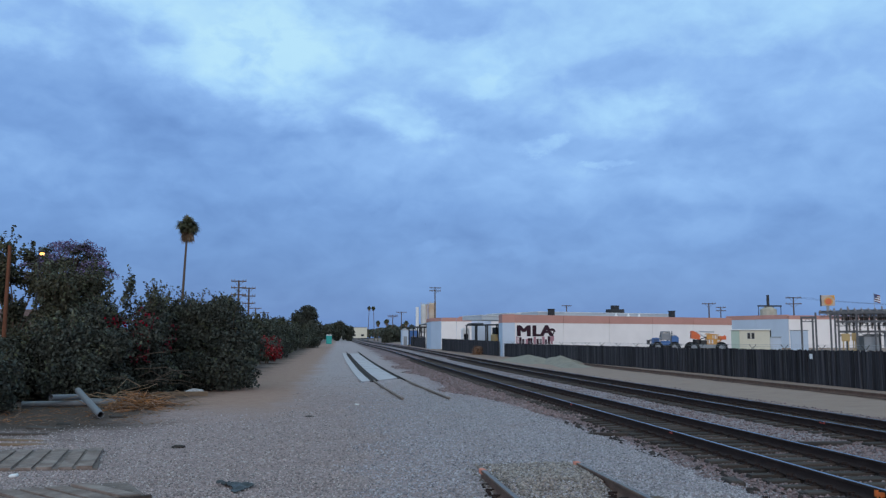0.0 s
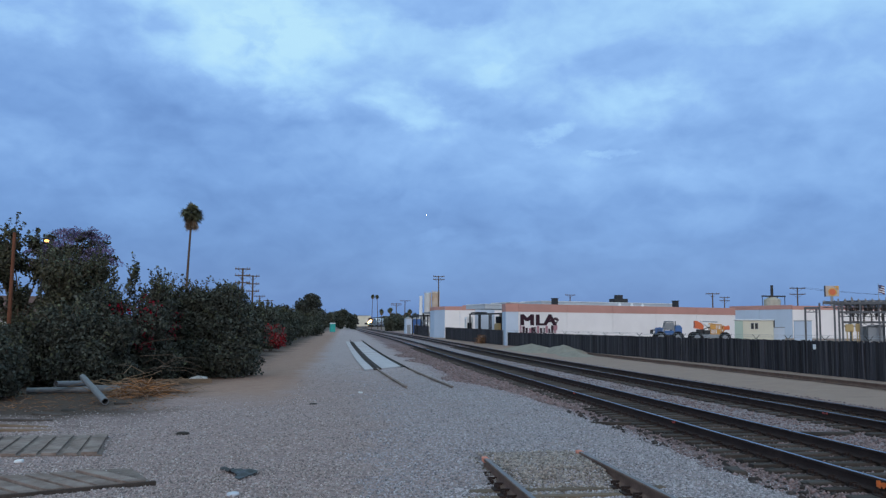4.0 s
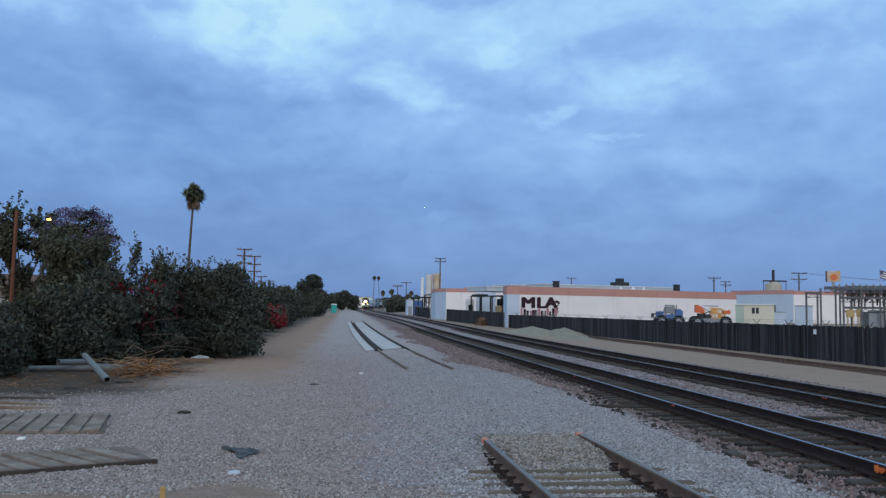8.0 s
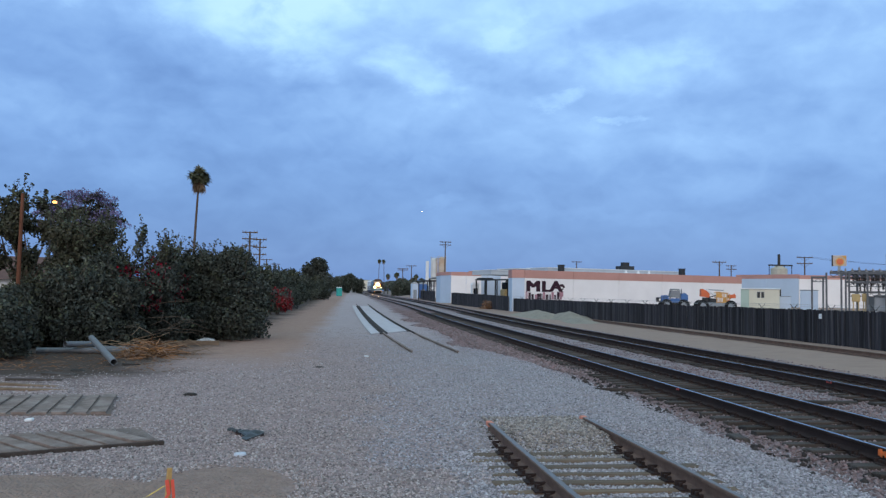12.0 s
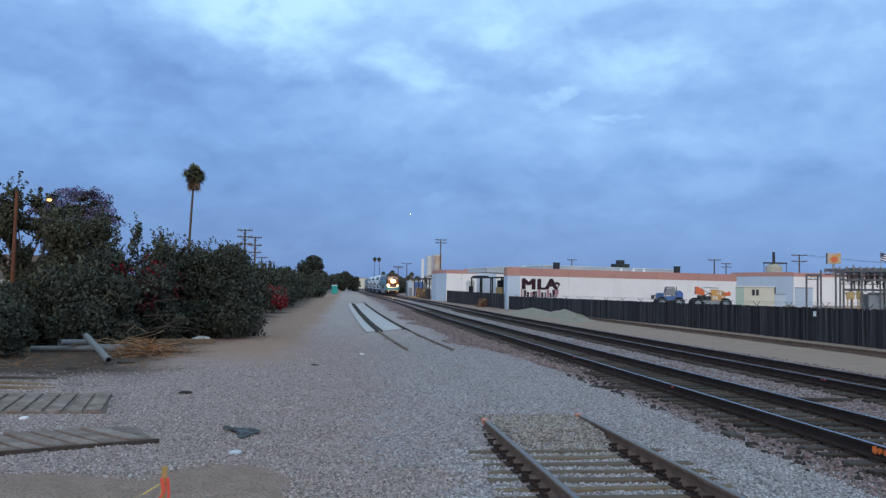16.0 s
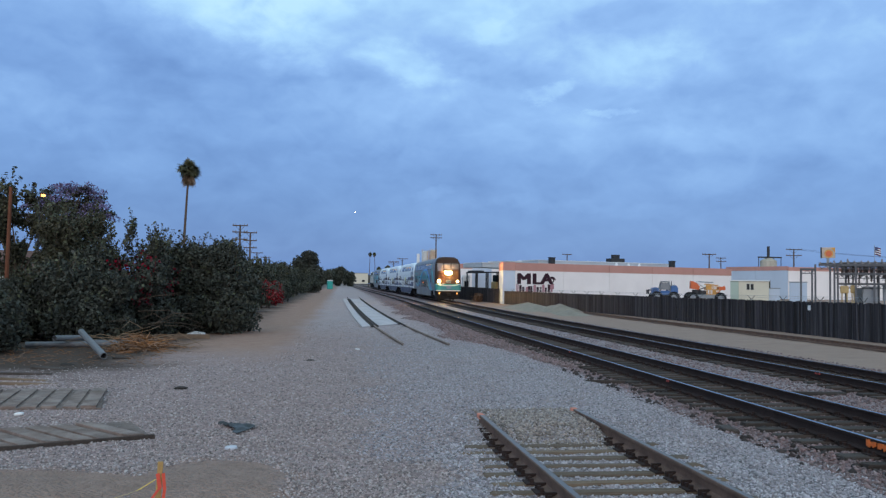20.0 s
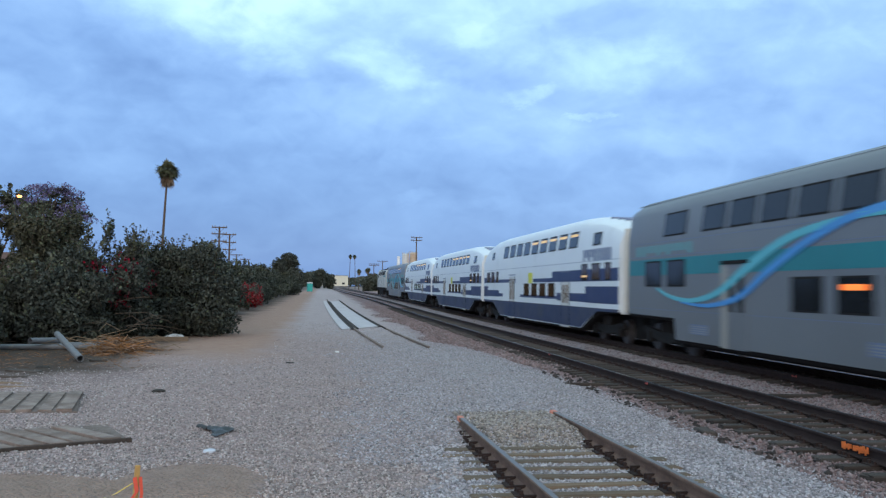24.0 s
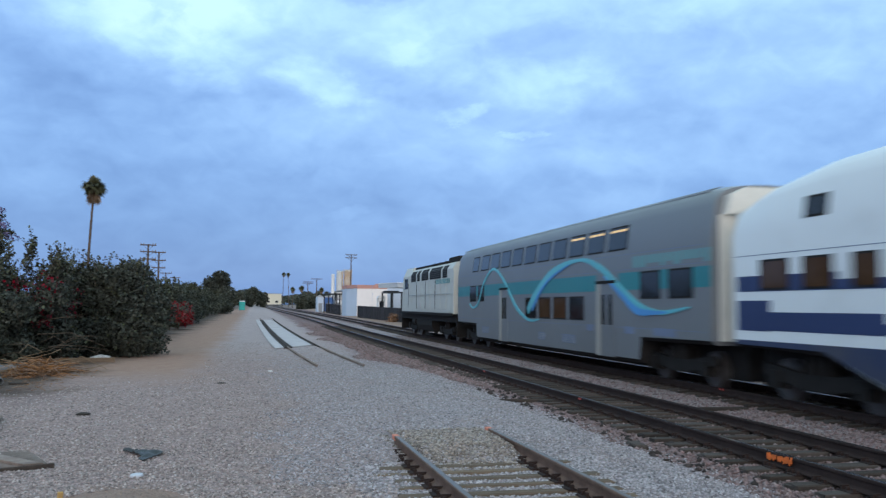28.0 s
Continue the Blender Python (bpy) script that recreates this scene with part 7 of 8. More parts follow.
street_lamp()
M_REDWOOD = mat("reddish_pole_wood", (0.17, 0.072, 0.045), 0.9, 0, 0.25, 2, 25, 0.3, stretch=(6, 6, 0.5))
pole_ = thing("utility_pole", "reddish-brown wooden pole among the shrubs", "utility pole", pose(-11.95, 31.8, 0, 0, 0.6, 0))
part("shaft", tube(new_bm(), (0, 0, -.3), (0, 0, 5.3), .085, .06, 9), M_REDWOOD, pole_)


def silos():
    rust = mat("rust_stained_silo_steel", (0.50, 0.36, 0.26), 0.7, 0.1, 0.2, 0.4, 10, 0.1, wear=((0.55, 0.52, 0.48), 0.45, 0.7, 0.3))
    pale = mat("pale_silo_steel", (0.55, 0.55, 0.55), 0.6, 0.1, 0.12, 0.4, 10, 0.05)
    for x, y, r, top, mt, lab in ((22.4, 229.2, .95, 11.4, pale, "pale steel silo"), (24.5, 228.6, 1.05, 11.7, rust, "rust-stained steel silo")):
        z = ground_z(x, y)
        t = thing("silo", lab + " behind the warehouses", "silo", pose(x, y, z), "silos")
        bm = tube(new_bm(), (0, 0, 0), (0, 0, top - z - .4), r, r, 18)
        part("tank", bm, mt, t)
        for k in range(7):
            part("hoop", tube(new_bm(), (0, 0, 1 + k * 1.3), (0, 0, 1.06 + k * 1.3), r + .03, r + .03, 18), mt, t)
        part("top", tube(new_bm(), (0, 0, top - z - .4), (0, 0, top - z), r, r * .55, 18), mt, t)
        bm = new_bm()
        for k in range(10):
            a = k * math.tau / 10
            tube(bm, (r * math.cos(a), r * math.sin(a), top - z - .4), (r * math.cos(a), r * math.sin(a), top - z + .35), .03, seg=4)
        part("railing", bm, rust, t)
        part("ladder", box(new_bm(), r * .6, r * .9, -r - .12, -r + .5, .2, top - z), rust, t)
    t = thing("exhaust_stack", "tall thin white stack beside the silos", "stack", pose(20.5, 229, ground_z(20.5, 229)), "silos")
    part("pipe", tube(new_bm(), (0, 0, 0), (0, 0, 9.7), .48, .42, 12), M_WHITE, t)
    part("base_flange", tube(new_bm(), (0, 0, 0), (0, 0, .5), .7, .7, 12), M_WHITE, t)


silos()


def canopies():
    t = thing("loading_canopy", "dark flat loading canopy on posts beside blue sheds", "canopy", pose(15.8, 169, ground_z(15.8, 169), 0, 0, 8))
    part("roof", box(new_bm(), -1.5, 1.5, -5, 5, 3.75, 3.95, .02), M_BLACKMETAL, t)
    for x in (-1.3, -.4, .5, 1.3):
        for y in (-4.8, 4.8):
            part("post", box(new_bm(), x - .1, x + .1, y - .1, y + .1, 0, 3.75), M_BLACKMETAL, t)
    for x, y, w, d, h, mt, lab in ((16.6, 199, 2.2, 8, 3.2, M_BLUEPAINT, "blue metal shed"), (18.6, 197, 1.6, 6, 2.6, M_WHITE, "white metal shed"), (14.6, 196, 1.4, 5, 3.4, M_WALLBLUE, "pale blue metal shed")):
        s = thing("shed", lab + " beside the tracks", "shed", pose(x, y, ground_z(x, y)), "small sheds")
        part("walls", box(new_bm(), -w / 2, w / 2, -d / 2, d / 2, 0, h, .03), mt, s)
        part("roof", prism(new_bm(), [(-w / 2 - .1, h + .003), (w / 2 + .1, h + .003), (0, h + .45)], "y", -d / 2 - .1, d / 2 + .1), M_ROOFGREY, s)
        part("door", box(new_bm(), -.4, .4, -d / 2 - .03, -d / 2 + .02, 0, 2.0), M_GREY, s)
    c = thing("yard_canopy", "dark pipe rack canopy in the yard before the far warehouse", "canopy", pose(19.4, 112, ground_z(19.4, 112), 0, 0, -70))
    part("roof", box(new_bm(), -4.6, 4.4, -.8, .8, 2.95, 3.1, .02), M_BLACKMETAL, c)
    for x in (-4.4, -1.5, 1.4, 4.2):
        for y in (-.7, .7):
            part("post", box(new_bm(), x - .07, x + .07, y - .07, y + .07, 0, 2.95), M_BLACKMETAL, c)
    for k in range(6):
        part("rack_pipe", tube(new_bm(), (-4.5 + k * .25, -.5 + .18 * k, 3.2 + .05 * (k % 2)), (-3 + k * .25, -.5 + .18 * k, 3.22), .09, seg=7), M_BLACKMETAL, c)
    b = thing("yard_booth", "small white booth in the far yard", "booth", pose(17.3, 117.5, ground_z(17.3, 117.5)))
    part("body", box(new_bm(), -.5, .5, -.6, .6, 0, 2.75, .04), M_WHITE, b)
    part("roof", prism(new_bm(), [(-.6, 2.75), (.6, 2.75), (.35, 3.1), (-.35, 3.1)], "y", -.7, .7), M_WHITE, b)
    part("window", box(new_bm(), -.3, .3, -.63, -.59, 1.5, 2.3), M_GLASS, b)
    g = thing("yard_machine", "tan tracked machine under the yard canopy", "construction vehicle", pose(20.2, 108.5, ground_z(20.2, 108.5), 0, 0, 20))
    part("tracks", box(new_bm(), -.9, .9, -.7, .7, 0, .6, .12), M_RUBBER, g)
    part("body", box(new_bm(), -.7, .8, -.6, .6, .6, 1.7, .1), M_TAN, g)
    part("cab", box(new_bm(), -.6, .2, -.5, .4, 1.7, 2.6, .08), M_GLASS, g)
    part("arm", path_tube(new_bm(), [(.5, 0, 1.5), (.9, 0, 2.9), (1.5, 0, 2.2)], [.14, .12, .1], 6), M_TAN, g)


canopies()


def sign_and_flag():
    t = thing("billboard", "white roadside sign with an orange disc on a pole", "sign", pose(72.9, 119.5, ground_z(72.9, 119.5), 0, 0, -27))
    part("post", box(new_bm(), -.2, .2, -.15, .15, 0, 6.4), M_GREY, t)
    b = part("board", box(new_bm(), -1.0, 1.0, -.2, .2, 6.35, 7.95, .03), mat("faded_sign_face", (0.50, 0.40, 0.34), 0.7, 0, 0.15, 2, 20, 0.03), t)
    part("disc", tube(new_bm(), (.1, -.2, 7.0), (.1, -.225, 7.0), .62, .62, 24), M_AMBER, b, "amber disc rim")
    part("disc_centre", tube(new_bm(), (.1, -.22, 7.0), (.1, -.24, 7.0), .45, .45, 24), M_ORANGE, b, "orange disc")
    part("corner", prism(new_bm(), [(.35, 7.92), (.97, 7.92), (.97, 7.2)], "y", -.235, -.19), M_AMBER, b, "amber corner shape")
    part("frame_edge", box(new_bm(), -1.03, -.85, -.24, .22, 6.33, 7.97), M_BLACKMETAL, b)
    f = thing("flag_pole", "red, white and blue striped flag on a pole", "flag", pose(78.3, 116.3, ground_z(78.3, 116.3), 0, 0, -30))
    part("pole", tube(new_bm(), (0, 0, 0), (0, 0, 8.15), .05, .035, 7), M_STEEL, f)
    for k in range(7):
        bm = new_bm()
        z = 7.95 - k * .14 * 1.2
        cols = []
        for i in range(7):
            x = .05 + i * .13
            cols.append([(x, .06 * math.sin(i * 1.3) + dy, z - zz - .045 * i) for zz, dy in ((0, -.008), (.16, -.008), (.16, .008), (0, .008))])
        vs = [[bm.verts.new(p) for p in c] for c in cols]
        for a, b2 in zip(vs, vs[1:]):
            for q in range(4):
                bm.faces.new((a[q], a[(q + 1) % 4], b2[(q + 1) % 4], b2[q]))
        bm.faces.new(vs[0])
        bm.faces.new(list(reversed(vs[-1])))
        part("stripe", bm, M_CARWHITE if k % 2 else bpy.data.materials["crimson_bougainvillea_bract"], f)
    part("canton", box(new_bm(), .06, .42, -.10, .10, 7.35, 7.9), M_BLUE, f)


sign_and_flag()


# ---- near things ----
def gravel_piles():
    r = np.random.RandomState(3)
    for x, y, rx, ry, h, sd in ((17.0, 75.8, 2.4, 6.0, .58, 1), (18.0, 68.5, 1.7, 5.0, .62, 2), (17.0, 72.0, 2.0, 4, .45, 3), (17.3, 62.5, 1.3, 5, .30, 4)):
        z0 = ground_z(x, y) - .12
        verts, faces = [], []
        na, nr = 40, 12
        for i in range(nr + 1):
            f = i / nr
            for k in range(na):
                a = k * math.tau / na
                wob = 1 + .13 * math.sin(3 * a + sd) + .08 * math.sin(7 * a + 2 * sd)
                px_, py_ = math.cos(a) * rx * f * wob, math.sin(a) * ry * f * wob
                hh = (h + .12) * (1 - f) ** .9 * (1 + .12 * noise.noise((px_ * .9, py_ * .9, sd))) if f < 1 else 0
                verts.append((px_, py_, hh + .03 * noise.noise((px_ * 3, py_ * 3, sd + 5))))
        for i in range(nr):
            for k in range(na):
                a, b = i * na + k, i * na + (k + 1) % na
                faces.append((a, a + na, b + na, b))
        p = raw("earth_mound", verts, faces, bpy.data.materials["pile_gravel"], None, "", True)
        p.matrix_basis = pose(x, y, z0)
        tagged(p, "low pale gravel heap between track and fence", "gravel pile", "gravel piles")


mat("pile_gravel", (0.285, 0.245, 0.20), 0.95, 0, 0.2, 1.2, 25, 0.8)
gravel_piles()


def yard_siding():
    t = thing("yard_siding", "rusty single siding rail along the fence", "railway track", kind="structure")
    for dx in (0,):
        pts = [(18.15 + dx, y, rise(y) - .03 + (0 if dx == 0 else -.05)) for y in (8, 15, 22, 30, 38, 46, 54, 62)]
        part("rail", rail_along(new_bm(), pts), [M_RUSTRAIL, M_RUSTRAIL], t)


yard_siding()


def tube_thing(name, label, category, a, b, r, material, group=""):
    """A hollow pipe lying from a to b."""
    a, b = Vector(a), Vector(b)
    t = thing(name, label, category, Matrix.Translation(a), group)
    d = b - a
    q = d.to_track_quat("Z", "Y")
    bm = new_bm()
    n = 16
    rings = []
    for u, rr in ((0, r * .86), (0, r), (1, r), (1, r * .86)):
        rings.append([bm.verts.new(d * u + q @ Vector((math.cos(k * math.tau / n) * rr, math.sin(k * math.tau / n) * rr, 0))) for k in range(n)])
    for i in range(4):
        p, s = rings[i], rings[(i + 1) % 4]
        for k in range(n):
            bm.faces.new((p[k], p[(k + 1) % n], s[(k + 1) % n], s[k]))
    bmesh.ops.recalc_face_normals(bm, faces=bm.faces[:])
    part("pipe_wall", bm, material, t)
    return t


M_PVC = mat("dusty_grey_plastic_pipe", (0.135, 0.14, 0.155), 0.6, 0, 0.12, 3, 30, 0.05, wear=((0.22, 0.20, 0.18), 0.55, 0.75, 5))
gz0 = ground_z(-7.5, 25.6)
tube_thing("plastic_pipe", "grey plastic pipe lying under the shrubs", "pipe", (-9.0, 25.55, gz0 + .09), (-6.55, 25.9, gz0 + .10), .085, M_PVC, "plastic pipes")
tube_thing("plastic_pipe", "short grey plastic pipe resting on another", "pipe", (-8.1, 25.2, gz0 + .30), (-7.55, 26.1, gz0 + .26), .085, M_PVC, "plastic pipes")
tube_thing("plastic_pipe", "grey plastic pipe leaning across the others", "pipe", (-7.35, 25.1, gz0 + .50), (-5.85, 21.9, gz0 + .085), .085, M_PVC, "plastic pipes")
tube_thing("plastic_pipe", "grey plastic pipe half hidden in leaf litter", "pipe", (-8.0, 26.5, gz0 + .10), (-6.4, 26.3, gz0 + .10), .09, M_PVC, "plastic pipes")


def sticks(name, label, category, x0, x1, y0, y1, n, seed, ln=(.3, 1.1), r=.008, h=.35, material=None):
    """A tangle of dry stalks."""
    rn = random.Random(seed)
    bm = new_bm()
    for _ in range(n):
        x, y = rn.uniform(x0, x1), rn.uniform(y0, y1)
        k = 1 - abs((x - (x0 + x1) / 2) / (x1 - x0) * 2) ** 2
        z = ground_z(x, y) + rn.uniform(0, h) * k
        a, e, L0 = rn.uniform(0, math.tau), rn.uniform(-.15, .55), rn.uniform(*ln)
        p = Vector((x, y, z))
        m = p + Vector((math.cos(a) * math.cos(e), math.sin(a) * math.cos(e), math.sin(e))) * L0 * .5
        q = m + Vector((math.cos(a + .4), math.sin(a + .4), rn.uniform(-.5, .3))) * L0 * .5
        q.z = max(q.z, ground_z(q.x, q.y) + .01)
        tube(bm, p, m, r, r * .8, 4, False)
        tube(bm, m, q, r * .8, r * .4, 4, False)
    return tagged(part(name, bm, material or M_DRY), label, category, kind="stuff")


sticks("brush_pile", "pile of dry tan brush and cut stalks", "brush", -6.2, -5.1, 24.0, 26.4, 380, 4, (.25, .75), .013, .36)
sticks("cut_branches", "long pale cut branches arching over the pipes", "brush", -7.2, -5.0, 25.0, 27.0, 22, 16, (.9, 1.9), .014, .7, mat("pale_cut_branch", (0.24, 0.165, 0.11), 0.9, 0, 0.25, 6, 40, 0.3))
sticks("dead_stalks", "bare dead stalks hanging out of the shrubs", "brush", -9.5, -5.0, 27.0, 30.0, 45, 6, (.8, 2.0), .009, 1.6, M_BARK)
sticks("leaf_litter", "dry twigs and litter under the shrubs", "litter", -10.5, -4.2, 20.5, 26.0, 420, 8, (.08, .35), .006, .03)


def shelf_bag():
    t = thing("debris_board", "white sack and broken board under the shrub", "debris", pose(-4.95, 30.6, ground_z(-4.95, 30.6), 0, 0, 8))
    bm = new_bm()
    box(bm, -.42, .26, -.2, .2, 0, .22, .07)
    bmesh.ops.subdivide_edges(bm, edges=bm.edges[:], cuts=2, use_grid_fill=True)
    for v in bm.verts:
        v.co += Vector((noise.noise(v.co * 4), noise.noise(v.co * 4 + Vector((3, 0, 0))), noise.noise(v.co * 4 + Vector((0, 5, 0))))) * .11
    part("sack", bm, mat("dirty_sack_cloth", (0.46, 0.45, 0.45), 0.85, 0, 0.4, 7, 40, 0.3), t, "crumpled white sack")
    part("board", box(new_bm(), -1.5, .35, -.32, -.24, -.03, .16, .01), M_TIE, t, "grey broken board")


shelf_bag()


def loose_timber(x, y, rz, ln, w, material, label):
    """A weathered board or offcut lying in the gravel."""
    bm = box(new_bm(), -ln / 2, ln / 2, -w / 2, w / 2, -.02, .045, .008)
    for v in bm.verts:
        v.co += Vector((.05, .012, .008)) * noise.noise(v.co * 5 + Vector((x, y, 0)))
    o = part("board_piece", bm, material)
    o.matrix_basis = pose(x, y, ground_z(x, y), 1, 2, rz)
    tagged(o, label, "timber", "loose timbers")


for tx, ty, trz, tl, tw, tm, tlab in ((-6.15, 16.75, 4, 1.7, .10, M_TIE, "weathered tan board lying beside the mats"), (-6.35, 17.45, -7, 1.4, .09, M_TIE, "weathered tan board lying beside the mats"), (-6.5, 18.4, 10, 1.1, .12, M_DARKTIE, "dark rotten board in the dirt"), (-6.45, 19.7, -14, .75, .16, M_DARKTIE, "dark wood offcut in the litter"), (-5.5, 22.2, 25, .4, .2, M_DARKTIE, "dark wood block at the end of a pipe")):
    loose_timber(tx, ty, trz, tl, tw, tm, tlab)


def ribbed_mat(corner, d, e, length, width, pitch, skew, seed, label):
    """A worn timber crossing mat: a base sheet with raised ribs across it."""
    d, e = Vector((*d, 0)).normalized(), Vector((*e, 0)).normalized()
    m = Matrix(((d.x, e.x, 0, corner[0]), (d.y, e.y, 0, corner[1]), (0, 0, 1, ground_z(*corner) + .01), (0, 0, 0, 1)))
    if m.determinant() < 0:
        m = m @ Matrix.Diagonal((1, 1, 1, 1))
    t = thing("ground_mat", label, "ground mat", Matrix.Translation((corner[0], corner[1], ground_z(*corner) + .01)), "ground mats")

    def put(bm):
        for v in bm.verts:
            v.co = d * v.co.x + e * v.co.y + Vector((0, 0, v.co.z))
        bmesh.ops.recalc_face_normals(bm, faces=bm.faces[:])
        return bm
    dusty = bpy.data.materials.get("dusty_mat") or mat("dusty_mat", (0.225, 0.165, 0.142), 0.95, 0, 0.4, 2.5, 40, 0.7, wear=((0.32, 0.262, 0.235), 0.45, 0.7, 3))
    grime = bpy.data.materials.get("mat_grime") or mat("mat_grime", (0.20, 0.152, 0.134), 0.95, 0, 0.4, 3, 40, 0.7, wear=((0.24, 0.2, 0.185), 0.5, 0.72, 5))
    part("sheet", put(box(new_bm(), 0, length, 0, width, -.03, .012)), grime, t)
    if seed == 1:
        part("edge_strip", put(box(new_bm(), -.03, length, -.045, -.003, -.03, .042, .006)), M_DARKTIE, t, "dark edge strip")
    r = random.Random(seed)
    n = int(length / pitch)
    for k in range(n):
        x = .08 + k * pitch
        bm = new_bm()
        w = pitch * r.uniform(.68, .78)
        prism(bm, [(x, .03), (x + w, .03), (x + w + skew, width - .04), (x + skew, width - .04)], "z", .0125, .034 + r.uniform(0, .016))
        part("rib", put(bm), dusty, t)


ribbed_mat((-2.34, 11.04), (-.85, -.42), (-.42, .91), 3.6, 1.35, .30, .42, 1, "dusty ribbed crossing mat lying in the gravel")
ribbed_mat((-3.62, 13.5), (-1, -.03), (-.24, .97), 4.2, 2.35, .29, -.12, 2, "dusty ribbed crossing mat half buried in gravel")


def small_litter():
    bm = new_bm()
    # crumpled black sheet, torn to a long tongue
    edge = [(-.30, .34), (-.12, .36), (.06, .30), (.20, .18), (.24, .02), (.10, -.22), (.02, -.42), (-.05, -.34), (-.02, -.12), (-.10, .06), (-.16, .2)]

    def inside(x, y):
        hit = False
        for (xa, ya), (xb, yb) in zip(edge, edge[1:] + edge[:1]):
            if (ya > y) != (yb > y) and x < (xb - xa) * (y - ya) / (yb - ya) + xa:
                hit = not hit
        return hit
    n = 26
    g = {}
    for i in range(n):
        for j in range(n):
            x, y = -.32 + .6 * i / n, -.45 + .85 * j / n
            if inside(x + .3 / n, y + .42 / n):
                q = []
                for a, b in ((i, j), (i + 1, j), (i + 1, j + 1), (i, j + 1)):
                    if (a, b) not in g:
                        px, py = -.32 + .6 * a / n, -.45 + .85 * b / n
                        g[a, b] = bm.verts.new((px, py, .03 + .10 * abs(noise.noise((px * 6, py * 5, 1)))))
                    q.append(g[a, b])
                bm.faces.new(q)
    o = part("plastic_sheet", bm, mat("black_plastic_sheet", (0.024, 0.023, 0.026), 0.55, 0, 0.3, 4, 20, 0.1))
    sol = o.modifiers.new("thick", "SOLIDIFY")
    sol.thickness = .008
    o.matrix_basis = pose(-1.36, 11.65, ground_z(-1.36, 11.65), 0, 0, 4)
    tagged(o, "torn black plastic sheet lying on the gravel", "plastic sheet")
    bm = tube(new_bm(), (0, 0, 0), (0, 0, .02), .075, .07, 18)
    tube(bm, (0, 0, .02), (0, 0, .024), .065, .055, 18)
    o = part("plastic_plate", bm, mat("scuffed_white_plastic", (0.52, 0.52, 0.58), 0.5, 0, 0.12, 6, 40, 0.02))
    o.matrix_basis = pose(-1.27, 10.3, ground_z(-1.27, 10.3) + .01, 4, -3, 0)
    tagged(o, "round white plastic plate on the gravel", "plate")
    for x, y, s in ((-2.9, 16.05, .09), (-.75, 21.9, .08), (-6.3, 20.6, .12)):
        bm = new_bm()
        bmesh.ops.create_icosphere(bm, subdivisions=2, radius=s)
        for v in bm.verts:
            v.co *= 1 + .5 * noise.noise(v.co * 7 + Vector((x, y, 0)))
            v.co.z *= .4
            v.co.x *= 1.35
        o = part("earth_clod", bm, mat("dark_clod", (0.05, 0.045, 0.042), 0.95, 0, 0.3, 8, 40, 0.6))
        o.matrix_basis = pose(x, y, ground_z(x, y) + s * .12)
        tagged(o, "dark lump of earth on the gravel", "clod", "clods")
    for x, y in ((.49, 25.4), (-4.6, 12.9)):
        bm = new_bm()
        box(bm, -.06, .06, -.04, .04, 0, .05, .015)
        o = part("paper_scrap", bm, M_WHITE)
        o.matrix_basis = pose(x, y, ground_z(x, y), 0, 8, 40 * x)
        tagged(o, "small crumpled white paper scrap", "paper", "paper scraps")


small_litter()


def survey_stake():
    x, y = -1.31, 6.36
    t = thing("survey_stake", "wooden survey stake tied with orange and yellow tape", "stake", pose(x, y, ground_z(x, y), 2, 2, 25))
    part("stick", box(new_bm(), -.018, .018, -.012, .012, -.1, .68, .003), mat("raw_stake_wood", (0.48, 0.30, 0.12), 0.8, 0, 0.2, 8, 60, 0.3), t)
    red = mat("red_flagging_tape", (0.70, 0.09, 0.05), 0.5, 0, 0.15, 6, 40, 0.0)
    yel = mat("yellow_flagging_tape", (0.72, 0.52, 0.14), 0.5, 0, 0.15, 6, 40, 0.0)
    for nm, mt, pts, w in (("tape", red, [(-.02, -.02, .60), (.0, -.03, .50), (-.06, -.04, .42), (-.16, -.05, .34), (-.20, -.06, .20)], .026), ("tape", red, [(.02, -.02, .60), (.035, -.03, .48), (.02, -.04, .36), (.03, -.03, .22)], .022),
                           ("tape", yel, [(-.03, -.02, .56), (-.15, -.02, .49), (-.30, -.02, .45), (-.42, -.03, .36)], .024)):
        bm = new_bm()
        rows = []
        for i, p in enumerate(pts):
            rows.append([bm.verts.new(Vector(p) + Vector((dx, dy, .25 * dx))) for dx, dy in ((-w / 2, -.002), (w / 2, -.002), (w / 2, .002), (-w / 2, .002))])
        for a, b in zip(rows, rows[1:]):
            for k in range(4):
                bm.faces.new((a[k], a[(k + 1) % 4], b[(k + 1) % 4], b[k]))
        bm.faces.new(rows[0])
        bm.faces.new(list(reversed(rows[-1])))
        bmesh.ops.recalc_face_normals(bm, faces=bm.faces[:])
        part(nm, bm, mt, t, "red flagging tape" if mt is red else "yellow flagging tape")


survey_stake()


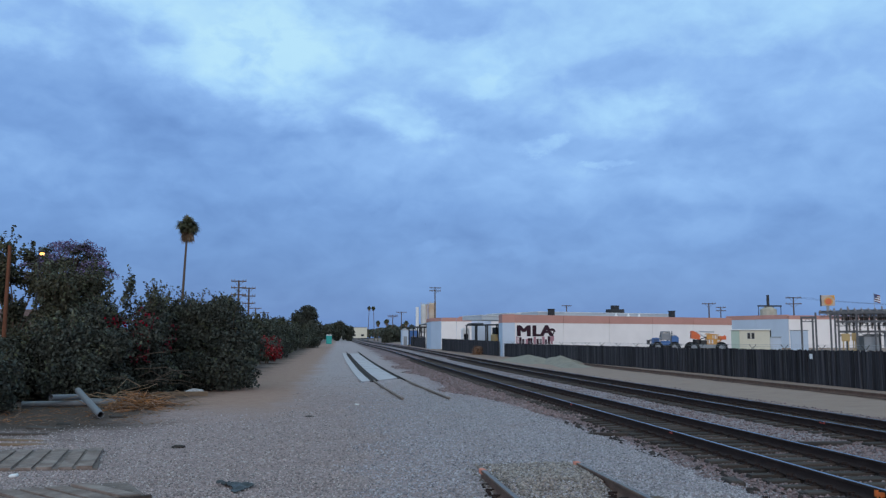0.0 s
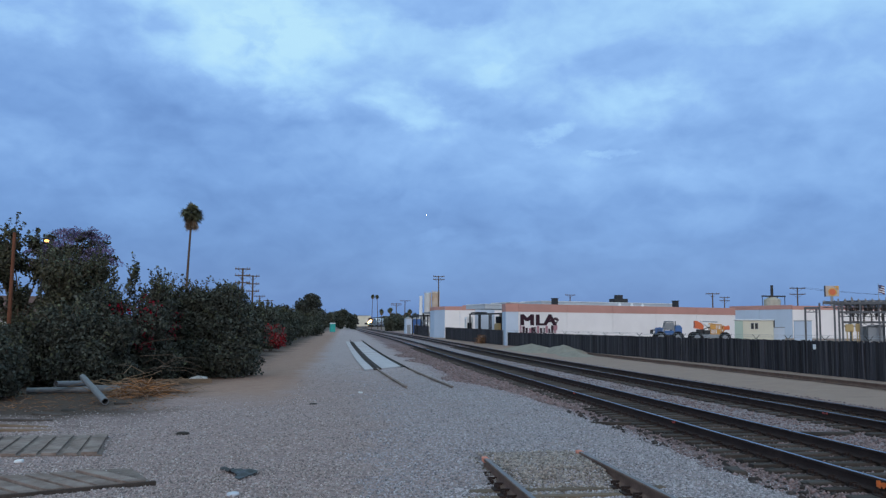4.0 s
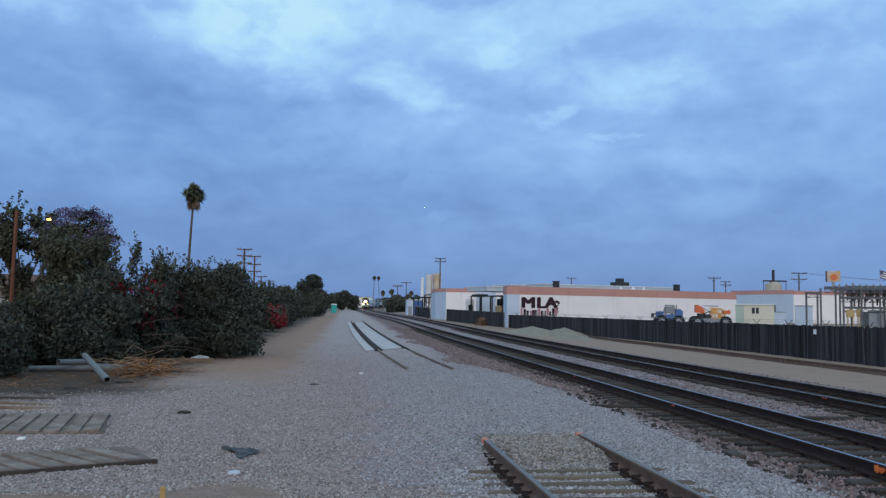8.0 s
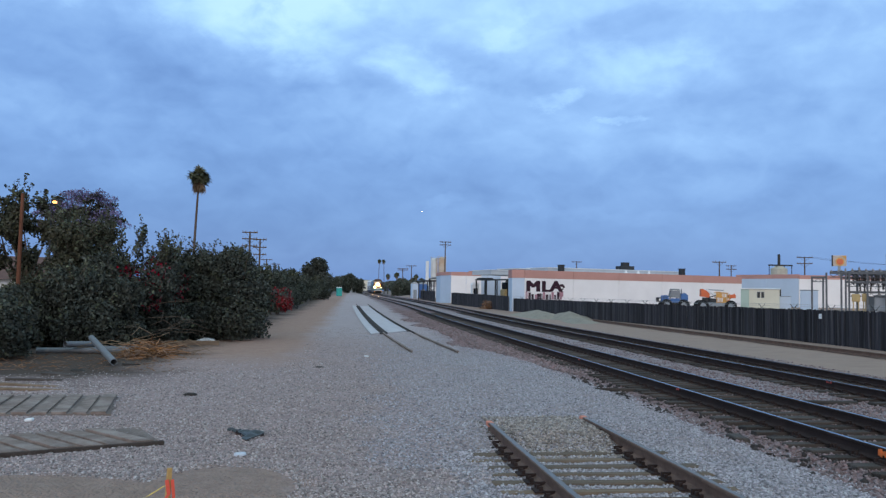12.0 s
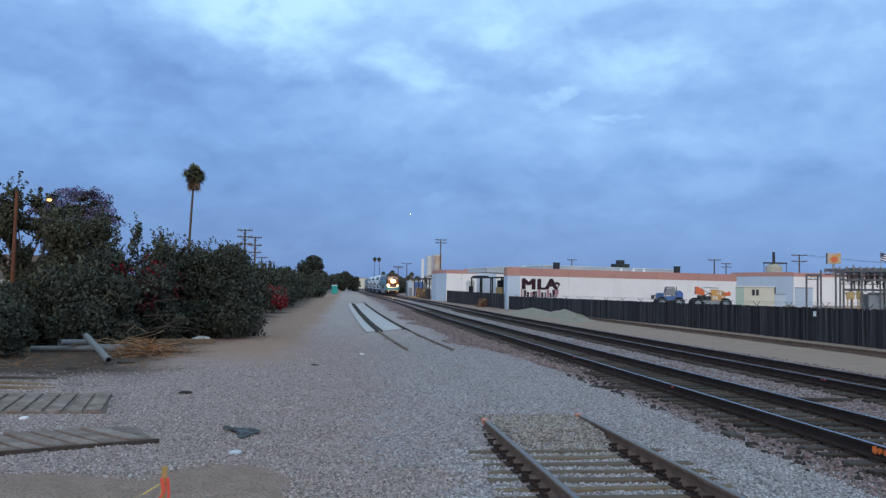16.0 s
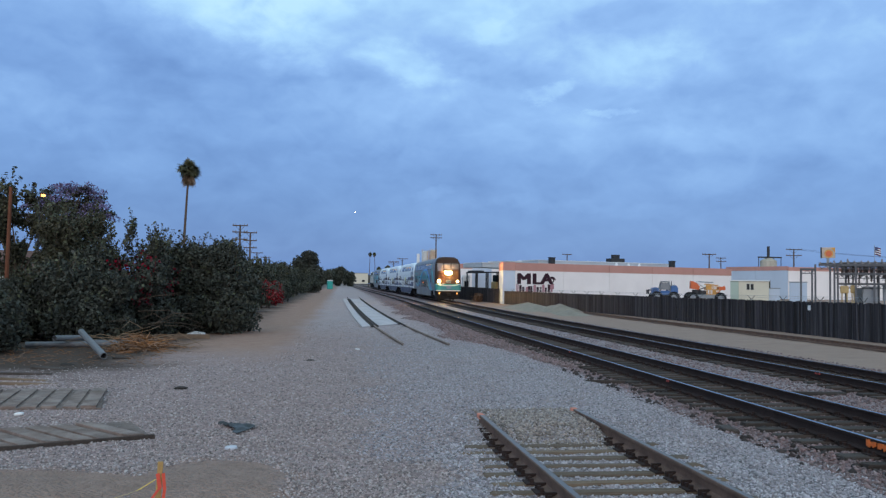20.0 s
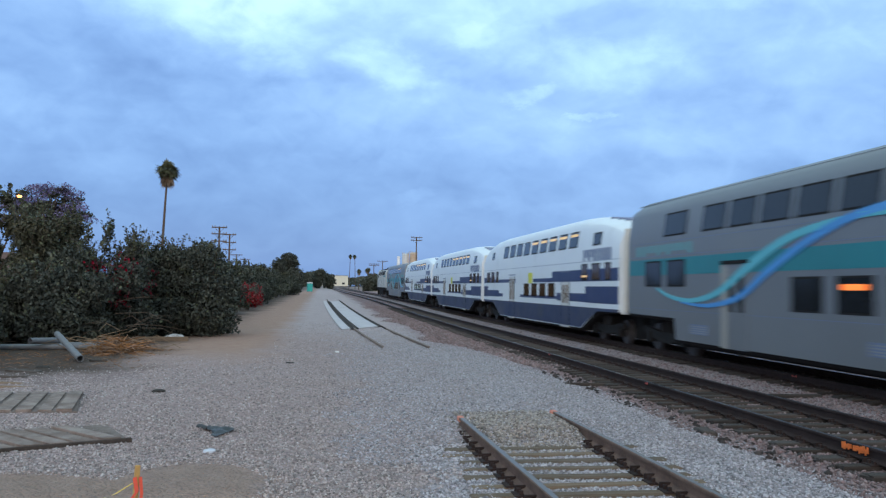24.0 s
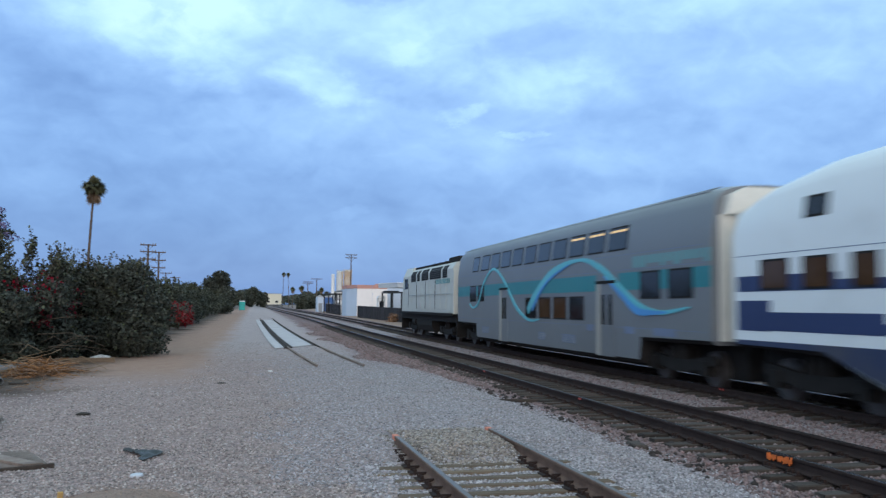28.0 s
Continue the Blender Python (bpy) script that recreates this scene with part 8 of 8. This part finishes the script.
def rail_marks():
    paint = mat("orange_marking_paint", (0.75, 0.16, 0.03), 0.6, 0, 0.3, 8, 30, 0.0, world=True)
    redp = mat("red_marking_paint", (0.42, 0.06, 0.05), 0.6, 0, 0.3, 8, 30, 0.0, world=True)
    for x, y, ln, mt in ((NEAR_X, 9.72, .30, paint), (NEAR_X, 10.06, .17, paint), (NEAR_X, 16.9, .13, redp), (NEAR_X, 24.5, .18, redp), (FAR_X, 18.4, .22, redp)):
        z = RAIL_TOP - .172
        mark = thing("paint_mark", "sprayed marking paint on the rail's side", "paint mark", pose(x, y, z), "paint marks")
        rq = random.Random(int(y * 100))
        yy = 0.0
        while yy < ln:
            w = rq.uniform(.02, .05)
            bm = box(new_bm(), -.045 + rq.uniform(0, .004), -.036, yy, yy + w * rq.uniform(.75, 1.0), rq.uniform(.05, .09) if mt is paint else .12, rq.uniform(.13, .168))
            part("dash", bm, mt, mark)
            yy += w
    for x, y, rz, lx in ((5.95, 18.3, 14, .62), (5.75, 12.1, 80, .3), (9.6, 16.2, 10, .7)):
        bm = box(new_bm(), -lx, lx, -.1, .1, -.09, .04, .02)
        for v in bm.verts:
            v.co += Vector((.04, .02, .02)) * noise.noise(v.co * 6 + Vector((x, y, 0)))
        o = part("loose_tie", bm, M_DARKTIE)
        o.matrix_basis = pose(x, y, ground_z(x, y) + .03, 0, 2, rz)
        tagged(o, "broken dark tie end lying in the ballast", "timber", "loose timbers")


rail_marks()


def house():
    t = thing("house", "small white house with a brown shingle roof behind the shrubs", "house", pose(-21.5, 54.0, ground_z(-21.5, 54), 0, 0, 18))
    part("wall", box(new_bm(), -3.2, 3.4, -2.6, 2.6, 0, 2.35), M_WHITE, t)
    bm = new_bm()
    prism(bm, [(-3.0, 2.3), (3.0, 2.3), (0, 3.75)], "x", -3.6, 3.8)
    part("roof", bm, mat("brown_shingles", (0.14, 0.085, 0.075), 0.9, 0, 0.2, 3, 20, 0.3), t)
    w = part("window", box(new_bm(), 1.2, 2.4, -2.64, -2.58, 1.0, 2.0), M_GREY, t)
    part("pane", box(new_bm(), 1.26, 2.34, -2.65, -2.62, 1.06, 1.94), M_GLASS, w)


house()


def portable_toilet():
    t = thing("portable_toilet", "turquoise portable toilet with a white roof beside the lane", "portable toilet", pose(-2.85, 200, ground_z(-2.85, 200), 0, 0, 12))
    tq = mat("turquoise_plastic", (0.02, 0.33, 0.30), 0.5, 0, 0.08, 2, 20, 0.0)
    part("body", box(new_bm(), -.58, .58, -.58, .58, .1, 1.95, .04), tq, t)
    part("base", box(new_bm(), -.6, .6, -.6, .6, 0, .1), M_GREY, t)
    part("roof", box(new_bm(), -.6, .6, -.6, .6, 1.953, 2.2, .08), M_WHITE, t)
    part("door", box(new_bm(), -.4, .4, -.60, -.578, .18, 1.88, .01), tq, t)
    part("vent", box(new_bm(), -.3, .3, -.6, -.57, 1.96, 2.05), M_GREY, t)


portable_toilet()


def far_trees():
    """Distant street trees that close the end of the line."""
    for i, (x, y, h, w) in enumerate(((-5, 300, 6.0, 3.0), (-1.5, 306, 7.5, 2.8), (2.2, 312, 6.2, 2.2), (13.5, 250, 4.2, 1.9), (15.4, 254, 4.6, 2.0), (14.6, 268, 5, 2.2), (-11, 260, 6.0, 3.2), (-15, 215, 5.6, 3.0), (-12, 240, 5, 3), (18, 300, 5.0, 2.6), (22, 285, 5.0, 3.0), (25, 320, 6.5, 3.4), (17.5, 262, 4.6, 1.8), (30, 330, 6.5, 3.5), (20.5, 345, 6.5, 3.5))):
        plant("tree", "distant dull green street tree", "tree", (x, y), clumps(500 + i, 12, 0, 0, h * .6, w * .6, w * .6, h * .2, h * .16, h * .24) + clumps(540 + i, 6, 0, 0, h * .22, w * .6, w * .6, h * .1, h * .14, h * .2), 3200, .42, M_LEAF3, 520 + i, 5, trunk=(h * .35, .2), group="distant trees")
    # a dark low wood far behind, and a pale ridge of buildings
    r = np.random.RandomState(77)
    n = 22000
    x = r.uniform(-420, 420, n)
    y = 640 + r.uniform(-30, 60, n)
    top = 3.2 + 3.0 * (np.sin(x * .05) * .5 + np.sin(x * .017 + 1) + .6 * np.sin(x * .21)) * .4 + 2.2
    z = 2.7 + r.rand(n) ** .7 * np.maximum(top, 2.0)
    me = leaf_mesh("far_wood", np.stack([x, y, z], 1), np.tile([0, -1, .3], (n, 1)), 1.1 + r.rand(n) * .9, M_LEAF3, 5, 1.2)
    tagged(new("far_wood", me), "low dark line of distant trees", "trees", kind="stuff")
    for x, y, w, h, mt in ((-60, 560, 40, 4.0, M_GREY), (75, 540, 36, 5.5, M_WALLBLUE), (3, 600, 30, 7.2, M_CREAM)):
        z = ground_z(x, y)
        b = thing("distant_building", "pale flat-roofed building far down the line", "building", pose(x, y, z), "distant buildings")
        part("wall", box(new_bm(), -w / 2, w / 2, -5, 5, -.5, h), mt, b)
        part("roof", box(new_bm(), -w / 2 - .2, w / 2 + .2, -5.2, 5.2, h + .003, h + .35), M_ROOFGREY, b)
        for k in range(5):
            wn = part("window", box(new_bm(), -w * .4 + k * w * .19, -w * .4 + k * w * .19 + 2, -5.04, -4.98, 1.2, 2.6), M_GREY, b)
            part("pane", box(new_bm(), -w * .4 + k * w * .19 + .1, -w * .4 + k * w * .19 + 1.9, -5.06, -5.03, 1.3, 2.5), M_GLASS, wn)


far_trees()
sticks("tumbleweed", "brown dead weed against the dark fence", "brush", 16.2, 17.4, 100.5, 103.5, 220, 14, (.4, 1.0), .03, 1.0)


# ---- loose stone ----
def near_stone():
    clear = lambda x, y: not ((x + 3.3) ** 2 + 2.6 * (y - 8.2) ** 2 < 2.4) and not (2 * (x + 1.25) ** 2 + .9 * (y - 8.5) ** 2 < 1.1) and not (x < -1.5 + .5 * noise.noise((x, y * .3, 1)) and y > 19.5 and noise.noise((x * 9, y * 9, 7)) < (y - 21.5) * .22) and not (x < -4.2 and noise.noise((x * 9, y * 9, 17)) < (y - 19.0) * .25)
    spots = scatter(124000, -7.5, 6.0, 6.2, 46.0, 41, clear)
    r = np.random.RandomState(42)
    west = [p for p in spots if p[0] < .4 + 1.6 * noise.noise((p[0] * .8, p[1] * .5, 9)) + .5 * noise.noise((p[0] * 7, p[1] * 7, 2))]
    keep_ = set(west)
    east = [p for p in spots if p not in keep_]
    stones("yard_gravel", "loose dusty brown crushed gravel across the yard", west, .008 + .0135 * r.rand(len(west)) ** 1.8, M_GRAVELWARM, 43)
    stones("yard_gravel", "loose pale grey crushed gravel across the yard", east, .008 + .014 * r.rand(len(east)) ** 1.8, M_GRAVEL, 44)
    spots = scatter(42000, 5.2, 14.6, 7.0, 60.0, 51, lambda x, y: x > 5.75 + .5 * noise.noise((x, y * .6, 5)) or y > 26)
    r = np.random.RandomState(52)
    stones("track_ballast", "loose pinkish grey ballast round the running lines", spots, .016 + .022 * r.rand(len(spots)) ** 1.5, M_BALLAST, 53)
    edge = lambda x, y: x > 4.2 + 1.3 * noise.noise((y * .25, x * .4, 3)) + max(0, (33 - y) * .12)
    spots = scatter(8000, 2.9, 6.8, 22.0, 90.0, 61, edge)
    r = np.random.RandomState(62)
    stones("bank_ballast", "coarse pinkish ballast on the bank beside the siding", spots, .025 + .035 * r.rand(len(spots)) ** 1.5, M_BALLAST, 63)
    r = np.random.RandomState(81)
    rub = [(x, y, ground_z(x, y)) for x, y in zip(r.uniform(5.5, 6.55, 170), r.uniform(9.0, 21.0, 170))]
    stones("track_rubble", "dark broken stone and tie splinters beside the near line", rub, .035 + .06 * r.rand(170) ** 2, bpy.data.materials.get("dark_rubble") or mat("dark_rubble", (0.055, 0.045, 0.043), 0.9, 0, 0.3, 8, 40, 0.4, island=0.4), 82, 0.1)
    rb = np.random.RandomState(75)
    bed = [(x, y, ground_z(x, y)) for x, y in zip(rb.uniform(1.15, 4.6, 7000), rb.uniform(6.2, 10.7, 7000))]
    stones("stub_bed_gravel", "pale gravel lying between the ties of the stub track", bed, .011 + .014 * rb.rand(7000), M_GRAVEL, 76, .1)
    rh = np.random.RandomState(71)
    heap = []
    while len(heap) < 4200:
        x, y = rh.uniform(1.9, 3.75), rh.uniform(10.1, 12.9)
        if min(x - 1.9, 3.75 - x, (y - 10.1) * .5, 12.9 - y) > .35 * rh.rand() ** 2:
            heap.append((x, y, ground_z(x, y)))
    r = np.random.RandomState(73)
    stones("stub_end_gravel", "gravel heaped over the end of the stub track", heap, .012 + .016 * r.rand(len(heap)), M_HEAP, 74)


near_stone()


# ---- an aircraft low over the horizon ----
def small_aircraft():
    t = thing("aircraft", "tiny distant aircraft with a white landing light", "aircraft")
    bm = new_bm()
    path_tube(bm, [(0, -2.6, 0), (0, -1.6, .05), (0, 1.2, .1), (0, 3.4, .35)], [.15, .5, .5, .12], 8)
    part("fuselage", bm, M_STEEL, t)
    for s in (-1, 1):
        part("wing", prism(new_bm(), [(s * .4, -.7), (s * 4.2, -.3), (s * 4.2, .2), (s * .4, .6)], "z", -.02, .10), M_STEEL, t)
        part("tailplane", prism(new_bm(), [(s * .1, 2.7), (s * 1.4, 3.0), (s * 1.4, 3.3), (s * .1, 3.4)], "z", .3, .36), M_STEEL, t)
    part("fin", prism(new_bm(), [(2.6, .3), (3.4, .3), (3.5, 1.4), (3.1, 1.4)], "x", -.05, .05), M_STEEL, t)
    bm = new_bm()
    bmesh.ops.create_icosphere(bm, subdivisions=1, radius=.9)
    for v in bm.verts:
        v.co.y -= 2.9
    part("landing_light", bm, glow_mat("landing_light_glow", (0.95, 1.0, 1.0), 14.0), t, "bright white landing light")
    return t


AIRCRAFT = small_aircraft()


# ---- movement ----
def motions():
    for car, mid in CARS:
        walk(car, car_rows(mid))
    # bearing, height over the horizon and distance of the aircraft
    track = ((0, 5.6, 7.8, 4300), (8, 5.2, 6.9, 3600), (12, 4.7, 5.5, 3200), (15, 4.3, 5.25, 2900), (17, 3.9, 5.05, 2700), (18, 3.2, 4.95, 2600), (19, 2.4, 4.9, 2500), (21, -1.5, 4.9, 2300), (22, -5, 5.0, 2200), (23, -13, 5.2, 2100), (24, -27, 5.6, 2000), (25, -42, 6.0, 2000), (28, -75, 6.5, 2000))
    walk(AIRCRAFT, [(t, pose(d * math.sin(radians(a)) * math.cos(radians(e)), d * math.cos(radians(a)) * math.cos(radians(e)), d * math.sin(radians(e)) + 2, 0, 0, -a)) for t, a, e, d in track])


motions()
